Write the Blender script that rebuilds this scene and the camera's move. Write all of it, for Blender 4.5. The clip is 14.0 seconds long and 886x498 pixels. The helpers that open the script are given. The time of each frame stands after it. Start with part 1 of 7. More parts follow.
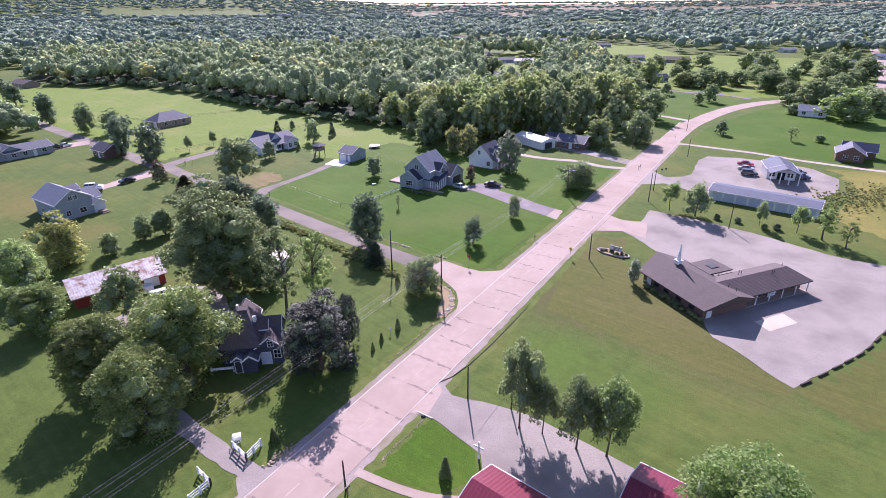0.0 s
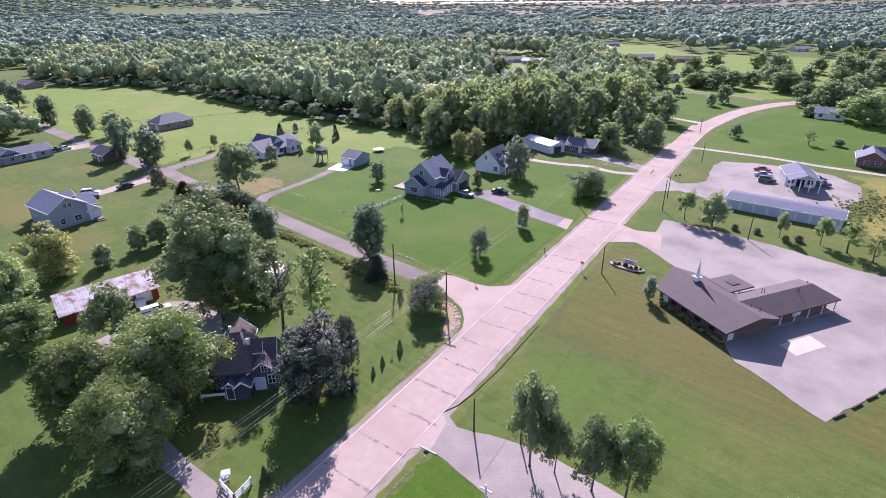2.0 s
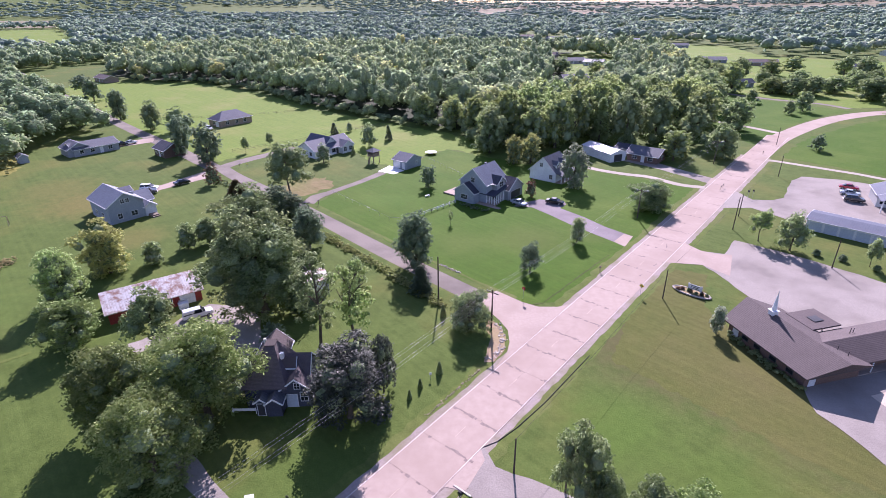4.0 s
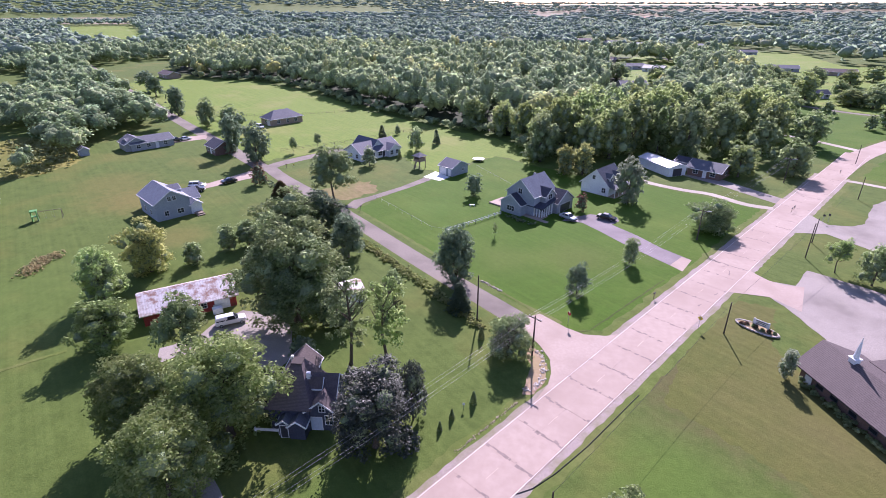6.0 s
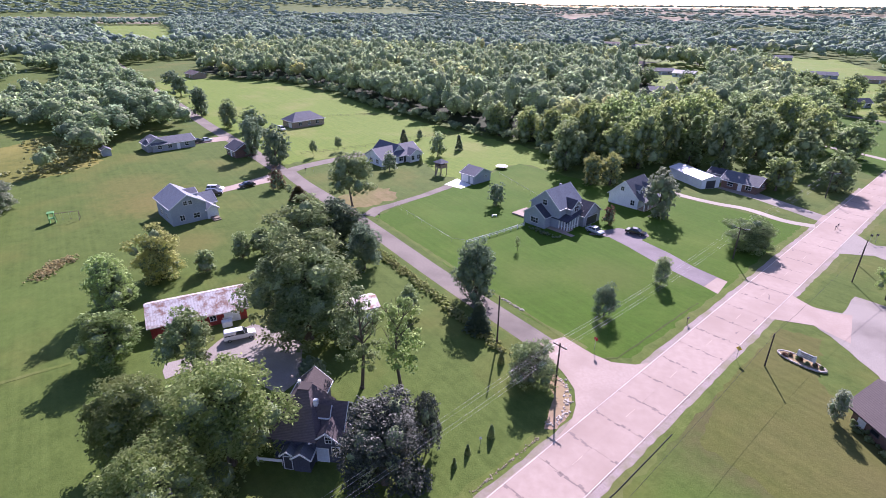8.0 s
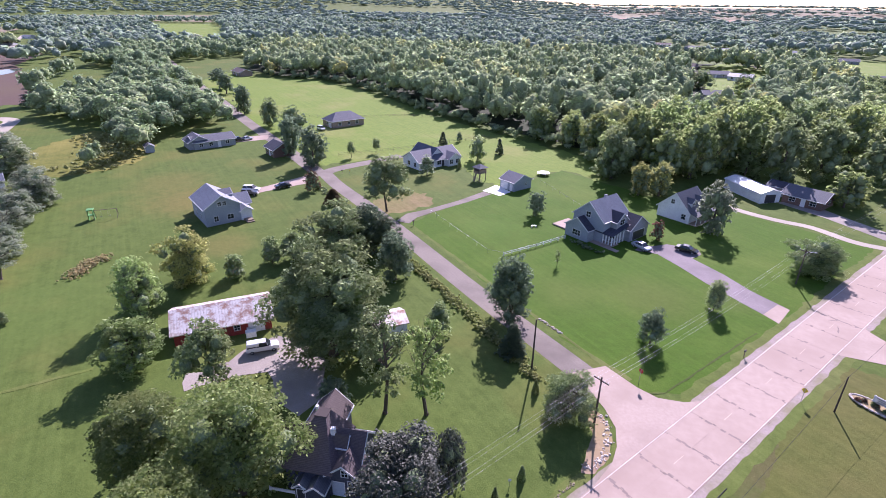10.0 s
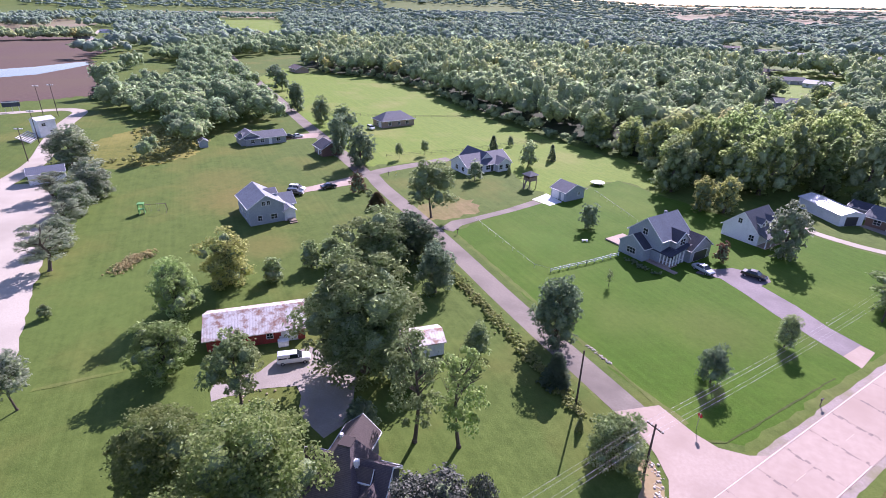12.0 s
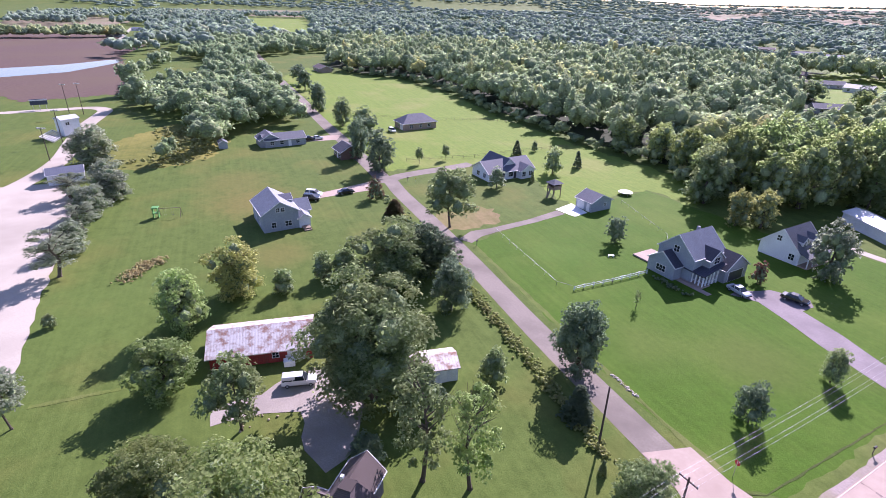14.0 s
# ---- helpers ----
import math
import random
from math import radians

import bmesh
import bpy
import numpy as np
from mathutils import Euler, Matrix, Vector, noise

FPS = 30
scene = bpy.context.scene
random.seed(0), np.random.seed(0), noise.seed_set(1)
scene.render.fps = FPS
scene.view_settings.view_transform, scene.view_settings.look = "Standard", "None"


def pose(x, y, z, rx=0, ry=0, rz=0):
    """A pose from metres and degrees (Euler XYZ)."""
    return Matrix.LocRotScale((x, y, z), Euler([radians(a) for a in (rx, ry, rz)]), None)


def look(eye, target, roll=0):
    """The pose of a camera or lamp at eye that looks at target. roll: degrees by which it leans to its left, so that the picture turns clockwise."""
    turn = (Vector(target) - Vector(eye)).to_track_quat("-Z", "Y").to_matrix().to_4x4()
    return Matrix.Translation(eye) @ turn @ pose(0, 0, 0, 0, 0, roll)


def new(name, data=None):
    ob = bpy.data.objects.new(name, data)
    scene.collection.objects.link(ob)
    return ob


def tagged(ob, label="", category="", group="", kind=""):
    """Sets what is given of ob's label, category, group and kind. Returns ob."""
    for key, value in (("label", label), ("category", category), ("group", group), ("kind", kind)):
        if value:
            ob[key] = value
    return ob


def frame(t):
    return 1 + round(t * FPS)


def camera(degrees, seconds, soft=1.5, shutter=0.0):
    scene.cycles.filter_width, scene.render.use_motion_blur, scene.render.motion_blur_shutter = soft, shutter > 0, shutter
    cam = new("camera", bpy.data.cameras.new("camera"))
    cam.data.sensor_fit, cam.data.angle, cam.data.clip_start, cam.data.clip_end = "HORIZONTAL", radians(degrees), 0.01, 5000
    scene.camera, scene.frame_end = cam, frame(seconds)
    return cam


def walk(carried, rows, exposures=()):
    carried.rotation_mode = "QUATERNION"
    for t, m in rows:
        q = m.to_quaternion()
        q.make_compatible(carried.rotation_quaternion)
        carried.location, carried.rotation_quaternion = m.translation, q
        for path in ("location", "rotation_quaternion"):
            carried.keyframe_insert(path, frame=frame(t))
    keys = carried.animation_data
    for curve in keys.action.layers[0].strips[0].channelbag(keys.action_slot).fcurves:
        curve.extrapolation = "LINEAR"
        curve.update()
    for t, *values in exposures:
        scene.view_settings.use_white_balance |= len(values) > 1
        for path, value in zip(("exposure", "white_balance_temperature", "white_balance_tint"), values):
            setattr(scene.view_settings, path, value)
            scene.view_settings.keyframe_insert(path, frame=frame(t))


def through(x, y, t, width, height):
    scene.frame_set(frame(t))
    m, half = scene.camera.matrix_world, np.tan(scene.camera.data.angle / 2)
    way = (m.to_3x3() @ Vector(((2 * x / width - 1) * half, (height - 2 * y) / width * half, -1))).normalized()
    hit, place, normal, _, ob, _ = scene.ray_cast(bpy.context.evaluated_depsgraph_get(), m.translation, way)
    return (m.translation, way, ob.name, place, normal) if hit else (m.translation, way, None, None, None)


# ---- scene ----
import functools

from mathutils.geometry import tessellate_polygon

cam = camera(79.8, 14.0, soft=0.6)
# seconds, eye, yaw, pitch, roll
PATH = [
    (0.0, (-0.03, 12.96, 48.29), 0.03, -24.80, -0.50),
    (0.5, (0.04, 14.33, 48.45), 0.26, -24.81, -0.50),
    (1.0, (0.09, 15.77, 48.61), 0.45, -24.82, -0.55),
    (1.5, (0.13, 17.16, 48.78), 0.60, -24.86, -0.56),
    (2.0, (0.11, 18.59, 48.89), 0.74, -24.96, -0.59),
    (4.5, (0.47, 25.87, 49.23), 8.71, -24.99, -0.35),
    (5.0, (0.46, 27.34, 49.26), 10.36, -24.97, -0.14),
    (5.5, (0.38, 28.72, 49.33), 11.36, -24.93, 0.01),
    (6.0, (0.17, 30.08, 49.46), 12.05, -24.86, 0.09),
    (6.5, (-0.04, 31.38, 49.47), 12.61, -24.82, 0.18),
    (7.0, (-0.28, 32.73, 49.57), 13.20, -24.77, 0.29),
    (7.5, (-0.61, 34.05, 49.67), 13.76, -24.71, 0.36),
    (8.0, (-0.92, 35.43, 49.68), 14.47, -24.71, 0.45),
    (8.5, (-1.23, 36.68, 49.73), 15.69, -24.75, 0.58),
    (11.0, (-2.60, 44.27, 49.80), 21.08, -24.86, 0.67),
    (11.5, (-3.04, 45.50, 49.89), 22.50, -24.91, 0.85),
    (12.0, (-3.52, 46.88, 49.95), 24.46, -25.00, 1.06),
    (12.5, (-3.96, 48.26, 49.98), 25.54, -25.09, 1.16),
    (13.0, (-4.46, 49.66, 50.12), 26.17, -25.12, 1.16),
    (13.5, (-4.92, 51.01, 50.30), 26.61, -25.12, 1.15),
    (14.0, (-5.29, 52.47, 50.49), 27.05, -25.15, 1.19),
]


def aim(eye, yaw, pitch, roll):
    a, b = radians(yaw), radians(pitch)
    way = Vector((-math.sin(a) * math.cos(b), math.cos(a) * math.cos(b), math.sin(b)))
    return look(eye, Vector(eye) + way, roll)


walk(cam, [(t, aim(eye, yaw, pitch, roll)) for t, eye, yaw, pitch, roll in PATH],
     exposures=[(0.0, 0.95, 5850, 41), (6.5, 0.98, 5850, 42), (11.5, 1.04, 5850, 42), (14.0, 1.12, 5850, 42)])

# ---- world and sun ----
SUN_EL = 34.5
SUN_AZ = -3.0  # degrees from +y towards +x
world = bpy.data.worlds.new("world")
scene.world = world
world.use_nodes = True
wn = world.node_tree
wn.nodes.clear()
sky = wn.nodes.new("ShaderNodeTexSky")
sky.sky_type = "NISHITA"
sky.sun_disc = False
sky.sun_elevation, sky.sun_rotation = radians(SUN_EL), radians(SUN_AZ)
sky.dust_density, sky.air_density, sky.ozone_density = 0.5, 1.0, 1.6
bg = wn.nodes.new("ShaderNodeBackground")
bg.inputs["Strength"].default_value = 0.090
wo = wn.nodes.new("ShaderNodeOutputWorld")
wn.links.new(sky.outputs[0], bg.inputs[0])
wn.links.new(bg.outputs[0], wo.inputs[0])
sun = new("sun", bpy.data.lights.new("sun", "SUN"))
sun.data.energy, sun.data.angle, sun.data.color = 5.0, radians(0.55), (1.0, 0.95, 0.87)
sun.matrix_world = look((200 * math.sin(radians(SUN_AZ)), 200 * math.cos(radians(SUN_AZ)), 200 * math.tan(radians(SUN_EL))), (0, 0, 0))


# ---- materials ----
def mat(name, rough=0.8, metal=0.0, spec=0.3):
    m = bpy.data.materials.new(name)
    m.use_nodes = True
    b = m.node_tree.nodes["Principled BSDF"]
    b.inputs["Roughness"].default_value = rough
    b.inputs["Metallic"].default_value = metal
    b.inputs["Specular IOR Level"].default_value = spec
    return m, m.node_tree, b


def position(nt, scale=(1, 1, 1), local=False, turn=0.0):
    if local:
        src = nt.nodes.new("ShaderNodeTexCoord").outputs["Object"]
    else:
        src = nt.nodes.new("ShaderNodeNewGeometry").outputs["Position"]
    mp = nt.nodes.new("ShaderNodeMapping")
    mp.inputs["Scale"].default_value = scale
    mp.inputs["Rotation"].default_value = (0, 0, radians(turn))
    nt.links.new(src, mp.inputs[0])
    return mp.outputs[0]


def noisy(nt, vec, scale, detail=4.0, rough=0.6):
    n = nt.nodes.new("ShaderNodeTexNoise")
    n.inputs["Scale"].default_value = scale
    n.inputs["Detail"].default_value = detail
    n.inputs["Roughness"].default_value = rough
    nt.links.new(vec, n.inputs["Vector"])
    return n.outputs["Fac"]


def ramp(nt, fac, stops):
    r = nt.nodes.new("ShaderNodeValToRGB")
    el = r.color_ramp.elements
    while len(el) < len(stops):
        el.new(0.5)
    for e, (p, c) in zip(el, stops):
        e.position = p
        e.color = (*c, 1) if len(c) == 3 else c
    nt.links.new(fac, r.inputs[0])
    return r.outputs[0]


def mixc(nt, fac, a, b, mode="MIX"):
    m = nt.nodes.new("ShaderNodeMix")
    m.data_type, m.blend_type = "RGBA", mode
    for sock, val in ((m.inputs["Factor"], fac), (m.inputs[6], a), (m.inputs[7], b)):
        if isinstance(val, (int, float)):
            sock.default_value = val
        elif isinstance(val, tuple):
            sock.default_value = (*val, 1)
        else:
            nt.links.new(val, sock)
    return m.outputs[2]


def bump(nt, b, height, strength=0.4, dist=0.05):
    n = nt.nodes.new("ShaderNodeBump")
    n.inputs["Strength"].default_value = strength
    n.inputs["Distance"].default_value = dist
    nt.links.new(height, n.inputs["Height"])
    nt.links.new(n.outputs[0], b.inputs["Normal"])


def two_scale(name, a, b, c, small=3.0, large=0.15, rough=0.85, relief=0.3, dist=0.03, spec=0.2, local=False, metal=0.0):
    """Surface whose colour drifts between a, b and c by a fine and a broad noise."""
    m, nt, bs = mat(name, rough, metal, spec)
    v = position(nt, local=local)
    fine, broad = noisy(nt, v, small, 5), noisy(nt, v, large, 3)
    col = mixc(nt, ramp(nt, fine, [(0.3, (0, 0, 0)), (0.7, (1, 1, 1))]), a, b)
    col = mixc(nt, ramp(nt, broad, [(0.42, (0, 0, 0)), (0.68, (1, 1, 1))]), col, c)
    nt.links.new(col, bs.inputs["Base Color"])
    bump(nt, bs, fine, relief, dist)
    return m


def streaks(nt, turn, across, along):
    """Noise drawn out along one direction on the ground, as mower tracks are."""
    lay = nt.nodes.new("ShaderNodeMapping")
    lay.inputs["Scale"].default_value = (along, across, 1)
    nt.links.new(position(nt, turn=turn), lay.inputs[0])
    return noisy(nt, lay.outputs[0], 1.0, 2, 0.5)


def grass_mat(name, a, b, dry, dryness=(0.45, 0.75), dabs=(), tint=(0.05, 0.08, 0.015), mown=41):
    """Mown grass: blades as fine grain, tufts, broad dry patches and dabs (x, y, radius, amount) of worn turf."""
    m, nt, bs = mat(name, 0.9, 0, 0.1)
    v = position(nt)
    g1, g2, g3 = noisy(nt, v, 4.0, 6, 0.75), noisy(nt, v, 0.35, 5), noisy(nt, v, 0.035, 4)
    col = mixc(nt, ramp(nt, g1, [(0.3, (0, 0, 0)), (0.7, (1, 1, 1))]), a, b)
    col = mixc(nt, ramp(nt, g2, [(0.4, (0, 0, 0)), (0.75, (0.55, 0.55, 0.55))]), col, tint)
    col = mixc(nt, ramp(nt, g3, [(dryness[0], (0, 0, 0)), (dryness[1], (0.85, 0.85, 0.85))]), col, dry)
    mow = streaks(nt, mown, 1.3, 0.03)
    col = mixc(nt, 0.3, col, ramp(nt, mow, [(0.3, (0.36, 0.38, 0.34)), (0.7, (0.64, 0.62, 0.66))]), "OVERLAY")
    for x, y, rad, amount, tone in dabs:
        d = nt.nodes.new("ShaderNodeVectorMath")
        d.operation = "DISTANCE"
        nt.links.new(v, d.inputs[0])
        d.inputs[1].default_value = (x, y, 0)
        w = nt.nodes.new("ShaderNodeMath")
        w.operation = "MULTIPLY_ADD"
        nt.links.new(g2, w.inputs[0])
        w.inputs[1].default_value = rad * 0.9
        nt.links.new(d.outputs["Value"], w.inputs[2])
        f = nt.nodes.new("ShaderNodeMapRange")
        f.interpolation_type = "SMOOTHSTEP"
        f.inputs["From Min"].default_value, f.inputs["From Max"].default_value = rad * 0.6, rad * 1.5
        f.inputs["To Min"].default_value, f.inputs["To Max"].default_value = amount, 0
        nt.links.new(w.outputs[0], f.inputs["Value"])
        col = mixc(nt, f.outputs[0], col, tone)
    g4 = noisy(nt, v, 1.1, 5, 0.7)
    col = mixc(nt, 0.26, col, ramp(nt, g4, [(0.32, (0.30, 0.32, 0.30)), (0.68, (0.70, 0.68, 0.70))]), "OVERLAY")
    nt.links.new(col, bs.inputs["Base Color"])
    bump(nt, bs, g1, 0.6, 0.12)
    return m


def leaf_mat(name, a, b, c, through=0.55, stand=()):
    """Leaves: tone by leaf, by tree and by place, with light coming through them."""
    m, nt, bs = mat(name, 0.75, 0, 0.05)
    v = position(nt)
    geo = nt.nodes.new("ShaderNodeNewGeometry")
    info = nt.nodes.new("ShaderNodeObjectInfo")
    col = mixc(nt, geo.outputs["Random Per Island"], a, b)
    col = mixc(nt, ramp(nt, noisy(nt, v, 0.09, 3), [(0.48, (0, 0, 0)), (0.68, (0.9, 0.9, 0.9))]), col, c)
    if stand:
        at = nt.nodes.new("ShaderNodeAttribute")
        at.attribute_name = "tone"
        col = mixc(nt, 0.62, col, ramp(nt, at.outputs["Fac"], stand))
    hue = nt.nodes.new("ShaderNodeHueSaturation")
    val = nt.nodes.new("ShaderNodeMapRange")
    val.inputs["To Min"].default_value, val.inputs["To Max"].default_value = 0.8, 1.2
    nt.links.new(info.outputs["Random"], val.inputs["Value"])
    nt.links.new(val.outputs[0], hue.inputs["Value"])
    nt.links.new(col, hue.inputs["Color"])
    nt.links.new(hue.outputs[0], bs.inputs["Base Color"])
    tr = nt.nodes.new("ShaderNodeBsdfTranslucent")
    lit = nt.nodes.new("ShaderNodeHueSaturation")
    lit.inputs["Value"].default_value, lit.inputs["Saturation"].default_value = 2.6, 1.0
    nt.links.new(hue.outputs[0], lit.inputs["Color"])
    nt.links.new(lit.outputs[0], tr.inputs["Color"])
    mx = nt.nodes.new("ShaderNodeMixShader")
    mx.inputs[0].default_value = through
    out = nt.nodes["Material Output"]
    nt.links.new(bs.outputs[0], mx.inputs[1])
    nt.links.new(tr.outputs[0], mx.inputs[2])
    nt.links.new(mx.outputs[0], out.inputs["Surface"])
    return m


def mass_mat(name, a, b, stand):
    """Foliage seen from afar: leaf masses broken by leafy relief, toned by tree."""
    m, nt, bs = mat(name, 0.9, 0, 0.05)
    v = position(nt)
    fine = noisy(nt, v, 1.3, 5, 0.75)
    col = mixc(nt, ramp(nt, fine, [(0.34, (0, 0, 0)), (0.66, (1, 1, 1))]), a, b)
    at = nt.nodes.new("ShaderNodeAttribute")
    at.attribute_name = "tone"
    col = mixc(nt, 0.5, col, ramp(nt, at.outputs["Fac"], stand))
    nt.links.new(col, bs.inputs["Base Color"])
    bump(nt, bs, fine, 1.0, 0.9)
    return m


def banded(name, a, b, period, axis="Z", rough=0.8, metal=0.0, depth=0.02, stain=None, spec=0.3, seam=0.12, stain_at=(0.5, 0.68)):
    """Siding, shingle courses or ribbed sheet: bands across one local axis with a dark lap, grain and stains."""
    m, nt, bs = mat(name, rough, metal, spec)
    v = position(nt, local=True)
    sep = nt.nodes.new("ShaderNodeSeparateXYZ")
    nt.links.new(v, sep.inputs[0])
    mod = nt.nodes.new("ShaderNodeMath")
    mod.operation = "PINGPONG"
    mod.inputs[1].default_value = period / 2
    nt.links.new(sep.outputs[axis], mod.inputs[0])
    nrm = nt.nodes.new("ShaderNodeMath")
    nrm.operation = "DIVIDE"
    nrm.inputs[1].default_value = period / 2
    nt.links.new(mod.outputs[0], nrm.inputs[0])
    fine, broad = noisy(nt, v, 5.0, 5), noisy(nt, v, 0.4, 4)
    col = mixc(nt, ramp(nt, fine, [(0.35, (0, 0, 0)), (0.65, (1, 1, 1))]), a, b)
    if stain:
        streak = noisy(nt, position(nt, (0.9, 0.9, 0.9), local=True), 0.9, 6, 0.7)
        col = mixc(nt, ramp(nt, streak, [(stain_at[0], (0, 0, 0)), (stain_at[1], (1, 1, 1))]), col, stain)
    dark = tuple(x * 0.55 for x in a)
    col = mixc(nt, ramp(nt, nrm.outputs[0], [(0.0, (1, 1, 1)), (seam, (0, 0, 0))]), col, dark)
    col = mixc(nt, ramp(nt, broad, [(0.4, (0, 0, 0)), (0.8, (0.35, 0.35, 0.35))]), col, dark)
    nt.links.new(col, bs.inputs["Base Color"])
    bump(nt, bs, nrm.outputs[0], 0.5, depth)
    return m


def plain(name, c, rough=0.5, metal=0.0, spec=0.4, wear=0.12):
    """Paint, plastic or metal with slight grime."""
    m, nt, bs = mat(name, rough, metal, spec)
    v = position(nt, local=True)
    col = mixc(nt, ramp(nt, noisy(nt, v, 2.5, 5), [(0.35, (0, 0, 0)), (0.8, (1, 1, 1))]), c, tuple(x * (1 - wear * 2) for x in c))
    nt.links.new(col, bs.inputs["Base Color"])
    return m


GRASS = grass_mat("meadow_grass", (0.068, 0.112, 0.024), (0.115, 0.153, 0.035), (0.161, 0.153, 0.042), (0.50, 0.78),
                  dabs=((25, 97, 17, 0.9, (0.105, 0.093, 0.038)), (44, 80, 17, 0.75, (0.105, 0.093, 0.038)), (34, 90, 14, 0.8, (0.105, 0.093, 0.038)), (-112, 150, 18, 0.75, (0.161, 0.139, 0.042)),
                        (-130, 160, 16, 0.5, (0.155, 0.139, 0.041)), (-84, 128, 10, 0.6, (0.153, 0.139, 0.041)), (16, 78, 10, 0.8, (0.083, 0.143, 0.024)), (26, 70, 8, 0.6, (0.087, 0.139, 0.025)),
                        (-20, 68, 9, 0.5, (0.083, 0.134, 0.024)), (-95, 95, 22, 0.4, (0.093, 0.148, 0.031))))
LAWN = grass_mat("watered_lawn", (0.044, 0.100, 0.007), (0.075, 0.145, 0.016), (0.109, 0.157, 0.026), (0.46, 0.78), tint=(0.055, 0.101, 0.010), dabs=((8, 136, 12, 0.55, (0.091, 0.121, 0.025)), (-8, 132, 11, 0.4, (0.086, 0.123, 0.024)), (22, 141, 8, 0.45, (0.094, 0.123, 0.027)), (-30, 160, 9, 0.35, (0.065, 0.145, 0.017))))
PASTURE = grass_mat("pasture_grass", (0.122, 0.185, 0.030), (0.180, 0.241, 0.047), (0.224, 0.229, 0.073), (0.5, 0.75), tint=(0.098, 0.175, 0.027))
DITCH = grass_mat("verge_grass", (0.092, 0.132, 0.026), (0.132, 0.167, 0.042), (0.164, 0.163, 0.062), (0.45, 0.75))
TALL_GRASS = grass_mat("unmown_grass", (0.040, 0.062, 0.015), (0.085, 0.110, 0.030), (0.110, 0.105, 0.040), (0.45, 0.75))
WEEDS = grass_mat("rough_weeds", (0.112, 0.125, 0.030), (0.190, 0.193, 0.045), (0.245, 0.220, 0.060), (0.4, 0.65))
OLIVE_TURF = grass_mat("dry_mown_turf", (0.086, 0.103, 0.024), (0.125, 0.128, 0.034), (0.131, 0.118, 0.044), (0.42, 0.75), tint=(0.071, 0.095, 0.021))
FLOOR_DARK = two_scale("dark_floor", (0.021, 0.029, 0.013), (0.038, 0.048, 0.021), (0.028, 0.044, 0.015), 1.2, 0.1, 0.95)
CONCRETE = two_scale("worn_concrete", (0.362, 0.282, 0.236), (0.414, 0.331, 0.279), (0.324, 0.249, 0.205), 2.2, 0.12, 0.85)
SLAB = two_scale("road_concrete", (0.362, 0.279, 0.232), (0.414, 0.326, 0.274), (0.329, 0.249, 0.204), 0.9, 0.07, 0.85, 0.2, 0.01)
GRAVEL = two_scale("grey_gravel", (0.265, 0.234, 0.206), (0.363, 0.324, 0.289), (0.223, 0.196, 0.173), 5.0, 0.10, 0.95, 0.8, 0.05)
PALE_GRAVEL = two_scale("pale_gravel", (0.378, 0.336, 0.281), (0.468, 0.422, 0.352), (0.342, 0.303, 0.251), 4.0, 0.06, 0.95, 0.6, 0.04)
ASPHALT = two_scale("weathered_asphalt", (0.191, 0.164, 0.140), (0.248, 0.217, 0.185), (0.155, 0.134, 0.114), 3.0, 0.12, 0.9)
DRIVE_GREY = two_scale("grey_drive_asphalt", (0.205, 0.175, 0.182), (0.265, 0.230, 0.236), (0.175, 0.150, 0.155), 3.0, 0.12, 0.9)
TAR = two_scale("tar_seal", (0.17, 0.135, 0.12), (0.30, 0.235, 0.205), (0.26, 0.20, 0.175), 2.6, 0.6, 0.85)
DIRT = two_scale("bare_dirt", (0.25, 0.17, 0.115), (0.36, 0.26, 0.19), (0.30, 0.24, 0.12), 1.2, 0.08, 0.95, 0.6, 0.05)
PLOUGHED = two_scale("ploughed_soil", (0.085, 0.054, 0.043), (0.122, 0.082, 0.066), (0.111, 0.078, 0.053), 0.5, 0.012, 0.95)
STUBBLE = two_scale("tan_stubble", (0.193, 0.156, 0.098), (0.233, 0.194, 0.127), (0.158, 0.156, 0.075), 0.4, 0.01, 0.95)
RED_SOIL = two_scale("red_field", (0.29, 0.14, 0.11), (0.35, 0.19, 0.145), (0.30, 0.21, 0.12), 0.4, 0.01, 0.95)
STONE = two_scale("pale_stone", (0.50, 0.44, 0.38), (0.66, 0.60, 0.54), (0.40, 0.34, 0.28), 3.0, 0.6, 0.9, local=True)
BARK = two_scale("bark", (0.075, 0.058, 0.045), (0.15, 0.12, 0.095), (0.11, 0.09, 0.07), 6.0, 0.8, 0.95, 0.8, 0.05, local=True)
POLE_WOOD = two_scale("creosoted_wood", (0.06, 0.045, 0.04), (0.11, 0.085, 0.075), (0.085, 0.065, 0.055), 5.0, 0.5, 0.9, local=True)
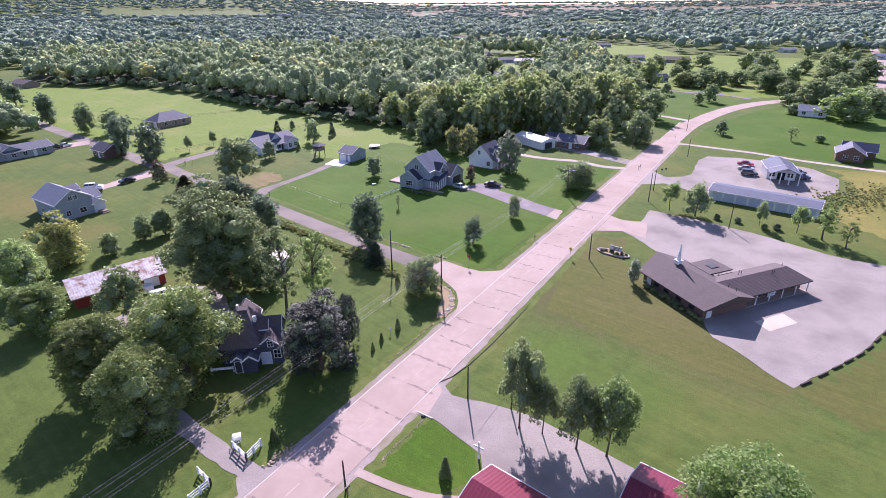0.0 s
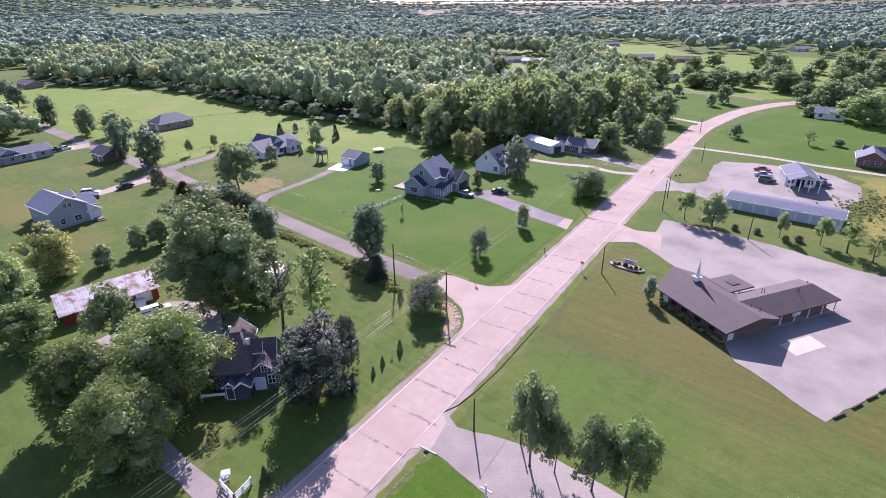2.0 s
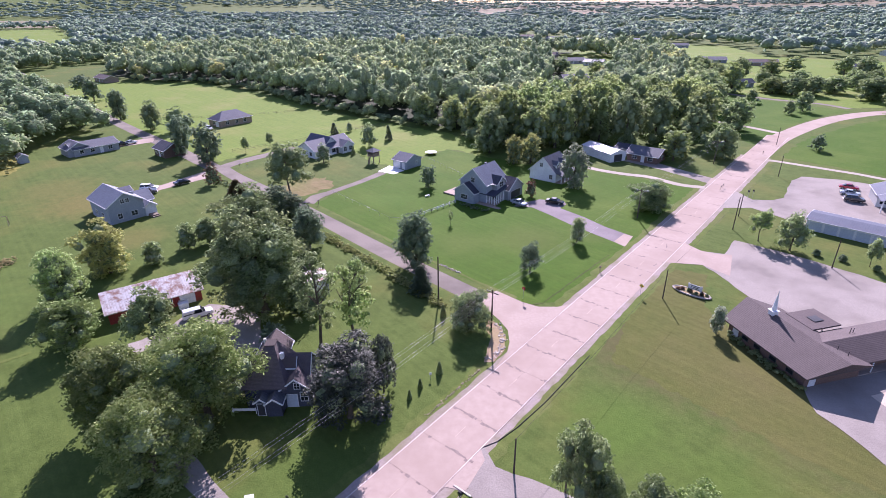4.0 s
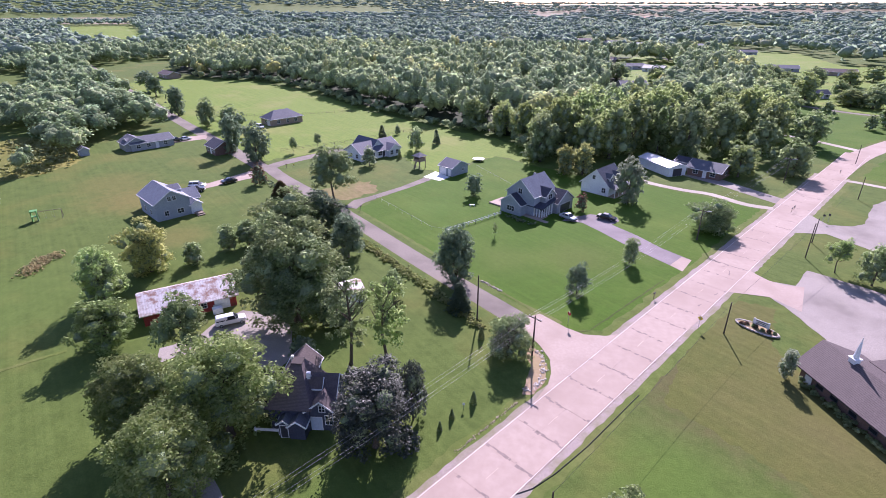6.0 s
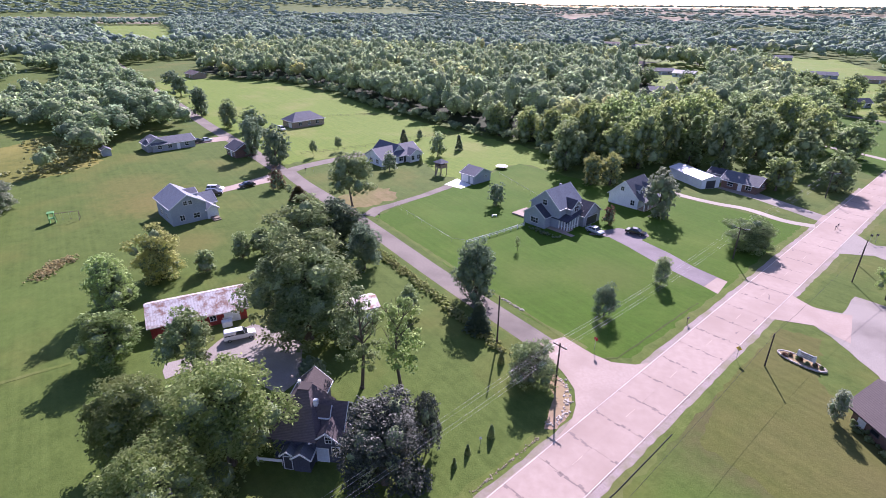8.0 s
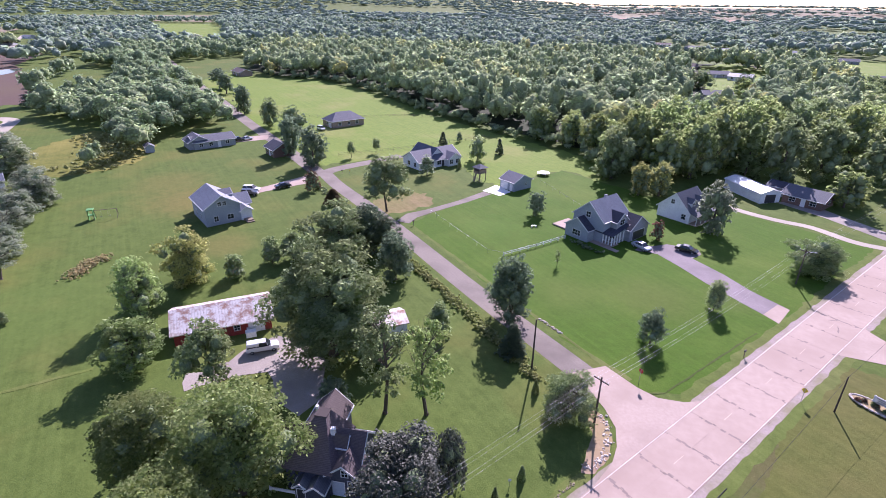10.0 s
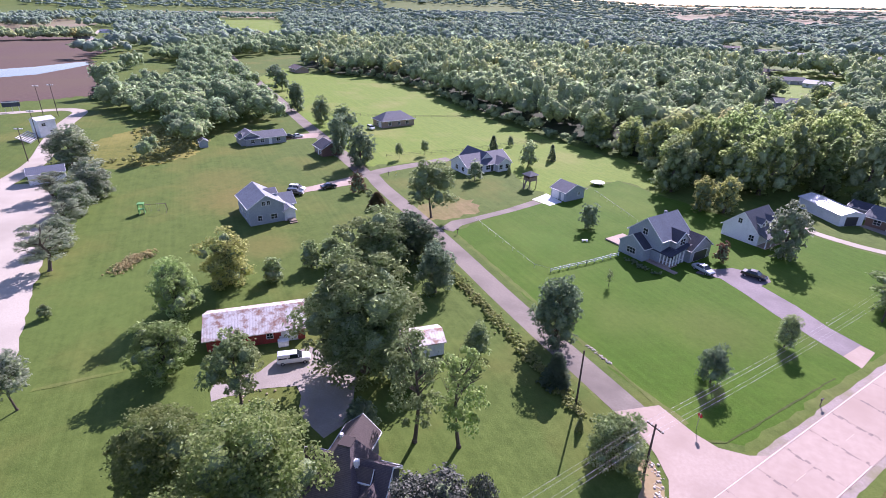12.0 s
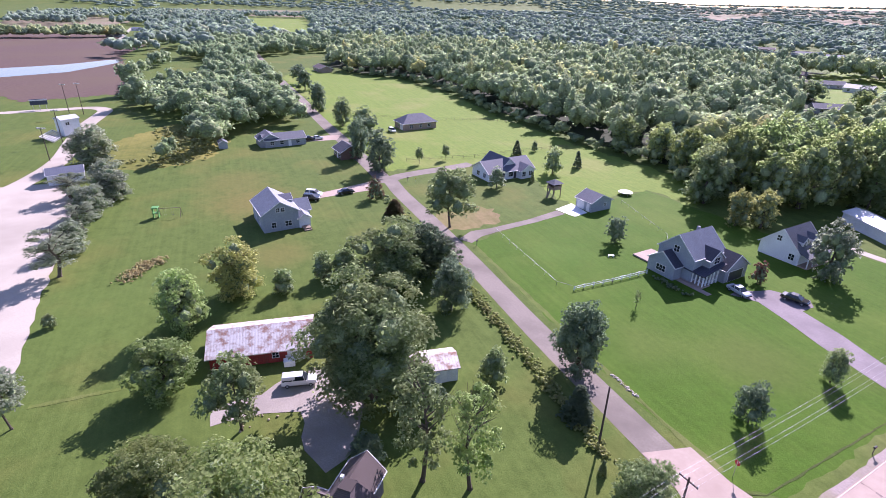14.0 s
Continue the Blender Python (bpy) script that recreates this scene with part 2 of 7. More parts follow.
LEAF = {
    "green": leaf_mat("leaf_green", (0.114, 0.153, 0.063), (0.216, 0.263, 0.140), (0.163, 0.188, 0.090)),
    "bright": leaf_mat("leaf_bright", (0.118, 0.175, 0.058), (0.234, 0.293, 0.132), (0.189, 0.231, 0.090)),
    "dark": leaf_mat("leaf_dark", (0.063, 0.097, 0.063), (0.137, 0.175, 0.113), (0.098, 0.122, 0.078)),
    "yellow": leaf_mat("leaf_yellow", (0.168, 0.182, 0.062), (0.275, 0.284, 0.120), (0.210, 0.210, 0.082)),
    "grey": leaf_mat("leaf_grey", (0.132, 0.161, 0.113), (0.247, 0.270, 0.204), (0.172, 0.190, 0.127)),
    "brown": leaf_mat("leaf_dry", (0.200, 0.160, 0.085), (0.330, 0.270, 0.160), (0.230, 0.205, 0.095)),
    "weedy": leaf_mat("leaf_weeds", (0.151, 0.193, 0.058), (0.309, 0.336, 0.122), (0.251, 0.252, 0.101)),
    "maroon": leaf_mat("leaf_maroon", (0.085, 0.040, 0.034), (0.150, 0.075, 0.060), (0.090, 0.080, 0.040)),
    "silver": leaf_mat("leaf_silver", (0.026, 0.036, 0.022), (0.092, 0.105, 0.080), (0.040, 0.050, 0.030), 0.15),
    "olive": leaf_mat("leaf_olive", (0.114, 0.157, 0.054), (0.231, 0.267, 0.119), (0.176, 0.197, 0.073)),
    "woods": leaf_mat("leaf_woods", (0.122, 0.181, 0.099), (0.306, 0.355, 0.224), (0.270, 0.286, 0.117), stand=[(0.0, (0.092, 0.142, 0.080)), (0.35, (0.180, 0.241, 0.121)), (0.62, (0.278, 0.328, 0.167)), (0.82, (0.352, 0.372, 0.143)), (1.0, (0.426, 0.372, 0.126))]),
    # distant leaves: blue of the haze painted into the leaf colour
    "far": leaf_mat("leaf_hazed_woods", (0.114, 0.164, 0.121), (0.235, 0.291, 0.212), (0.188, 0.233, 0.158), stand=[(0.0, (0.095, 0.142, 0.095)), (0.4, (0.167, 0.224, 0.137)), (0.75, (0.228, 0.290, 0.175)), (1.0, (0.298, 0.304, 0.148))]),
}
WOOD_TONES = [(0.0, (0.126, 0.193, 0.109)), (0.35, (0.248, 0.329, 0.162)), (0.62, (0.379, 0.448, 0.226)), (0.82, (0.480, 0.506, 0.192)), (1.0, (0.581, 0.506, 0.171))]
# tones of the distant crowns, shifted to blue to stand for haze
HAZED_TONES = [(0.0, (0.119, 0.177, 0.138)), (0.4, (0.207, 0.280, 0.201)), (0.75, (0.286, 0.362, 0.256)), (1.0, (0.373, 0.382, 0.220))]
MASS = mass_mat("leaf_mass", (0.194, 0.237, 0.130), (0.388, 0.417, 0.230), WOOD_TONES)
# distant leaf masses, haze mixed into the colour likewise
HAZED_MASS = mass_mat("hazed_leaf_mass", (0.150, 0.196, 0.166), (0.280, 0.328, 0.265), HAZED_TONES)
WEED_MASS = two_scale("weed_mass", (0.194, 0.231, 0.086), (0.312, 0.331, 0.138), (0.275, 0.269, 0.121), 2.5, 0.3, 0.95, 1.0, 0.2)
shine = LEAF["silver"].node_tree.nodes["Principled BSDF"].inputs
shine["Roughness"].default_value, shine["Specular IOR Level"].default_value = 0.5, 0.3
CORE = two_scale("inner_foliage", (0.150, 0.205, 0.105), (0.270, 0.340, 0.178), (0.190, 0.236, 0.125), 3.0, 0.3, 0.9, 1.0, 0.3)
SIDING_BLUE = banded("pale_blue_siding", (0.304, 0.342, 0.380), (0.350, 0.388, 0.426), 0.2)
SIDING_GREY = banded("grey_siding", (0.295, 0.312, 0.336), (0.344, 0.361, 0.385), 0.2)
SIDING_WHITE = banded("white_siding", (0.66, 0.68, 0.70), (0.76, 0.78, 0.80), 0.2)
# old house walls: tree shade is put into this dark colour
SIDING_SHADED = banded("shaded_siding", (0.055, 0.060, 0.085), (0.08, 0.085, 0.11), 0.2)
SIDING_RED = banded("red_barn_boards", (0.28, 0.035, 0.03), (0.36, 0.06, 0.05), 0.3, "X", stain=(0.20, 0.06, 0.05))
METAL_WHITE = banded("white_sheet_wall", (0.66, 0.68, 0.70), (0.76, 0.78, 0.80), 0.3, "X", 0.5)
BRICK_TAN = banded("tan_brick", (0.33, 0.24, 0.19), (0.42, 0.32, 0.26), 0.075, seam=0.2)
BRICK_DARK = banded("brown_brick", (0.16, 0.10, 0.08), (0.22, 0.14, 0.11), 0.075, seam=0.2)
SHINGLE_BROWN = banded("brown_shingle", (0.100, 0.078, 0.075), (0.135, 0.107, 0.102), 0.10, "Z", 0.8, depth=0.012, spec=0.3, seam=0.3)
SHINGLE_OLD = banded("old_brown_shingle", (0.100, 0.080, 0.083), (0.145, 0.118, 0.120), 0.10, "Z", 0.8, depth=0.012, spec=0.3, seam=0.3)
SHINGLE_GREY = banded("grey_shingle", (0.106, 0.113, 0.135), (0.147, 0.157, 0.184), 0.10, "Z", 0.8, depth=0.012, spec=0.3, seam=0.3)
SHINGLE_LIGHT = banded("pale_grey_shingle", (0.184, 0.201, 0.243), (0.239, 0.260, 0.308), 0.10, "Z", 0.7, depth=0.012, spec=0.4, seam=0.3)
SHINGLE_SLATE = banded("slate_grey_shingle", (0.097, 0.103, 0.140), (0.138, 0.147, 0.189), 0.10, "Z", 0.75, depth=0.012, spec=0.35, seam=0.3)
SHINGLE_DARK = banded("dark_shingle", (0.051, 0.054, 0.076), (0.078, 0.083, 0.108), 0.10, "Z", 0.8, depth=0.012, spec=0.3, seam=0.3)
ROOF_RUST = banded("rusty_sheet_roof", (0.66, 0.62, 0.60), (0.74, 0.70, 0.68), 0.45, "X", 0.5, 0.2, stain=(0.34, 0.17, 0.11), stain_at=(0.46, 0.62))
ROOF_WHITE = banded("white_sheet_roof", (0.60, 0.61, 0.63), (0.68, 0.69, 0.71), 0.45, "X", 0.4, 0.1)
ROOF_BLUE = banded("pale_blue_sheet_roof", (0.125, 0.140, 0.178), (0.155, 0.170, 0.210), 0.45, "X", 0.75, 0.0, spec=0.15)
ROOF_RED = banded("crimson_sheet_roof", (0.165, 0.024, 0.044), (0.205, 0.033, 0.056), 0.45, "X", 0.4, 0.1)
WHITE = plain("white_paint", (0.80, 0.80, 0.80), 0.5)
TRIM = plain("white_trim", (0.72, 0.72, 0.73), 0.5)
BLACK = plain("black_rubber", (0.02, 0.02, 0.022), 0.8)
DARK = plain("dark_paint", (0.05, 0.05, 0.055), 0.5)
STEEL = plain("galvanised_steel", (0.45, 0.46, 0.47), 0.4, 0.8)
WIRE = plain("aluminium_wire", (0.55, 0.55, 0.57), 0.35, 0.6)
YELLOW = plain("yellow_paint", (0.70, 0.55, 0.05), 0.5)
BLUE_DOOR = plain("pale_door", (0.50, 0.56, 0.64), 0.5)
TRAMP_MAT = plain("trampoline_cover", (0.70, 0.70, 0.70), 0.6)
WOOD = two_scale("weathered_wood", (0.20, 0.15, 0.11), (0.30, 0.23, 0.17), (0.24, 0.20, 0.16), 4.0, 0.5, 0.85, local=True)
GLASS, nt_, bs_ = mat("window_glass", 0.05, 0.0, 0.6)
bs_.inputs["Base Color"].default_value = (0.02, 0.025, 0.03, 1)
WATER, nt_, bs_ = mat("pond_water", 0.06, 0.0, 0.5)
bs_.inputs["Base Color"].default_value = (0.10, 0.10, 0.09, 1)
bump(nt_, bs_, noisy(nt_, position(nt_), 0.6, 3), 0.15, 0.05)


# ---- mesh tools ----
def part(name, bm, material, parent=None, label=""):
    me = bpy.data.meshes.new(name)
    bm.to_mesh(me)
    bm.free()
    me.materials.append(material)
    ob = new(name, me)
    if parent:
        ob.parent = parent
    if label:
        ob["label"] = label
    return ob


def thing(name, m, label, category, group="", kind=""):
    ob = new(name)
    ob.empty_display_size = 0.2
    ob.matrix_basis = m
    return tagged(ob, label, category, group, kind)


def boxes(*specs):
    """One bmesh of boxes (x0, x1, y0, y1, z0, z1)."""
    bm = bmesh.new()
    for x0, x1, y0, y1, z0, z1 in specs:
        vs = [bm.verts.new(p) for p in ((x0, y0, z0), (x1, y0, z0), (x1, y1, z0), (x0, y1, z0), (x0, y0, z1), (x1, y0, z1), (x1, y1, z1), (x0, y1, z1))]
        for f in ((0, 3, 2, 1), (4, 5, 6, 7), (0, 1, 5, 4), (1, 2, 6, 5), (2, 3, 7, 6), (3, 0, 4, 7)):
            bm.faces.new([vs[i] for i in f])
    return bm


def softened(bm, w):
    bmesh.ops.bevel(bm, geom=bm.edges[:], offset=w, segments=1, affect="EDGES")
    return bm


def slab(bm, corners, thick):
    """A plate under four corners, thick downwards."""
    top = [bm.verts.new(c) for c in corners]
    low = [bm.verts.new((c[0], c[1], c[2] - thick)) for c in corners]
    n = len(corners)
    bm.faces.new(top)
    bm.faces.new(low[::-1])
    for i in range(n):
        bm.faces.new((top[i], low[i], low[(i + 1) % n], top[(i + 1) % n]))
    return bm


def rod(bm, a, b, r0, r1, n=7):
    a, b = Vector(a), Vector(b)
    q = (b - a).to_track_quat("Z", "Y").to_matrix()
    ra, rb = [], []
    for i in range(n):
        e = Vector((math.cos(6.2832 * i / n), math.sin(6.2832 * i / n), 0))
        ra.append(bm.verts.new(a + q @ (e * r0)))
        rb.append(bm.verts.new(b + q @ (e * r1)))
    for i in range(n):
        j = (i + 1) % n
        bm.faces.new((ra[i], ra[j], rb[j], rb[i]))
    bm.faces.new(ra[::-1])
    bm.faces.new(rb)
    return bm


def loft(rings):
    """A closed skin through rings of points."""
    bm = bmesh.new()
    rr = [[bm.verts.new(p) for p in r] for r in rings]
    n = len(rr[0])
    for a, b in zip(rr, rr[1:]):
        for i in range(n):
            j = (i + 1) % n
            bm.faces.new((a[i], a[j], b[j], b[i]))
    bm.faces.new(rr[0][::-1])
    bm.faces.new(rr[-1])
    bmesh.ops.recalc_face_normals(bm, faces=bm.faces[:])
    return bm


def quads(name, verts, faces, material):
    """A mesh from numpy arrays of vertices and of four-cornered faces."""
    me = bpy.data.meshes.new(name)
    k = faces.shape[1]
    me.vertices.add(len(verts))
    me.vertices.foreach_set("co", verts.astype(np.float32).ravel())
    me.loops.add(faces.size)
    me.loops.foreach_set("vertex_index", faces.astype(np.int32).ravel())
    me.polygons.add(len(faces))
    me.polygons.foreach_set("loop_start", np.arange(0, faces.size, k, dtype=np.int32))
    me.polygons.foreach_set("loop_total", np.full(len(faces), k, dtype=np.int32))
    me.update(calc_edges=True)
    me.validate()
    me.materials.append(material)
    return me


def smooth(me):
    me.polygons.foreach_set("use_smooth", [True] * len(me.polygons))


LAYERS = [0]
LEVELS = {"lawn": 1, "dry_turf": 1, "woods_floor": 0.2, "pasture": 1, "weed_field": 1, "bare_patch": 2, "verge": 2, "road_shoulder": 3, "side_road": 4, "lane": 4, "road": 5, "drive_apron": 7, "road_apron": 7, "church_drive": 7,
          "garage_pad": 7, "tan_pad": 7, "edge_line": 8}


def stacked(name, z):
    """Height of a patch of ground: lawns lowest, then verges, roads, yards and aprons, a few millimetres apart."""
    LAYERS[0] += 1
    return z if z > 0.1 else 0.006 * LEVELS.get(name, 6) + 0.0012 * (LAYERS[0] % 5)


def sheet(name, outline, z, material, label, category="ground", fuzz=0.0, step=2.0, seed=1, parent=None):
    """A flat patch of ground with an uneven edge, laid at height z."""
    rng = random.Random(seed)
    pts = []
    n = len(outline)
    for i in range(n):
        a, b = Vector(outline[i]), Vector(outline[(i + 1) % n])
        k = max(1, int((b - a).length / step)) if fuzz else 1
        side = Vector((-(b - a).y, (b - a).x)).normalized()
        for j in range(k):
            w = rng.uniform(-fuzz, fuzz) if j else 0
            pts.append(a.lerp(b, j / k) + side * w)
    z = stacked(name, z)
    bm = bmesh.new()
    top = [bm.verts.new((p.x, p.y, z)) for p in pts]
    for tri in tessellate_polygon([[Vector((p.x, p.y, 0)) for p in pts]]):
        f = bm.faces.new([top[i] for i in tri])
        f.normal_update()
        if f.normal.z < 0:
            f.normal_flip()
    ob = part(name, bm, material, parent)
    if parent is None:
        tagged(ob, label, category, kind="structure")
    return ob


def ribbon(name, line, half, z, material, label, category="road", fuzz=0.0):
    """A strip of paving along a line; half is half its width, fuzz how far its edges wander."""
    pts = [Vector(p) for p in line]
    if fuzz:
        pts = [p.lerp(q, k / n) for p, q in zip(pts, pts[1:]) for n in (max(1, int((q - p).length / 1.3)),) for k in range(n)] + [pts[-1]]
    rng = random.Random(len(pts))
    left, right = [], []
    for i, p in enumerate(pts):
        d = (pts[min(i + 1, len(pts) - 1)] - pts[max(i - 1, 0)]).normalized()
        s = Vector((-d.y, d.x))
        left.append(p + s * (half + rng.uniform(-fuzz, fuzz)))
        right.append(p - s * (half + rng.uniform(-fuzz, fuzz)))
    z = stacked(name, z)
    bm = bmesh.new()
    a = [bm.verts.new((p.x, p.y, z)) for p in left]
    b = [bm.verts.new((p.x, p.y, z)) for p in right]
    for i in range(len(a) - 1):
        bm.faces.new((b[i], b[i + 1], a[i + 1], a[i]))
    return tagged(part(name, bm, material), label, category, kind="structure")


def curve_through(pts, n=6):
    """Points of a smooth line through pts."""
    P = [Vector(p) for p in pts]
    P = [P[0] * 2 - P[1]] + P + [P[-1] * 2 - P[-2]]
    out = []
    for i in range(1, len(P) - 2):
        a, b, c, d = P[i - 1:i + 3]
        for k in range(n):
            t = k / n
            out.append(0.5 * ((2 * b) + (c - a) * t + (2 * a - 5 * b + 4 * c - d) * t * t + (3 * b - a - 3 * c + d) * t ** 3))
    out.append(P[-2])
    return out


# ---- ground, roads and yards ----
ROAD_ANGLE = math.degrees(math.atan2(0.839, 0.545))
D = Vector((0.545, 0.839))  # along the main road
P = Vector((0.839, -0.545))  # across it, towards the church


def ground_sheet():
    bm = bmesh.new()
    for x0, y0, x1, y1 in ((-4900, -900, 4900, 4900),):
        vs = [bm.verts.new(p) for p in ((x0, y0, 0), (x1, y0, 0), (x1, y1, 0), (x0, y1, 0))]
        bm.faces.new(vs)
    return tagged(part("ground", bm, GRASS), "green mown grass with drier olive and brown patches", "grass", kind="structure")


ground_sheet()
sheet("lawn", [(5.5, 107), (-12, 121), (-50, 154.5), (-38, 184), (-20, 215), (10, 196), (29, 192), (56, 176.5), (29, 134.5), (12.5, 109)], 0.02, LAWN,
      "bright green watered lawn around the gabled house", fuzz=0.5)
sheet("pasture", [(-98, 192), (-78, 211), (-62, 222), (-48, 202), (-36, 190), (-20.5, 215.5), (-5, 206.5), (-8, 232), (-40, 252), (-92, 287), (-154, 345), (-210, 380), (-262, 381), (-305, 395), (-280, 340), (-190, 268), (-160, 238)],
      0.02, PASTURE, "yellow-green pasture between houses and woods", fuzz=1.6)
sheet("lawn", [(-10, 57.5), (-1, 54), (3.5, 56), (3.5, 60), (-2, 66), (-5, 65)], 0.02, LAWN, "green lawn beside the gravel drive", fuzz=0.2)
sheet("lawn", [(53, 604), (44, 479), (42, 385), (60, 372), (104, 430), (112, 580), (83, 647)], 0.02, PASTURE, "green lawns of the houses among the woods", fuzz=2)
sheet("lawn", [(95, 214), (110, 235), (124, 250), (150, 272), (175, 287), (202, 296), (238, 262), (196, 200), (150, 178), (136, 178), (120, 190)], 0.02, LAWN, "green field inside the highway's bend", fuzz=0.8)
sheet("lawn", [(93, 232), (104, 246), (120, 265), (145, 290), (166, 303), (150, 322), (120, 350), (108, 345), (100, 310), (88, 262)], 0.02, LAWN, "green lawns across the highway's bend", fuzz=0.8)
sheet("pasture", [(172, 312), (235, 322), (262, 345), (300, 396), (380, 500), (333, 530), (285, 559), (242, 589), (253, 720), (204, 747), (166, 682), (141, 515), (130, 440), (124, 366), (150, 335)], 0.02, PASTURE, "green paddocks beyond the lane", fuzz=1.5)
sheet("weed_field", [(93, 133), (112, 148), (119, 160), (122, 176), (150, 168), (190, 130), (150, 90), (110, 100)], 0.02, WEEDS, "rough yellow weeds beyond the storage yard", fuzz=1.5)
sheet("weed_field", [(-172, 146), (-160, 158), (-158, 176), (-172, 196), (-215, 205), (-205, 170)], 0.02, WEEDS, "rough yellow weeds behind the tree belt", fuzz=1.5)
sheet("dry_turf", [(18.0, 91.9), (23.7, 87.1), (28.6, 82.7), (37.6, 74.8), (45.2, 69.5), (47.6, 70.4), (45.2, 77), (42.6, 83.3), (43, 87.7), (41, 94), (38.6, 103), (37, 110.5), (41.5, 122), (36, 124), (31.5, 123.5), (27.4, 116.5), (22.6, 104.5), (20.3, 98)],
      0.02, OLIVE_TURF, "dry olive-brown mown turf beside the church", fuzz=0.45, step=0.8)
sheet("dry_turf", [(47.2, 69.4), (60, 75.6), (72, 83.6), (86, 96), (98, 92), (80, 72), (62, 62), (52, 62.5)], 0.02, OLIVE_TURF, "dry olive-brown mown turf below the parking lot", fuzz=1.0, step=0.8)
# verges of dry grass along the highway
for side, name in ((-1, "left"), (1, "right")):
    a = Vector((-63, -16.5)) + P * side * 5.2
    ribbon("verge", [a, a + D * 140, a + D * 275], 1.0, 0.012, DITCH, "dry verge grass along the concrete highway", "verge", 0.45)

MAIN = [(0.545 * s - 36.8, 0.839 * s + 23.9) for s in (-95, -40, 0, 40, 80, 120, 160, 200, 228)] + [
    (105, 240.5), (119, 256.5), (132, 270), (145.5, 282), (158, 290.5), (172, 298), (200, 307), (235, 317), (262, 340), (305, 392), (380, 495), (480, 640)]
MAIN_LINE = curve_through(MAIN, 5)
ribbon("road", MAIN_LINE, 3.8, 0.03, CONCRETE, "two-lane concrete highway of pinkish slabs")
SIDE = [(2.0, 104.5), (-7, 112.0), (-18.5, 121.5), (-30, 131.3), (-47, 146.3), (-66, 162.5), (-82, 175.5), (-91.5, 184.5)]
ribbon("side_road", curve_through(SIDE, 5), 2.25, 0.026, ASPHALT, "narrow worn asphalt side road")
ribbon("side_road", curve_through([(-91, 182), (-113, 200), (-139, 221), (-158, 236), (-180, 254), (-212, 281), (-255, 316), (-306, 357), (-378, 419), (-520, 540)], 4), 2.6, 0.024, ASPHALT,
       "narrow asphalt side road running on between trees")
ribbon("side_road", curve_through([(-92, 183), (-91, 189), (-87.5, 196), (-82.5, 204), (-77.5, 213.5)], 5), 2.4, 0.028, ASPHALT, "short asphalt spur to the brick house")
sheet("road_apron", [(-5.2, 107.6), (-1.8, 105.4), (0.7, 101.8), (2.3, 98.6), (2.6, 95.2), (2.2, 92.4), (0.4, 88.2), (-1.8, 84.2), (6.5, 94.5), (14.6, 107.5), (13.2, 107.9), (11.1, 106.9), (7.6, 106.6), (4.8, 108.0), (0.2, 111.6)], 0.034, CONCRETE, "flared concrete apron where the side road meets the highway", "road")
sheet("church_drive", [(27.5, 117.5), (31.0, 124.0), (34.5, 127.0), (41.6, 126.5), (45.5, 122), (49.5, 132), (46, 132.2), (43.6, 133.6), (41.5, 137), (43, 141.5)], 0.036, CONCRETE, "concrete church driveway", "driveway")
sheet("church_lot", [(41.6, 127.2), (43.7, 121.4), (46, 113.5), (43.1, 87.7), (42.5, 83.3), (45.4, 76.9), (47.9, 70.8), (55.6, 74.8), (63.9, 79.5), (72, 85.5), (84, 97), (90.5, 106), (81.5, 112), (76, 118.6), (70.9, 125), (64.6, 131), (56.3, 137.7), (52.9, 140), (48, 132.3), (44.3, 133.2)],
      0.028, GRAVEL, "grey gravel church parking lot", "parking lot", fuzz=0.25)
sheet("storage_lot", [(60.5, 167), (57, 161), (64.9, 162), (70.5, 154), (72.6, 149), (91, 133.5), (101.1, 147.6), (110.1, 153.1), (117.8, 164.3), (117.1, 175), (111.1, 183.1), (101.1, 189.1), (91.1, 191.5), (86, 187), (77, 171), (73, 168.5), (67.8, 168.5), (66, 175.5)],
      0.028, GRAVEL, "pale gravel storage yard", "parking lot", fuzz=0.25)
ribbon("lane", [(86, 211), (91.4, 208.5), (108.8, 196), (119.6, 185), (133, 174.5), (160, 158)], 1.2, 0.02, PALE_GRAVEL, "pale gravel lane along the field", "lane")
sheet("gravel_drive", [(-1.6, 75.5), (-0.5, 73.0), (1.0, 70.0), (6.9, 67.9), (11.7, 65.6), (17.5, 60.8), (21.5, 57.3), (24, 50), (14, 40), (4, 44), (4.2, 59.5), (-2.0, 66.0), (-5.6, 66.8)], 0.028, GRAVEL, "grey gravel drive to the red-roofed buildings", "driveway", fuzz=0.15)
sheet("drive_apron", [(-3, 73.6), (-1.4, 74.2), (-0.3, 70.8), (-2.2, 66.3), (-5.4, 66.6), (-6.3, 68.2)], 0.034, CONCRETE, "concrete drive apron", "driveway")
ribbon("house_drive", curve_through([(-19.0, 55.0), (-22.3, 57.2), (-26.0, 59.6), (-31.5, 63.6), (-36.5, 67.2), (-41, 70)], 4), 1.25, 0.028, GRAVEL, "gravel driveway under the big trees", "driveway", 0.15)
sheet("drive_apron", [(-16.8, 60.6), (-19.8, 58.0), (-22.4, 57.9), (-23.6, 56.4), (-22.6, 54.2), (-21.6, 51.6)], 0.03, GRAVEL, "flared gravel mouth of the driveway", "driveway", fuzz=0.12, step=1)
sheet("yard_drive", [(-58, 88.5), (-54, 93), (-53.5, 98), (-51.4, 101.6), (-45, 101.5), (-40, 98), (-36.5, 92), (-37.5, 86.5), (-42, 88), (-47, 93), (-51.3, 90.2), (-55.3, 85.3)], 0.026, GRAVEL, "gravel yard between barn and house", "driveway", fuzz=0.4)
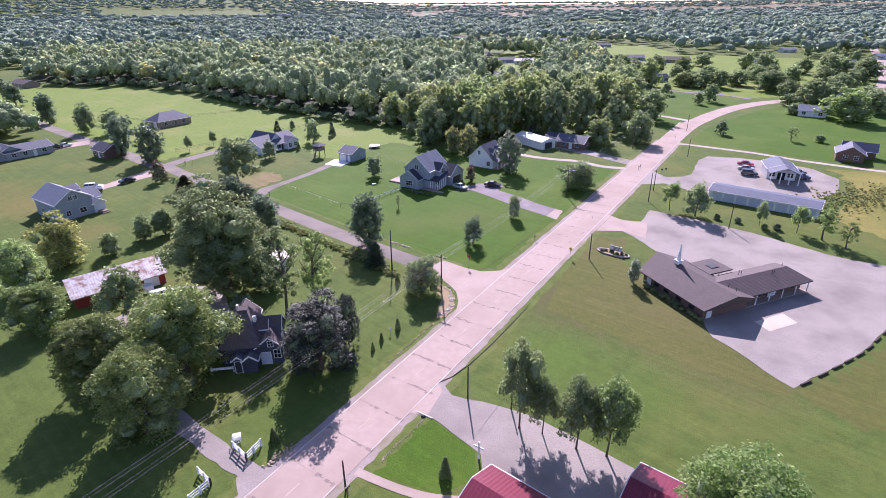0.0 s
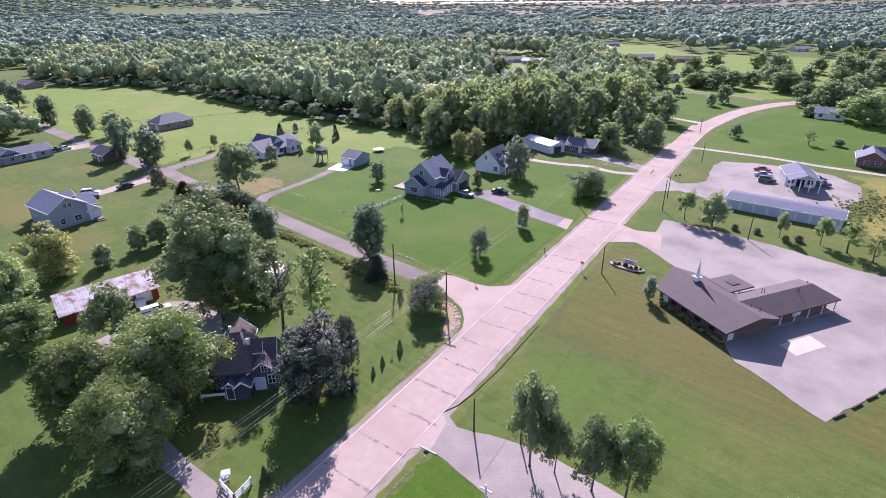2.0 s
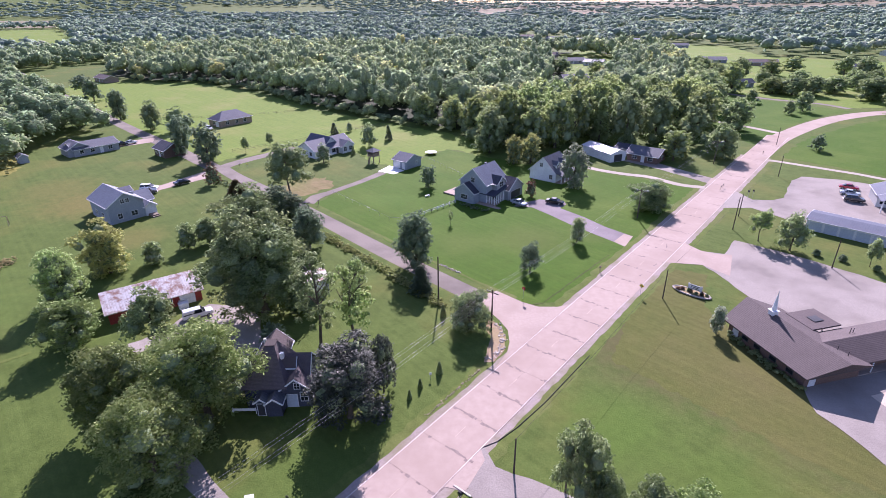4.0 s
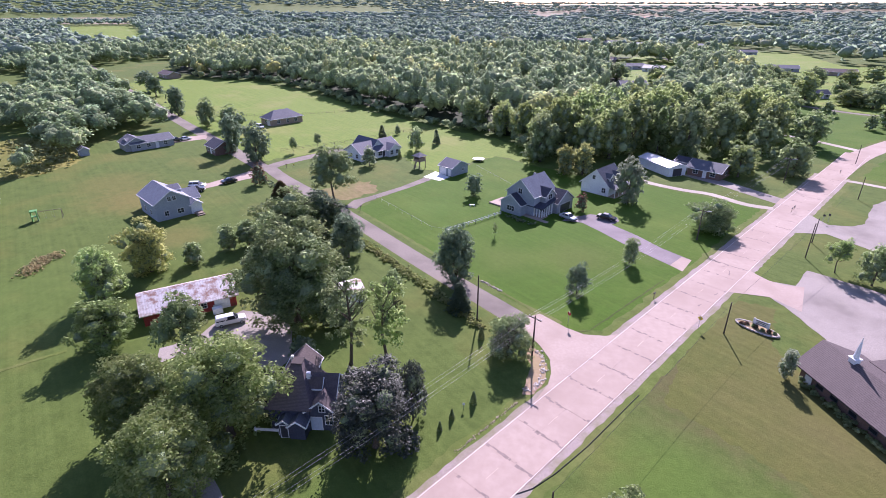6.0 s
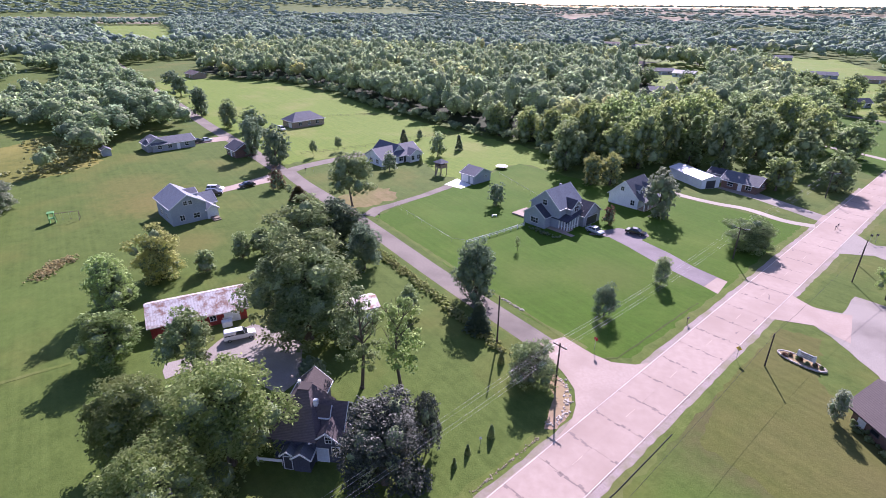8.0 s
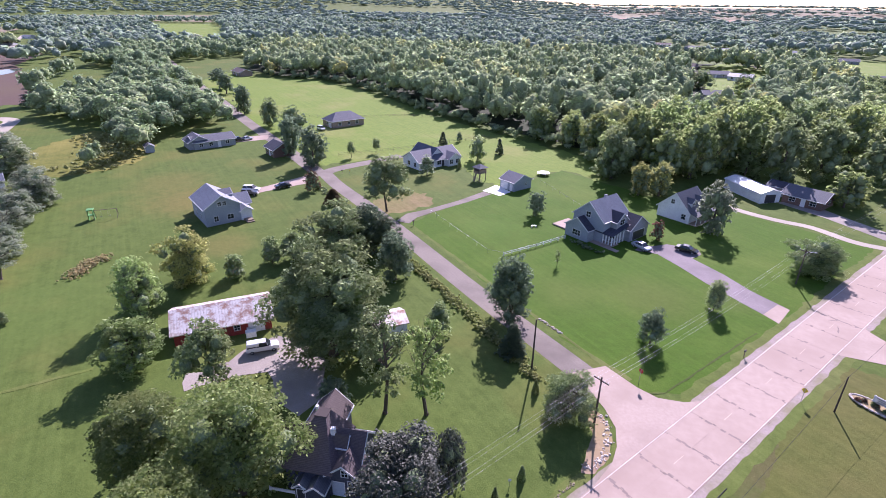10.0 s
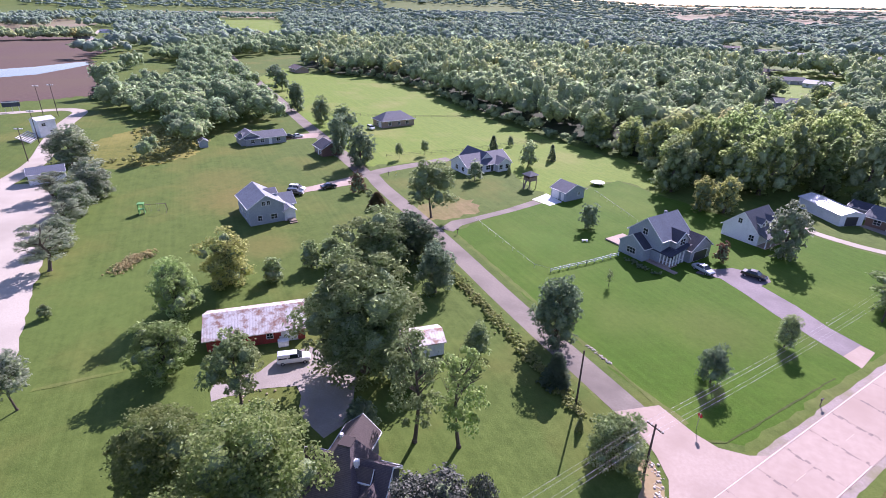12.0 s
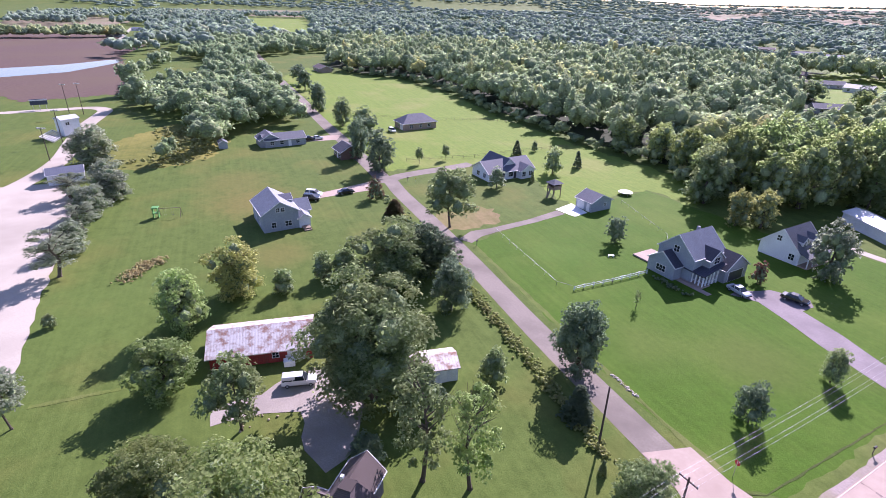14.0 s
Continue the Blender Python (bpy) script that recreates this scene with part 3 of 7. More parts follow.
ribbon("footpath", curve_through([(-10.2, 57.2), (-5.5, 54.9), (-1.7, 53.6), (2.2, 53.2), (6, 53.6)], 4), 0.55, 0.03, CONCRETE, "curved concrete garden path", "path")
sheet("house_drive", [(30.5, 140.2), (27.9, 134.3), (22.9, 139.7), (17.2, 146.0), (12.6, 152.1), (8.4, 157.0), (3.6, 157.4), (4.8, 160.0), (8.2, 161.6), (10.6, 163.4), (14.0, 163.1), (17.2, 162.6), (17.6, 160.0), (15.6, 157.2), (21.1, 151.2), (25.2, 145.4)], 0.028, DRIVE_GREY, "grey asphalt driveway of the gabled house", "driveway")
sheet("drive_apron", [(30.7, 140.0), (29.0, 141.4), (25.8, 136.6), (27.8, 134.1)], 0.034, CONCRETE, "concrete drive apron", "driveway")
ribbon("gravel_track", curve_through([(58.5, 178), (52, 180.2), (45, 187), (38, 189.5), (30, 194), (24, 200)], 4), 1.3, 0.026, PALE_GRAVEL, "two-rut gravel track past the white house", "driveway")
sheet("shed_drive", [(60.5, 182.5), (63.5, 187.5), (56, 197), (49.5, 206), (43.5, 206.5), (40, 205.5), (41.9, 203.8), (50, 196)], 0.026, GRAVEL, "grey driveway beside the metal shed", "driveway")
sheet("drive_apron", [(60.5, 182.5), (63.5, 187.5), (66.2, 186.2), (62.5, 179.5)], 0.034, CONCRETE, "concrete drive apron", "driveway")
sheet("garage_drive", [(-53.5, 154.8), (-53.0, 160.5), (-49.5, 164.8), (-43.5, 174.8), (-38.9, 185), (-36.2, 183.6), (-41, 174.2), (-47, 164), (-49.5, 158.8), (-49.8, 154.4)], 0.028, ASPHALT, "narrow drive to the detached garage", "driveway")
sheet("garage_pad", [(-39.4, 185.6), (-37, 192.4), (-31.2, 187.4), (-33.6, 183)], 0.034, WHITE, "white concrete pad before the garage", "pad")
sheet("house_drive", [(-95.5, 181), (-91, 173.6), (-98.6, 162), (-101.2, 156), (-104.6, 160.5), (-101, 166.5)], 0.028, CONCRETE, "pale driveway of the blue house", "driveway")
sheet("house_drive", [(-137, 217), (-141, 224.5), (-151, 214.5), (-147, 206.6)], 0.028, CONCRETE, "pale driveway of the ranch house", "driveway")
sheet("fairground_lot", [(-190, 112), (-178, 127.5), (-173, 132), (-148.1, 124), (-141, 116.5), (-119, 101.4), (-105, 90.7), (-89, 79.4), (-82, 66), (-150, 60), (-200, 90)], 0.026, PALE_GRAVEL, "pale gravel fairground lot", "parking lot", fuzz=0.4)
ribbon("fairground_track", curve_through([(-175, 116), (-182, 129), (-196, 145.8), (-218.6, 163.6), (-240, 181), (-256, 197), (-266, 206), (-277, 206), (-285, 195), (-292, 185), (-305, 165)], 4), 3.2, 0.03, PALE_GRAVEL, "pale gravel track round the ball field", "road")
ribbon("lane", curve_through([(168, 310), (160, 325), (141, 338), (121, 364), (90, 420)], 4), 2.0, 0.024, ASPHALT, "narrow lane off the highway", "lane")
ribbon("lane", [(112, 250), (104, 262), (92, 276), (76, 290)], 1.6, 0.024, PALE_GRAVEL, "pale gravel lane", "lane")
sheet("ploughed_field", [(-320, 196), (-300, 250), (-490, 362), (-572, 446), (-640, 488), (-760, 520), (-880, 470), (-1100, 480), (-700, 250)], 0.05, PLOUGHED, "brown ploughed field beyond the ball field", "field", fuzz=2)
sheet("pond", [(-380, 205), (-423, 237), (-416, 275), (-440, 325), (-464, 352), (-468, 335), (-462, 300), (-470, 270), (-480, 230), (-430, 190)], 0.12, WATER, "narrow shining pond in the ploughed field", "pond", fuzz=0.6)


# ---- trees ----
@functools.lru_cache(None)
def ico():
    """Vertices and faces of a 20-sided ball."""
    bm = bmesh.new()
    bmesh.ops.create_icosphere(bm, subdivisions=1, radius=1)
    bm.verts.index_update()
    out = np.array([v.co[:] for v in bm.verts]), np.array([[v.index for v in f.verts] for f in bm.faces])
    bm.free()
    return out


def leaf_cloud(rng, centres, radii, per, size, flat=0.7):
    """Leaf sprays round clump centres, lying like shingles on each clump; returns vertices and faces."""
    n = len(centres) * per
    c = np.repeat(centres, per, 0)
    r = np.repeat(radii, per)[:, None]
    off = rng.normal(size=(n, 3))
    off /= np.linalg.norm(off, axis=1)[:, None] + 1e-6
    off[:, 2] = np.where(off[:, 2] < -0.25, -off[:, 2], off[:, 2])
    pos = c + off * r * rng.uniform(0.45, 1.12, (n, 1)) * np.array([1, 1, flat])
    nrm = off * 0.6 + rng.normal(size=(n, 3)) * 0.42 + np.array([0, 0, 0.95])
    nrm /= np.linalg.norm(nrm, axis=1)[:, None] + 1e-6
    a = np.cross(nrm, rng.normal(size=(n, 3)))
    a /= np.linalg.norm(a, axis=1)[:, None] + 1e-6
    b = np.cross(nrm, a)
    s = size * rng.uniform(0.55, 1.3, (n, 1))
    droop = nrm * s * 0.25
    verts = np.stack([pos - a * s, pos - b * s * 0.6 + droop, pos + a * s, pos + b * s * 0.6 + droop], 1).reshape(-1, 3)
    return verts, np.arange(n * 4).reshape(-1, 4)


def limbs(bm, rng, top, width, base_r, count, lean=0.06, first=0.22):
    """A trunk in three bent lengths and limbs that fork from it."""
    pts = [Vector((0, 0, -0.1))]
    for k in (0.35, 0.65, 0.9):
        pts.append(Vector((rng.uniform(-lean, lean) * top, rng.uniform(-lean, lean) * top, top * k)))
    rs = [base_r, base_r * 0.72, base_r * 0.45, base_r * 0.14]
    rod(bm, (0, 0, -0.12), (0, 0, 0.25), base_r * 1.5, base_r * 1.02)
    for i in range(3):
        rod(bm, pts[i], pts[i + 1], rs[i], rs[i + 1])
    for i in range(count):
        k = rng.uniform(first, 0.75)
        seg = min(2, int(k / 0.9 * 3))
        start = pts[seg].lerp(pts[seg + 1], (k / 0.9 * 3) % 1)
        ang = 2.4 * i + rng.uniform(-0.3, 0.3)
        reach = width * rng.uniform(0.28, 0.42) * (1.1 - 0.5 * k)
        mid = start + Vector((math.cos(ang) * reach * 0.5, math.sin(ang) * reach * 0.5, top * 0.10))
        end = start + Vector((math.cos(ang) * reach, math.sin(ang) * reach, top * rng.uniform(0.14, 0.26)))
        rod(bm, start, mid, base_r * 0.34, base_r * 0.22, 5)
        rod(bm, mid, end, base_r * 0.22, base_r * 0.05, 5)
        for s in (-0.5, 0.5):
            tip = mid + Vector((math.cos(ang + s) * reach * 0.5, math.sin(ang + s) * reach * 0.5, top * rng.uniform(0.06, 0.2)))
            rod(bm, mid, tip, base_r * 0.14, base_r * 0.04, 4)


def tree_kind(shape, seed, leaves, coarse=1.0):
    """Meshes of one tree, 10 m high and 8 m wide (cones and columns narrower): trunk and crown."""
    rng, r2 = np.random.default_rng(seed), random.Random(seed)
    bm = bmesh.new()
    lobes = None
    if shape == "cone":
        rod(bm, (0, 0, -0.1), (0, 0, 9.4), 0.17, 0.03)
        n = 260
        z = rng.uniform(0, 1, n) ** 1.25
        a = rng.uniform(0, 6.283, n)
        rad = (1 - z) ** 0.85 * 2.3 * rng.uniform(0.6, 1.0, n) + 0.1
        cen = np.stack([np.cos(a) * rad, np.sin(a) * rad, 0.7 + z * 9.0 - rad * 0.25], 1)
        radii, per, size = np.full(n, 0.42), max(3, leaves // n), 0.36
    elif shape == "sparse":
        limbs(bm, r2, 10, 7.5, 0.24, 11, 0.07, 0.3)
        n = 60
        z = rng.uniform(0.28, 1.0, n)
        a = rng.uniform(0, 6.283, n)
        rad = np.sqrt(np.clip(1 - (z - 0.55) ** 2 / 0.25, 0.05, 1)) * 2.6 * rng.uniform(0.3, 1.05, n)
        cen = np.stack([np.cos(a) * rad, np.sin(a) * rad, z * 9.6], 1)
        radii, per, size = rng.uniform(0.4, 0.9, n), max(3, leaves // n), 0.16
    elif shape == "bush":
        for i in range(6):
            rod(bm, (0, 0, -0.05), (math.cos(i) * 2.2, math.sin(i) * 2.2, 6), 0.12, 0.04, 5)
        n = 80
        d = rng.normal(size=(n, 3))
        d /= np.linalg.norm(d, axis=1)[:, None]
        d[:, 2] = np.abs(d[:, 2])
        cen = d * np.array([3.4, 3.4, 8.0]) * rng.uniform(0.55, 1.0, (n, 1)) + np.array([0, 0, 0.9])
        radii, per, size = rng.uniform(0.8, 1.5, n), max(4, leaves // n), 0.42
    else:
        low = {"round": 0.08, "tall": 0.24, "broad": 0.01}[shape]
        limbs(bm, r2, 8.6, 8, {"round": 0.22, "tall": 0.18, "broad": 0.3}[shape], 9 if coarse < 1.3 else 4, 0.035, low + 0.04)
        n = {"round": 22, "tall": 19, "broad": 30}[shape]
        up = 1 - 1.88 * (np.arange(n) + 0.5) / n
        turn = np.arange(n) * 2.39996 + rng.uniform(-0.35, 0.35, n)
        flat = np.sqrt(1 - up ** 2)
        d = np.stack([np.cos(turn) * flat, np.sin(turn) * flat, up], 1) + rng.normal(0, 0.10, (n, 3))
        mid, half = (1 + low) * 5, (1 - low) * 5
        lump = 0.84 + 0.24 * np.sin(d[:, 0] * 5 + seed) * np.sin(d[:, 1] * 4 + seed * 2) + rng.uniform(-0.12, 0.14, n)
        k = rng.uniform(0.60, 0.90, n) * lump * np.where(up < 0, 1.12, 1.0)
        taper = 1 - 0.22 * d[:, 2] if shape != "broad" else 1 - 0.05 * d[:, 2]
        cen = np.stack([d[:, 0] * 3.7 * k * taper, d[:, 1] * 3.7 * k * taper, mid + d[:, 2] * half * 0.95 * k], 1)
        lobes = (cen, rng.uniform(0.95, 1.6, n) * (0.92 if shape == "broad" else 1.0))
        # boughs of leaves on the outer and upper side of every lobe
        m = int(np.clip(leaves // (n * 12), 4, 16))
        q = np.arange(m) + 0.5
        g = np.stack([np.cos(q * 2.39996) * np.sqrt(1 - (1 - 1.5 * q / m) ** 2), np.sin(q * 2.39996) * np.sqrt(1 - (1 - 1.5 * q / m) ** 2), 1 - 1.5 * q / m], 1)
        g = g[None] + rng.normal(size=(n, m, 3)) * 0.22 + d[:, None] * 0.45
        g /= np.linalg.norm(g, axis=2)[:, :, None]
        cen = (cen[:, None] + g * lobes[1][:, None, None] * rng.uniform(0.8, 1.2, (n, m, 1))).reshape(-1, 3)
        n = n * m
        radii, per, size = rng.uniform(0.42, 0.76, n), max(3, leaves // n), 0.19 if shape == "broad" else 0.24
    trunk = bpy.data.meshes.new("trunk")
    bm.to_mesh(trunk)
    bm.free()
    trunk.materials.append(BARK)
    v, f = leaf_cloud(rng, cen, radii, per, size * coarse)
    core = None
    if shape in ("round", "tall", "broad", "bush"):
        # the leafy body of the crown: a lump in every lobe
        iv, jf = ico()
        mid = cen.mean(0)
        if lobes:
            inner, thick = lobes[0] * 0.9 + mid * 0.1, lobes[1] * 0.80
        else:
            inner, thick = mid + (cen[:: 3] - mid) * 0.66, radii[:: 3] * 1.3
        cv = (inner[:, None] + iv[None] * thick[:, None, None] * rng.uniform(0.7, 1.1, (len(inner), len(iv), 1))).reshape(-1, 3)
        cf = (jf[None] + (np.arange(len(inner)) * len(iv))[:, None, None]).reshape(-1, 3)
        cv[:, 2] = np.maximum(cv[:, 2], 0.05)
        core = (cv, cf)
    if lobes:
        # crown to its true width, from the skirt to the top
        foot, top = np.percentile(v[:, 2], (1, 99))
        skirt = {"round": 0.8, "tall": 3.0, "broad": 0.3}[shape]
        fit = np.array([3.9 / np.percentile(np.hypot(v[:, 0], v[:, 1]), 97)] * 2 + [(9.9 - skirt) / (top - foot)])
        sink = np.array([0, 0, skirt - foot * fit[2]])
        v, core = v * fit + sink, (core[0] * fit + sink, core[1])
    v[:, 2] = np.maximum(v[:, 2], 0.05)
    return trunk, v, f, core


TREE_SHAPES = {}
CROWNS = {}


def tree_meshes(shape, variant, tone, leaves):
    key = (shape, variant)
    if key not in TREE_SHAPES:
        TREE_SHAPES[key] = tree_kind(shape, 11 + variant * 7 + len(shape), int(leaves * (0.8, 0.8, 0.8, 0.32, 0.32, 0.14, 0.14, 1.8, 1.8)[variant]), (1.05, 1.05, 1.05, 1.55, 1.55, 2.1, 2.1, 0.76, 0.76)[variant])
    trunk, v, f, core = TREE_SHAPES[key]
    if (key, tone) not in CROWNS:
        if core is None:
            CROWNS[key, tone] = quads("crown", v, f, LEAF[tone])
        else:
            cv, cf = core
            tri = np.concatenate([f[:, [0, 1, 2]], f[:, [0, 2, 3]], cf + len(v)])
            me = quads("crown", np.concatenate([v, cv]), tri, LEAF[tone])
            me.materials.append(CORE)
            me.polygons.foreach_set("material_index", np.r_[np.zeros(2 * len(f), np.int32), np.ones(len(cf), np.int32)])
            CROWNS[key, tone] = me
    return trunk, CROWNS[key, tone]


TREE_WORDS = {"green": "green leafy", "bright": "bright green leafy", "dark": "dark green", "yellow": "yellow-green", "grey": "grey-green", "maroon": "maroon-leaved", "olive": "olive-green leafy", "silver": "dark silvery-leaved"}
LEAVES = {"round": 4200, "tall": 4000, "broad": 8600, "cone": 2900, "sparse": 4600, "bush": 2200}


def tree(x, y, h, w, shape="round", tone="green", variant=0, label="", name="tree", turn=None, group=""):
    """A tree h metres high with a crown w metres wide."""
    wide = {"cone": 4.6, "sparse": 6.0, "bush": 8.6}.get(shape, 8.0)
    trunk, crown = tree_meshes(shape, variant, tone, LEAVES[shape])
    ang = (x * 37 + y * 53) % 360 if turn is None else turn
    ob = thing(name, pose(x, y, 0, 0, 0, ang) @ Matrix.Diagonal((w / wide, w / wide, h / 10, 1)),
               label or f"{TREE_WORDS[tone]} tree standing in grass", "tree" if shape != "bush" else "bush", group)
    for nm, me in (("trunk", trunk), ("crown", crown)):
        new(nm, me).parent = ob
    return ob


def inside(x, y, poly):
    hit = np.zeros(len(x), bool)
    n = len(poly)
    for i in range(n):
        (x0, y0), (x1, y1) = poly[i], poly[(i + 1) % n]
        cross = ((y0 > y) != (y1 > y)) & (x < (x1 - x0) * (y - y0) / (y1 - y0 + 1e-9) + x0)
        hit ^= cross
    return hit


def woods(name, xs, ys, hs, ws, lobes, per, size, material, mass, label, seed, base=None, tones=(0.42, 0.26)):
    """One mass of many trees: every crown some lobes of foliage, each under a coat of leaf sprays."""
    rng = np.random.default_rng(seed)
    n = len(xs)
    iv, jf = ico()
    d = rng.normal(size=(n, lobes, 3))
    d[:, :, 2] = np.abs(d[:, :, 2]) * 0.9 - 0.25
    d /= np.linalg.norm(d, axis=2)[:, :, None]
    d[:, 0] = d[:, 0] * 0.25
    rad = np.stack([ws / 2, ws / 2, hs * 0.40], 1)
    cen = np.stack([xs, ys, hs * 0.56 + (0 if base is None else base)], 1)
    lc = cen[:, None] + d * rad[:, None] * rng.uniform(0.50, 0.72, (n, lobes, 1))
    k = rng.uniform(0.36, 0.56, (n, lobes, 1))
    k[:, 0] = 0.72
    lr = rad[:, None] * k
    # sprays
    g = rng.normal(size=(n, lobes, per, 3)) + d[:, :, None] * 0.7 + np.array([0, 0, 0.35])
    g /= np.linalg.norm(g, axis=3)[..., None]
    pos = (lc[:, :, None] + g * lr[:, :, None] * rng.uniform(0.9, 1.18, (n, lobes, per, 1))).reshape(-1, 3)
    m = len(pos)
    g = g.reshape(-1, 3)
    nrm = g * 0.6 + rng.normal(size=(m, 3)) * 0.35 + np.array([0, 0, 0.8])
    nrm /= np.linalg.norm(nrm, axis=1)[:, None]
    a = np.cross(nrm, rng.normal(size=(m, 3)))
    a /= np.linalg.norm(a, axis=1)[:, None]
    b = np.cross(nrm, a)
    s = (np.repeat(ws, lobes * per) * size)[:, None] * rng.uniform(0.6, 1.3, (m, 1))
    lv = np.stack([pos - a * s, pos - b * s * 0.7, pos + a * s, pos + b * s * 0.7], 1).reshape(-1, 3)
    lf = np.arange(m * 4).reshape(-1, 4)
    nl = n * lobes
    cv = (lc[:, :, None] + iv[None, None] * lr[:, :, None] * rng.uniform(0.68, 1.0, (n, lobes, len(iv), 1))).reshape(-1, 3)
    cf = (jf[None] + (np.arange(nl) * len(iv))[:, None, None]).reshape(-1, 3)
    tri = np.concatenate([lf[:, [0, 1, 2]], lf[:, [0, 2, 3]], cf + len(lv)])
    me = quads(name, np.concatenate([lv, cv]), tri, material)
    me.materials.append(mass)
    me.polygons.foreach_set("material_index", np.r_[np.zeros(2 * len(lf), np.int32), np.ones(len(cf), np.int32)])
    tone = np.clip(rng.normal(*tones, n), 0, 1).astype(np.float32)
    me.attributes.new("tone", "FLOAT", "FACE").data.foreach_set("value", np.r_[np.repeat(tone, lobes * per), np.repeat(tone, lobes * per), np.repeat(tone, lobes * len(jf))])
    # leaves shade as the rounded surface of their lobe, so that sprays don't glint like plates
    soft = g * 0.7 + nrm * 0.4 + np.array([0, 0, 0.5])
    soft /= np.linalg.norm(soft, axis=1)[:, None]
    full = np.concatenate([np.repeat(soft, 4, 0), np.tile(iv, (nl, 1))]).astype(np.float32)
    me.attributes.new("custom_normal", "FLOAT_VECTOR", "POINT").data.foreach_set("vector", full.ravel())
    return tagged(new(name, me), label, "woods", kind="stuff")


WOOD_EDGE = [(-262, 386), (-212, 385), (-154, 350), (-115, 311), (-92, 292), (-71, 278), (-55, 265), (-43, 257), (-27, 249), (-12, 236), (-4, 209), (2, 240), (16, 262), (40, 280), (70, 290), (88, 300), (100, 320), (108, 370), (130, 450), (160, 620), (-420, 620), (-345, 480), (-300, 410)]
BELT = [(-160, 140), (-168, 150), (-162, 162), (-163, 182), (-174, 196), (-176, 212), (-166, 232), (-192, 262), (-276, 330), (-392, 428), (-470, 430), (-400, 330), (-330, 262), (-262, 215), (-225, 208), (-205, 205), (-186, 165)]
BELT_GAP = [(-168, 156), (-166, 178), (-178, 190), (-215, 205), (-205, 172)]


def scatter(seed, count, x0, x1, y0, y1):
    rng = np.random.default_rng(seed)
    k = int(math.sqrt(count))
    gx, gy = np.meshgrid(np.linspace(x0, x1, k), np.linspace(y0, y1, k))
    jx, jy = (x1 - x0) / k * 0.5, (y1 - y0) / k * 0.5
    return gx.ravel() + rng.uniform(-jx, jx, k * k), gy.ravel() + rng.uniform(-jy, jy, k * k), rng


HOMES = [(58, 516), (74, 503), (45, 402), (109, 490), (41, 572), (91, 790), (27, 868), (65, 822), (160, 784), (188, 692), (174, 530), (206, 508), (360, 600)]


def away_from_homes(x, y):
    """Keeps the yards of the distant houses free of trees."""
    ok = np.ones(len(x), bool)
    for a, b in HOMES:
        wide, deep = (13, 40) if b < 600 else (15, 150)
        ok &= ~((np.abs(x - a * y / b) < wide) & (y > b - deep) & (y < b + 9))
    return ok


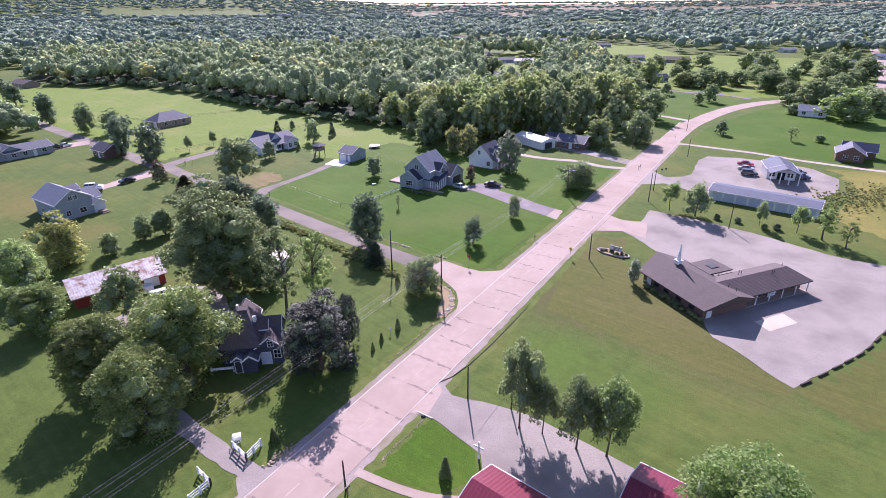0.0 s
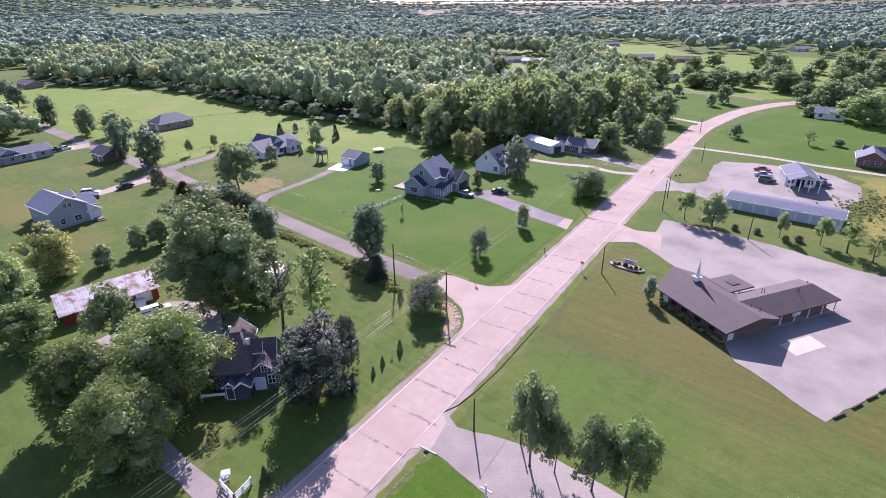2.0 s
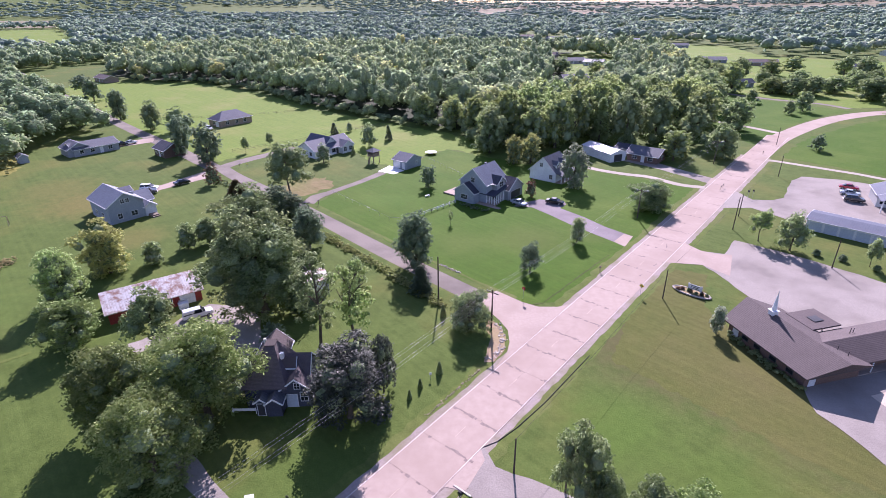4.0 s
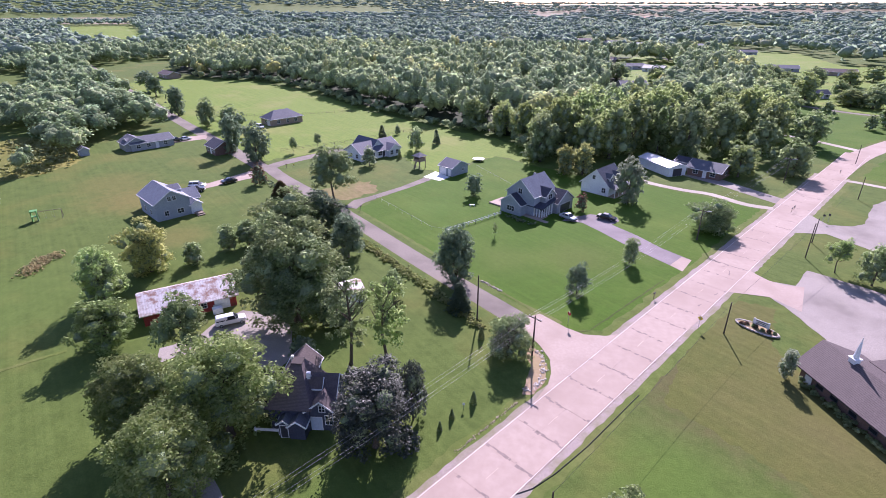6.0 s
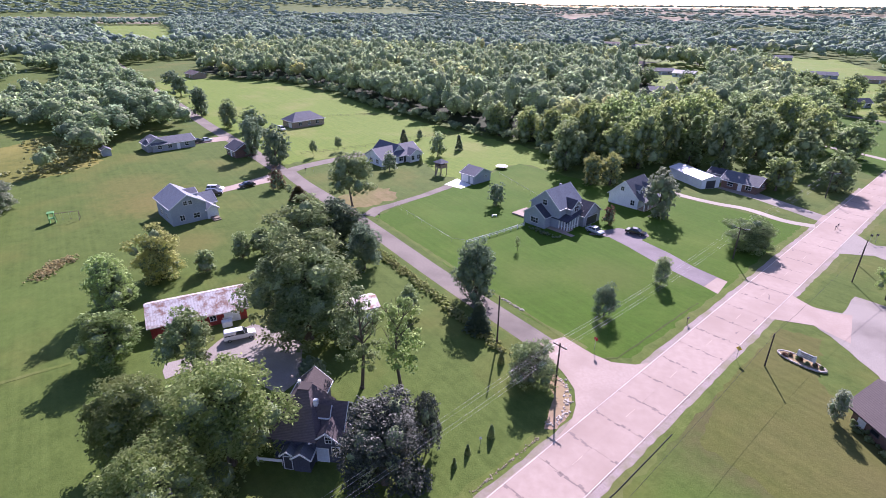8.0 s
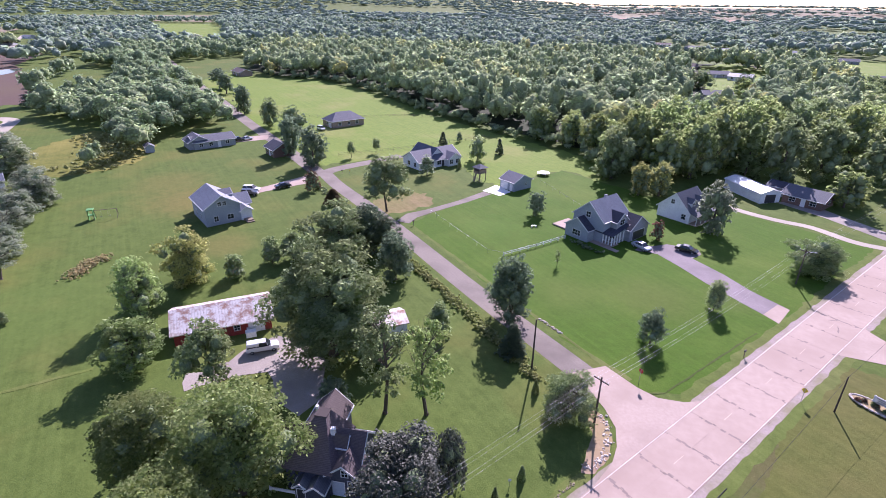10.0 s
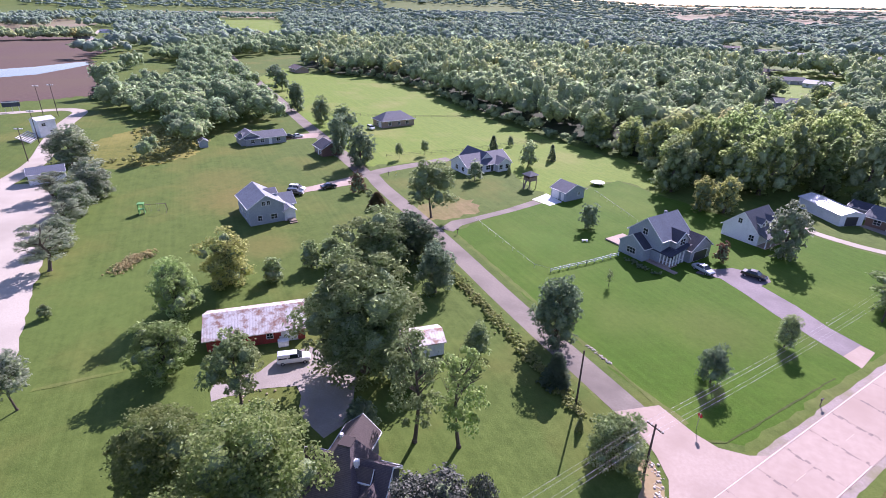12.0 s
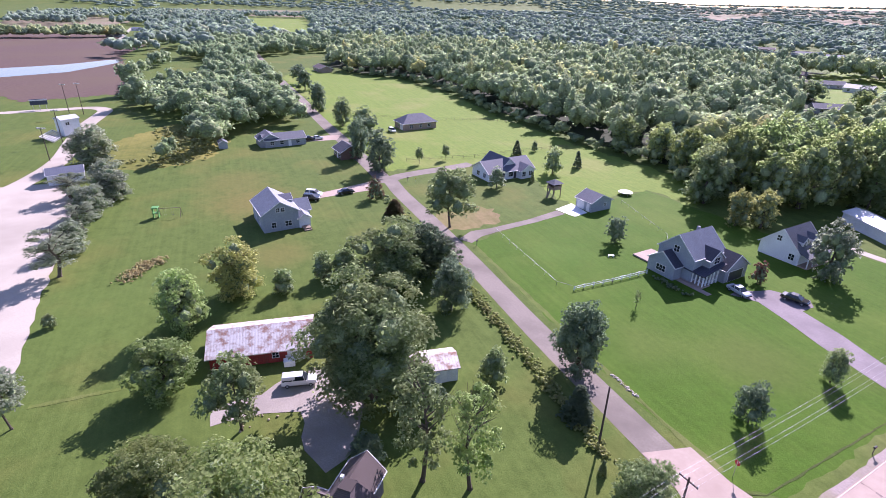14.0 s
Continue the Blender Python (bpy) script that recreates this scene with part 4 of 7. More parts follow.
def near_woods():
    sheet("woods_floor", [(x + 1, y + 6) for x, y in WOOD_EDGE], 0.02, FLOOR_DARK, "very dark green-brown ground under the woods", "ground", fuzz=2.0, step=6)
    x, y, rng = scatter(3, 4400, -430, 170, 200, 630)
    ok = inside(x, y, WOOD_EDGE) & inside(x - 1, y - 4, WOOD_EDGE) & ~inside(x, y, GLADE) & away_from_homes(x, y)
    x, y = x[ok], y[ok]
    close = y < 400
    for nm, sel, lobes, per, size in (("woods", close, 8, 11, 0.074), ("woods", ~close, 6, 6, 0.10)):
        n = sel.sum()
        w = rng.uniform(6.0, 11.5, n) + 5.0 * rng.uniform(0, 1, n) ** 4
        h = w * rng.uniform(0.6, 0.95, n) + rng.uniform(4.0, 10.0, n)
        spire = rng.uniform(0, 1, n) < 0.22
        w, h = np.where(spire, w * 0.68, w), np.where(spire, h * 1.15, h)
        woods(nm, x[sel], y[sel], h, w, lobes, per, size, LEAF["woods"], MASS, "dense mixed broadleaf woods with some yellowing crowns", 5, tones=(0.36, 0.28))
    # brush along the edge of the woods
    rng = np.random.default_rng(9)
    edge = [Vector(p) for p in WOOD_EDGE[:11]]
    ex, ey = [], []
    for p, q in zip(edge, edge[1:]):
        for k in range(int((q - p).length / 2.6)):
            s = p.lerp(q, (k + rng.uniform(0, 1)) / ((q - p).length / 2.6))
            ex.append(s.x + rng.uniform(-3, 3))
            ey.append(s.y + rng.uniform(-3, 3))
    n = len(ex)
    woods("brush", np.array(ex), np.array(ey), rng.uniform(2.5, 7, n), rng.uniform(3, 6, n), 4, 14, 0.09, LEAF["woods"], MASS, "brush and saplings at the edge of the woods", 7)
    x, y, rng = scatter(4, 2700, -475, -150, 135, 435)
    ok = inside(x, y, BELT) & ~inside(x, y, BELT_GAP) & ~inside(x, y, [(-350, 285), (-430, 375), (-398, 385), (-330, 318), (-296, 288), (-285, 255), (-300, 248)])
    lane = [Vector(p) for p in ((-139, 221), (-180, 254), (-255, 316), (-378, 419), (-520, 540))]
    for p, q in zip(lane, lane[1:]):
        t = np.clip(((x - p.x) * (q.x - p.x) + (y - p.y) * (q.y - p.y)) / (q - p).length_squared, 0, 1)
        ok &= np.hypot(x - p.x - t * (q.x - p.x), y - p.y - t * (q.y - p.y)) > 7
    far_row = [(-569, 528), (-547, 556), (-474, 573), (-423, 601), (-343, 497), (-375, 501), (-384, 456), (-393, 426), (-451, 431)]
    fx, fy, frng = scatter(14, 620, -575, -340, 420, 605)
    keep = inside(fx, fy, far_row)
    fw = frng.uniform(7, 14, keep.sum())
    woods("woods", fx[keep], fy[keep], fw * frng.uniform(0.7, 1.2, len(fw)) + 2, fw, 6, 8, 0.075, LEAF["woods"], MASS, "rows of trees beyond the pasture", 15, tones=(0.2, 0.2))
    thin = np.array([noise.noise((a / 16, b / 16, 1.3)) for a, b in zip(x, y)])
    ok &= thin < 0.36
    x, y = x[ok], y[ok]
    w = rng.uniform(4.5, 9.5, len(x)) + 5 * rng.uniform(0, 1, len(x)) ** 3
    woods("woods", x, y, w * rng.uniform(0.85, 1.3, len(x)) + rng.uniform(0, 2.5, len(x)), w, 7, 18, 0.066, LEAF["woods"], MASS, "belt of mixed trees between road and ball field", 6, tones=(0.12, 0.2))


TAN_STRIP = [(420, 3000), (1500, 2800), (2600, 3000), (2600, 3300), (1500, 3150), (300, 3400)]
LAST_STRIP = [(-600, 4100), (600, 3700), (2400, 3900), (2400, 4300), (-600, 4500)]
OPEN = [
    [(-470, 325), (-545, 420), (-640, 492), (-727, 556), (-900, 700), (-1000, 648), (-800, 420), (-586, 315)],
    [(84, 250), (98, 300), (108, 370), (130, 450), (141, 515), (166, 682), (204, 747), (253, 720), (242, 589), (285, 559), (333, 530), (470, 540), (620, 470), (700, 300), (300, 60), (60, 60)],
    [(-380, 425), (-300, 395), (-290, 400), (-374, 514), (-420, 500)], [(-490, 613), (-575, 623), (-905, 905), (-1146, 1121), (-1000, 1200), (-620, 780)],
    [(-560, 400), (-320, 190), (-200, 100), (-900, 100), (-1300, 500), (-900, 620)], [(-930, 599), (-1188, 757), (-1331, 961), (-1069, 783)],
    [(-1600, 1200), (-1100, 1300), (-1500, 1900), (-2400, 1800)], [(-155, 2124), (-160, 2900), (60, 3300), (72, 2700), (-55, 1927)], [(237, 2661), (365, 2781), (391, 2055), (177, 1888)],
    TAN_STRIP, LAST_STRIP, [(-700, 2600), (-1300, 2400), (-1800, 3000), (-1000, 3100)],
]
FIELDS = [
    ([(-900, 470), (-885, 560), (-930, 640), (-1100, 790), (-1650, 1000), (-1500, 760), (-1170, 594)], STUBBLE, "tan stubble field beyond the farm"),
    ([(-490, 613), (-575, 623), (-905, 905), (-1146, 1121), (-1000, 1200), (-620, 780)], PASTURE, "green hay meadow among the woods"),
    ([(-1600, 1200), (-1100, 1300), (-1500, 1900), (-2400, 1800)], STUBBLE, "tan stubble field"),
    ([(-155, 2124), (-160, 2900), (60, 3300), (72, 2700), (-55, 1927)], RED_SOIL, "reddish bare field in the woods"),
    ([(237, 2661), (365, 2781), (391, 2055), (177, 1888)], RED_SOIL, "reddish bare field in the woods"),
    (TAN_STRIP, STUBBLE, "wide tan fields towards the horizon"),
    (LAST_STRIP, STUBBLE, "wide tan fields at the horizon"),
    ([(-700, 2600), (-1300, 2400), (-1800, 3000), (-1000, 3100)], STUBBLE, "tan stubble field"),
]
GLADE = [(50, 570), (36, 520), (29, 400), (22, 300), (46, 296), (58, 374), (86, 470), (96, 560)]


def hill(x, y):
    """Height of the land that rises far off on one side of the view."""
    r, az = np.hypot(x, y), np.degrees(np.arctan2(x, y))
    k = np.clip((r - 2600) / 2000, 0, 1)
    return k * k * (3 - 2 * k) * (42 + 58 * np.clip((-4 - az) / 16, 0, 1))


def far_woods():
    for outline, m, label in FIELDS:
        sheet("far_field", outline, 0.3, m, label, "field", fuzz=4, step=30)
    for seed, x0, x1, y0, y1, count, lobes, per, size, w0, w1, h0, h1 in (
            (21, -1500, 1500, 120, 1500, 11500, 3, 4, 0.12, 12, 23, 11, 20), (22, -4600, 4600, 1500, 4800, 10500, 2, 2, 0.08, 34, 68, 13, 24)):
        x, y, rng = scatter(seed, count, x0, x1, y0, y1)
        ok = away_from_homes(x, y) & (x > -1.6 * y - 200) & (x < 1.05 * y + 200) & ~inside(x, y, WOOD_EDGE) & ~inside(x, y, BELT)
        ok &= ~((x > -480) & (x < 120) & (y < 625)) | (y > 640)
        for poly in OPEN:
            ok &= ~inside(x, y, poly)
        gap = np.array([noise.noise((a / 420, b / 420, 0.3)) for a, b in zip(x, y)])
        ok &= (gap < 0.44) | (y < 640) & (x > 0)
        ok &= ~((x > 60) & (y < 430) & (x < 640))
        x, y = x[ok], y[ok]
        woods("far_woods", x, y, rng.uniform(h0, h1, len(x)), rng.uniform(w0, w1, len(x)), lobes, per, size, LEAF["far"], HAZED_MASS, "woods reaching to the horizon, haze in their leaf colour", seed, hill(x, y))


def far_hill(a0, a1, m, label):
    """The ground that rises under the woods and fields at the horizon."""
    bm = bmesh.new()
    rows = []
    for i in range(15):
        r = 2500 + i * 160
        rows.append([bm.verts.new((math.sin(a) * r, math.cos(a) * r, hill(math.sin(a) * r, math.cos(a) * r) + 0.2)) for a in np.radians(np.linspace(a0, a1, 36))])
    for p, q in zip(rows, rows[1:]):
        for k in range(35):
            bm.faces.new((p[k], p[k + 1], q[k + 1], q[k]))
    bmesh.ops.recalc_face_normals(bm, faces=bm.faces[:])
    tagged(part("far_hill", bm, m), label, "hill", kind="structure")


def shelter_belt():
    """The row of trees before the tan fields."""
    rng = np.random.default_rng(41)
    n = 110
    t = rng.uniform(0, 1, n)
    x = -800 + 90 * t + rng.normal(0, 7, n)
    y = 392 + 118 * t + rng.normal(0, 7, n)
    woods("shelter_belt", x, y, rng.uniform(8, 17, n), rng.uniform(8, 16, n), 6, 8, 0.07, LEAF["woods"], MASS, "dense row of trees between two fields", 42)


near_woods()
shelter_belt()
far_woods()
far_hill(-72, -6, GRASS, "gently rising wooded land at the horizon")
far_hill(-6, 52, STUBBLE, "tan fields rising to the horizon")

def plant(shape, tone, spots):
    """Trees of one shape and tone; spots: x, y, height, width, variant."""
    for x, y, h, w, variant in spots:
        tree(x, y, h, w, shape, tone, variant)


plant("broad", "olive", [(-36.6, 74.2, 14.4, 13.4, 7), (-47.6, 72.2, 11.2, 10.4, 8), (-37.2, 63.8, 12.2, 10.4, 8), (1.5, 224, 20.1, 14.6, 4), (19, 221, 20.1, 14.6, 3), (27, 231, 21.4, 15.7, 3), (36, 243, 21.4, 15.7, 4), (44, 255, 21.4, 16.8, 3), (31, 257, 20.1, 15.7, 3), (60, 248, 20.1, 15.7, 3), (76, 244, 18.8, 14.6, 3), (73, 262, 20.1, 15.7, 4), (15, 254, 20.1, 15.7, 3), (84, 284, 17.4, 14.6, 3), (48, 274, 18.8, 15.7, 4), (93, 345, 13, 14, 3), (70, 300, 16, 15, 4)])
plant("tall", "green", [(-51.3, 86.8, 11.5, 9, 2), (-58.6, 160.3, 15, 13.6, 0), (-92.8, 204.7, 5.8, 3.4, 4), (-87.5, 213.7, 5.5, 3.4, 4), (74.8, 129, 6.2, 3.2, 0), (9.3, 63.8, 13, 5.8, 7), (12, 62.8, 8.6, 4.0, 8), (15.6, 60.3, 10.4, 5.6, 8)])
plant("broad", "bright", [(-66.6, 87.6, 8, 9.6, 2), (-77.3, 99.1, 10.7, 8.5, 1), (26, 45.6, 13.4, 11.5, 8), (9, 235, 20.1, 15.7, 4), (20, 240, 21.4, 15.7, 3), (178.1, 249.2, 14, 20.7, 3)])
plant("broad", "yellow", [(-77.8, 111.5, 11.1, 9.9, 0), (3.8, 197.8, 9.4, 6.7, 4), (9.4, 199.3, 10.2, 7.8, 3)])
plant("broad", "green", [(-40.1, 100.3, 18.3, 17.2, 7), (-55, 129.4, 12.9, 15.4, 0), (-4.1, 98.6, 6.7, 7.6, 2), (38.6, 158, 7.6, 11, 0), (-150.4, 238, 12.5, 9.1, 3), (-4.5, 212, 16.8, 12.9, 3), (45, 226, 20.1, 14.6, 3), (57, 232, 18.8, 14.6, 4), (57, 266, 20.1, 15.7, 3), (66, 281, 18.8, 14.6, 4), (94.4, 255.4, 13.5, 14.7, 3), (74.7, 212.4, 11.5, 11.5, 3), (186.7, 361.2, 9.5, 17.7, 3), (193.3, 336.5, 11.8, 18.3, 4), (199, 345, 11.2, 15.9, 3), (263, 416.3, 11.8, 13.4, 3), (301.1, 437.9, 11.2, 14.3, 3)])
plant("broad", "green", [(268.5, 383.8, 13.6, 18.8, 4), (284.4, 382.7, 14.9, 18.7, 3), (128.1, 373.8, 14, 15.2, 3), (157.6, 423.9, 13.4, 15.5, 4), (89.4, 307.9, 15.5, 13, 4), (79.8, 328.3, 13, 15.4, 3), (84.4, 417.6, 11, 12.5, 4), (100.6, 440.3, 12.9, 17.9, 4), (39.4, 444.9, 12, 17.8, 3), (17.8, 422.3, 13.3, 19.7, 4), (104, 352, 14.6, 17.1, 3), (84, 296, 15, 14, 3)])
plant("broad", "dark", [(-41.1, 126.2, 9.4, 7.8, 2), (-51, 136.2, 11.1, 12.5, 1), (-16.6, 120, 12.1, 8.6, 1), (-99.5, 191.1, 13.2, 10.9, 3), (-113.9, 199.2, 13.6, 7.5, 4), (-179.9, 258.3, 13.4, 8.8, 4), (64, 430.7, 12, 14.3, 3)])
plant("broad", "green", [(183.1, 280.1, 13.4, 17.1, 4), (211.3, 307.7, 10.1, 15.1, 3), (154.9, 363.2, 8.4, 13.3, 4), (160, 352, 10.8, 15.9, 3), (170, 350, 10.3, 14.6, 4), (242, 455.8, 10.1, 14.6, 4), (245.4, 434.5, 13.4, 13.4, 3), (252.6, 375.1, 17.2, 16.8, 4), (265.5, 365.1, 10.4, 13.4, 3), (201, 264.3, 11.6, 15.2, 3), (101.5, 320.2, 17.4, 19.6, 3)])
plant("broad", "green", [(110.3, 415.8, 12.9, 15.2, 3), (112, 338, 13.4, 15.9, 4), (98, 292, 14, 13, 4)])
plant("broad", "silver", [(-18.1, 76.3, 11.4, 10.8, 7)])
plant("round", "silver", [(-14.8, 81.7, 9.1, 4.3, 1)])
plant("cone", "dark", [(-13.8, 109.5, 5.6, 4.3, 0), (-68.1, 232.6, 5.5, 3.5, 3), (-44.8, 228.3, 5.8, 3, 3)])
plant("sparse", "bright", [(-21.7, 92.6, 15.2, 6.8, 1), (84.2, 120.6, 7.2, 5.2, 1), (86.4, 116, 6, 3.8, 2)])
plant("sparse", "green", [(-27, 91, 16.2, 7, 2), (-11.7, 143.4, 3.6, 1.4, 0), (132.4, 212.5, 5.2, 4.3, 4)])
plant("broad", "grey", [(20.9, 175, 12.4, 9.3, 3), (-183.7, 149.5, 12.8, 15, 0), (-146, 132, 9, 10, 0), (-123, 107.5, 7, 8, 1), (-139, 121.5, 8, 9.5, 2), (-157, 137, 8.5, 10, 0)])
plant("bush", "green", [(-68.1, 123.9, 7, 5.1, 0), (-64.9, 126.9, 7.2, 5.9, 1), (-71.3, 116.3, 6, 5, 0), (-26.6, 111.1, 6.9, 4.8, 1), (141.7, 210.3, 3.5, 4.2, 3), (-96.6, 88.5, 2.9, 2.5, 1), (74.9, 127, 1.5, 1.8, 1)])
plant("round", "dark", [(-21.1, 171.7, 6.3, 5, 4), (6.6, 120.2, 6.2, 5.4, 0), (-64.3, 241.5, 4, 3, 3), (111.5, 224.8, 5.8, 5.7, 3), (-126, 222, 10, 10, 4), (-230, 306, 13, 12, 3)])
plant("round", "green", [(175.9, 288.1, 6.2, 10.6, 3), (128.3, 325.6, 7.3, 8.1, 3), (264.6, 428.1, 7.8, 8.7, 3)])
plant("round", "green", [(17.5, 135.5, 5.8, 4.0, 1), (-50.1, 217.4, 8.8, 6.5, 4), (62.5, 135.6, 8.5, 7.2, 0), (-138, 236, 10.5, 11, 3), (70, 230, 16.1, 12.3, 3), (132.8, 293.6, 6.8, 6, 3), (142.3, 301.4, 10.1, 9.4, 3)])
plant("round", "maroon", [(-85.8, 168.3, 6.4, 5.6, 3), (8.3, 165.3, 4.8, 3.4, 4)])
plant("round", "olive", [(57.3, 207.1, 10.8, 11.2, 4), (149.5, 444.2, 9, 15.7, 3), (215, 472.8, 10.1, 17.1, 4), (103.1, 534, 13.6, 19.5, 3), (124.5, 510.7, 16, 19.5, 4), (116, 490, 12.3, 15.9, 3), (134, 470, 11.2, 14.6, 4), (118, 455, 11.2, 13.4, 3)])
plant("broad", "olive", [(129.6, 358.5, 16.8, 16.3, 3), (152.2, 357.6, 8.4, 14.6, 4), (186.3, 441.3, 10.6, 15.4, 3), (71.7, 317.7, 13, 13.2, 4), (62.6, 418.9, 10.5, 12, 3), (-22, 250, 14, 11, 3), (-12, 240, 15, 12, 4), (-5, 228, 15, 12, 3), (-34, 257, 13, 11, 4)])
plant("round", "grey", [(-60.2, 194.2, 7, 6, 3), (35.8, 101.2, 5, 2.6, 1)])
plant("cone", "green", [(-52.9, 205.5, 3.2, 1.6, 3), (36, 229, 17.4, 7.8, 3)])
plant("tall", "bright", [(57.9, 140.1, 7.8, 5.4, 1), (81.2, 124.8, 6.5, 4.6, 2), (18.9, 59.1, 11, 6, 7)])
plant("sparse", "grey", [(-113.6, 99.5, 9.8, 10, 0), (-156, 126.5, 7.2, 10, 1), (-132, 115.5, 7, 8.5, 1)])
plant("tall", "grey", [(-76.9, 73, 9, 7.2, 1)])
plant("cone", "maroon", [(-75, 161.1, 4, 5, 0)])
plant("tall", "dark", [(-250, 324, 12, 12, 4)])
plant("bush", "dark", [(-290, 235, 8, 14, 3), (-276, 238, 8, 13, 4), (66.9, 133.5, 1.7, 2, 0), (70.8, 131.2, 1.6, 2, 1), (77.6, 126.6, 1.8, 2.2, 0), (-33, 101, 8, 7, 0), (-34, 90, 5, 5, 1)])
plant("bush", "green", [(166.3, 265.8, 5, 11, 4)])
plant("round", "olive", [(11, 216, 17.4, 13.4, 3), (86, 268, 17.4, 13.4, 4), (2, 244, 18.8, 14.6, 3)])
plant("broad", "green", [(118, 400, 13, 14, 4), (128, 415, 12, 14, 3), (140, 440, 12, 13, 4), (132, 480, 12, 15, 3), (142, 500, 11, 13, 4), (120, 430, 13, 14, 3), (112, 470, 13, 14, 4), (126, 545, 13, 15, 3), (138, 560, 13, 15, 4), (150, 590, 14, 16, 3), (144, 465, 11, 13, 4), (158, 385, 10, 12, 3), (176, 380, 10, 13, 4), (206, 372, 11, 13, 3), (222, 362, 11, 14, 4), (236, 352, 12, 14, 3)])
plant("broad", "green", [(212, 388, 10, 13, 3), (228, 396, 9, 12, 4), (192, 316, 9, 12, 3), (224, 322, 11, 14, 4), (240, 336, 12, 14, 3), (196, 292, 10, 12, 4), (186, 262, 9, 12, 3), (205, 276, 11, 13, 4)])


def open_trees():
    """Trees dotted about the lawns beyond the highway's bend."""
    rng = random.Random(8)
    spots = []
    while len(spots) < 80:
        x, y = rng.uniform(105, 600), rng.uniform(190, 560)
        if y < 215 and x < 190 or (x - 100) * 0.9 + 190 > y + 110:
            continue
        gap = min((Vector((x, y)) - q).length for q in MAIN_LINE)
        if gap < 14 or any((x - a) ** 2 + (y - b) ** 2 < 56 for a, b in spots):
            continue
        if x < 225 + max(0, 330 - y) * 0.5 or x < 345 and y > 440 or noise.noise((x / 55, y / 55, 2.0)) < -0.08:
            continue
        spots.append((x, y))
        h = rng.uniform(8, 15)
        tree(x, y, h, h * rng.uniform(0.75, 1.05), rng.choice(("round", "broad", "tall")), rng.choice(("green", "dark", "green", "bright")), 5 + rng.randrange(2))


open_trees()


# ---- buildings ----
def block(house, x0, x1, y0, y1, h, rise, ridge, wall, roof, over=0.4, z0=0.0, trim=TRIM, gables=True):
    """A gabled block in the house's own axes; ridge is the axis that the ridge runs along."""
    bm = bmesh.new()
    if ridge == "x":
        ym = (y0 + y1) / 2
        prof = [(y0, z0), (y1, z0), (y1, h), (ym, h + rise), (y0, h)]
        a = [bm.verts.new((x0, y, z)) for y, z in prof]
        b = [bm.verts.new((x1, y, z)) for y, z in prof]
    else:
        xm = (x0 + x1) / 2
        prof = [(x0, z0), (x1, z0), (x1, h), (xm, h + rise), (x0, h)]
        a = [bm.verts.new((x, y1, z)) for x, z in prof]
        b = [bm.verts.new((x, y0, z)) for x, z in prof]
    bm.faces.new(a[::-1])
    bm.faces.new(b)
    for i in range(5):
        j = (i + 1) % 5
        bm.faces.new((a[i], a[j], b[j], b[i]))
    bmesh.ops.recalc_face_normals(bm, faces=bm.faces[:])
    part("wall", bm, wall, house)
    half = ((y1 - y0) if ridge == "x" else (x1 - x0)) / 2
    drop = rise / half * over
    t = 0.16
    for s in (-1, 1):
        bm = bmesh.new()
        if ridge == "x":
            e = (y0 - over) if s < 0 else (y1 + over)
            c = [(x0 - over, e, h - drop + t), (x1 + over, e, h - drop + t), (x1 + over, ym, h + rise + t), (x0 - over, ym, h + rise + t)]
        else:
            e = (x0 - over) if s < 0 else (x1 + over)
            c = [(e, y0 - over, h - drop + t), (xm, y0 - over, h + rise + t), (xm, y1 + over, h + rise + t), (e, y1 + over, h - drop + t)]
        slab(bm, c, t)
        bmesh.ops.recalc_face_normals(bm, faces=bm.faces[:])
        part("roof", bm, roof, house)
    if trim:
        bm = bmesh.new()
        for s in (-1, 1):
            for end in (0, 1):
                if ridge == "x":
                    x = x0 - over - 0.03 if end == 0 else x1 + over + 0.03
                    e = (y0 - over) if s < 0 else (y1 + over)
                    slab(bm, [(x - 0.04, e, h - drop + t + 0.03), (x + 0.04, e, h - drop + t + 0.03), (x + 0.04, ym, h + rise + t + 0.03), (x - 0.04, ym, h + rise + t + 0.03)], 0.24)
                else:
                    y = y0 - over - 0.03 if end == 0 else y1 + over + 0.03
                    e = (x0 - over) if s < 0 else (x1 + over)
                    slab(bm, [(e, y - 0.04, h - drop + t + 0.03), (xm, y - 0.04, h + rise + t + 0.03), (xm, y + 0.04, h + rise + t + 0.03), (e, y + 0.04, h - drop + t + 0.03)], 0.24)
        for s in (-1, 1):
            if ridge == "x":
                y = (y0 - over - 0.06) if s < 0 else (y1 + over + 0.06)
                slab(bm, [(x0 - over, y - 0.06, h - drop + t - 0.02), (x1 + over, y - 0.06, h - drop + t - 0.02), (x1 + over, y + 0.06, h - drop + t - 0.02), (x0 - over, y + 0.06, h - drop + t - 0.02)], 0.16)
            else:
                x = (x0 - over - 0.06) if s < 0 else (x1 + over + 0.06)
                slab(bm, [(x - 0.06, y0 - over, h - drop + t - 0.02), (x + 0.06, y0 - over, h - drop + t - 0.02), (x + 0.06, y1 + over, h - drop + t - 0.02), (x - 0.06, y1 + over, h - drop + t - 0.02)], 0.16)
        bmesh.ops.recalc_face_normals(bm, faces=bm.faces[:])
        part("roof_trim", bm, trim, house, "white gutters and bargeboards")


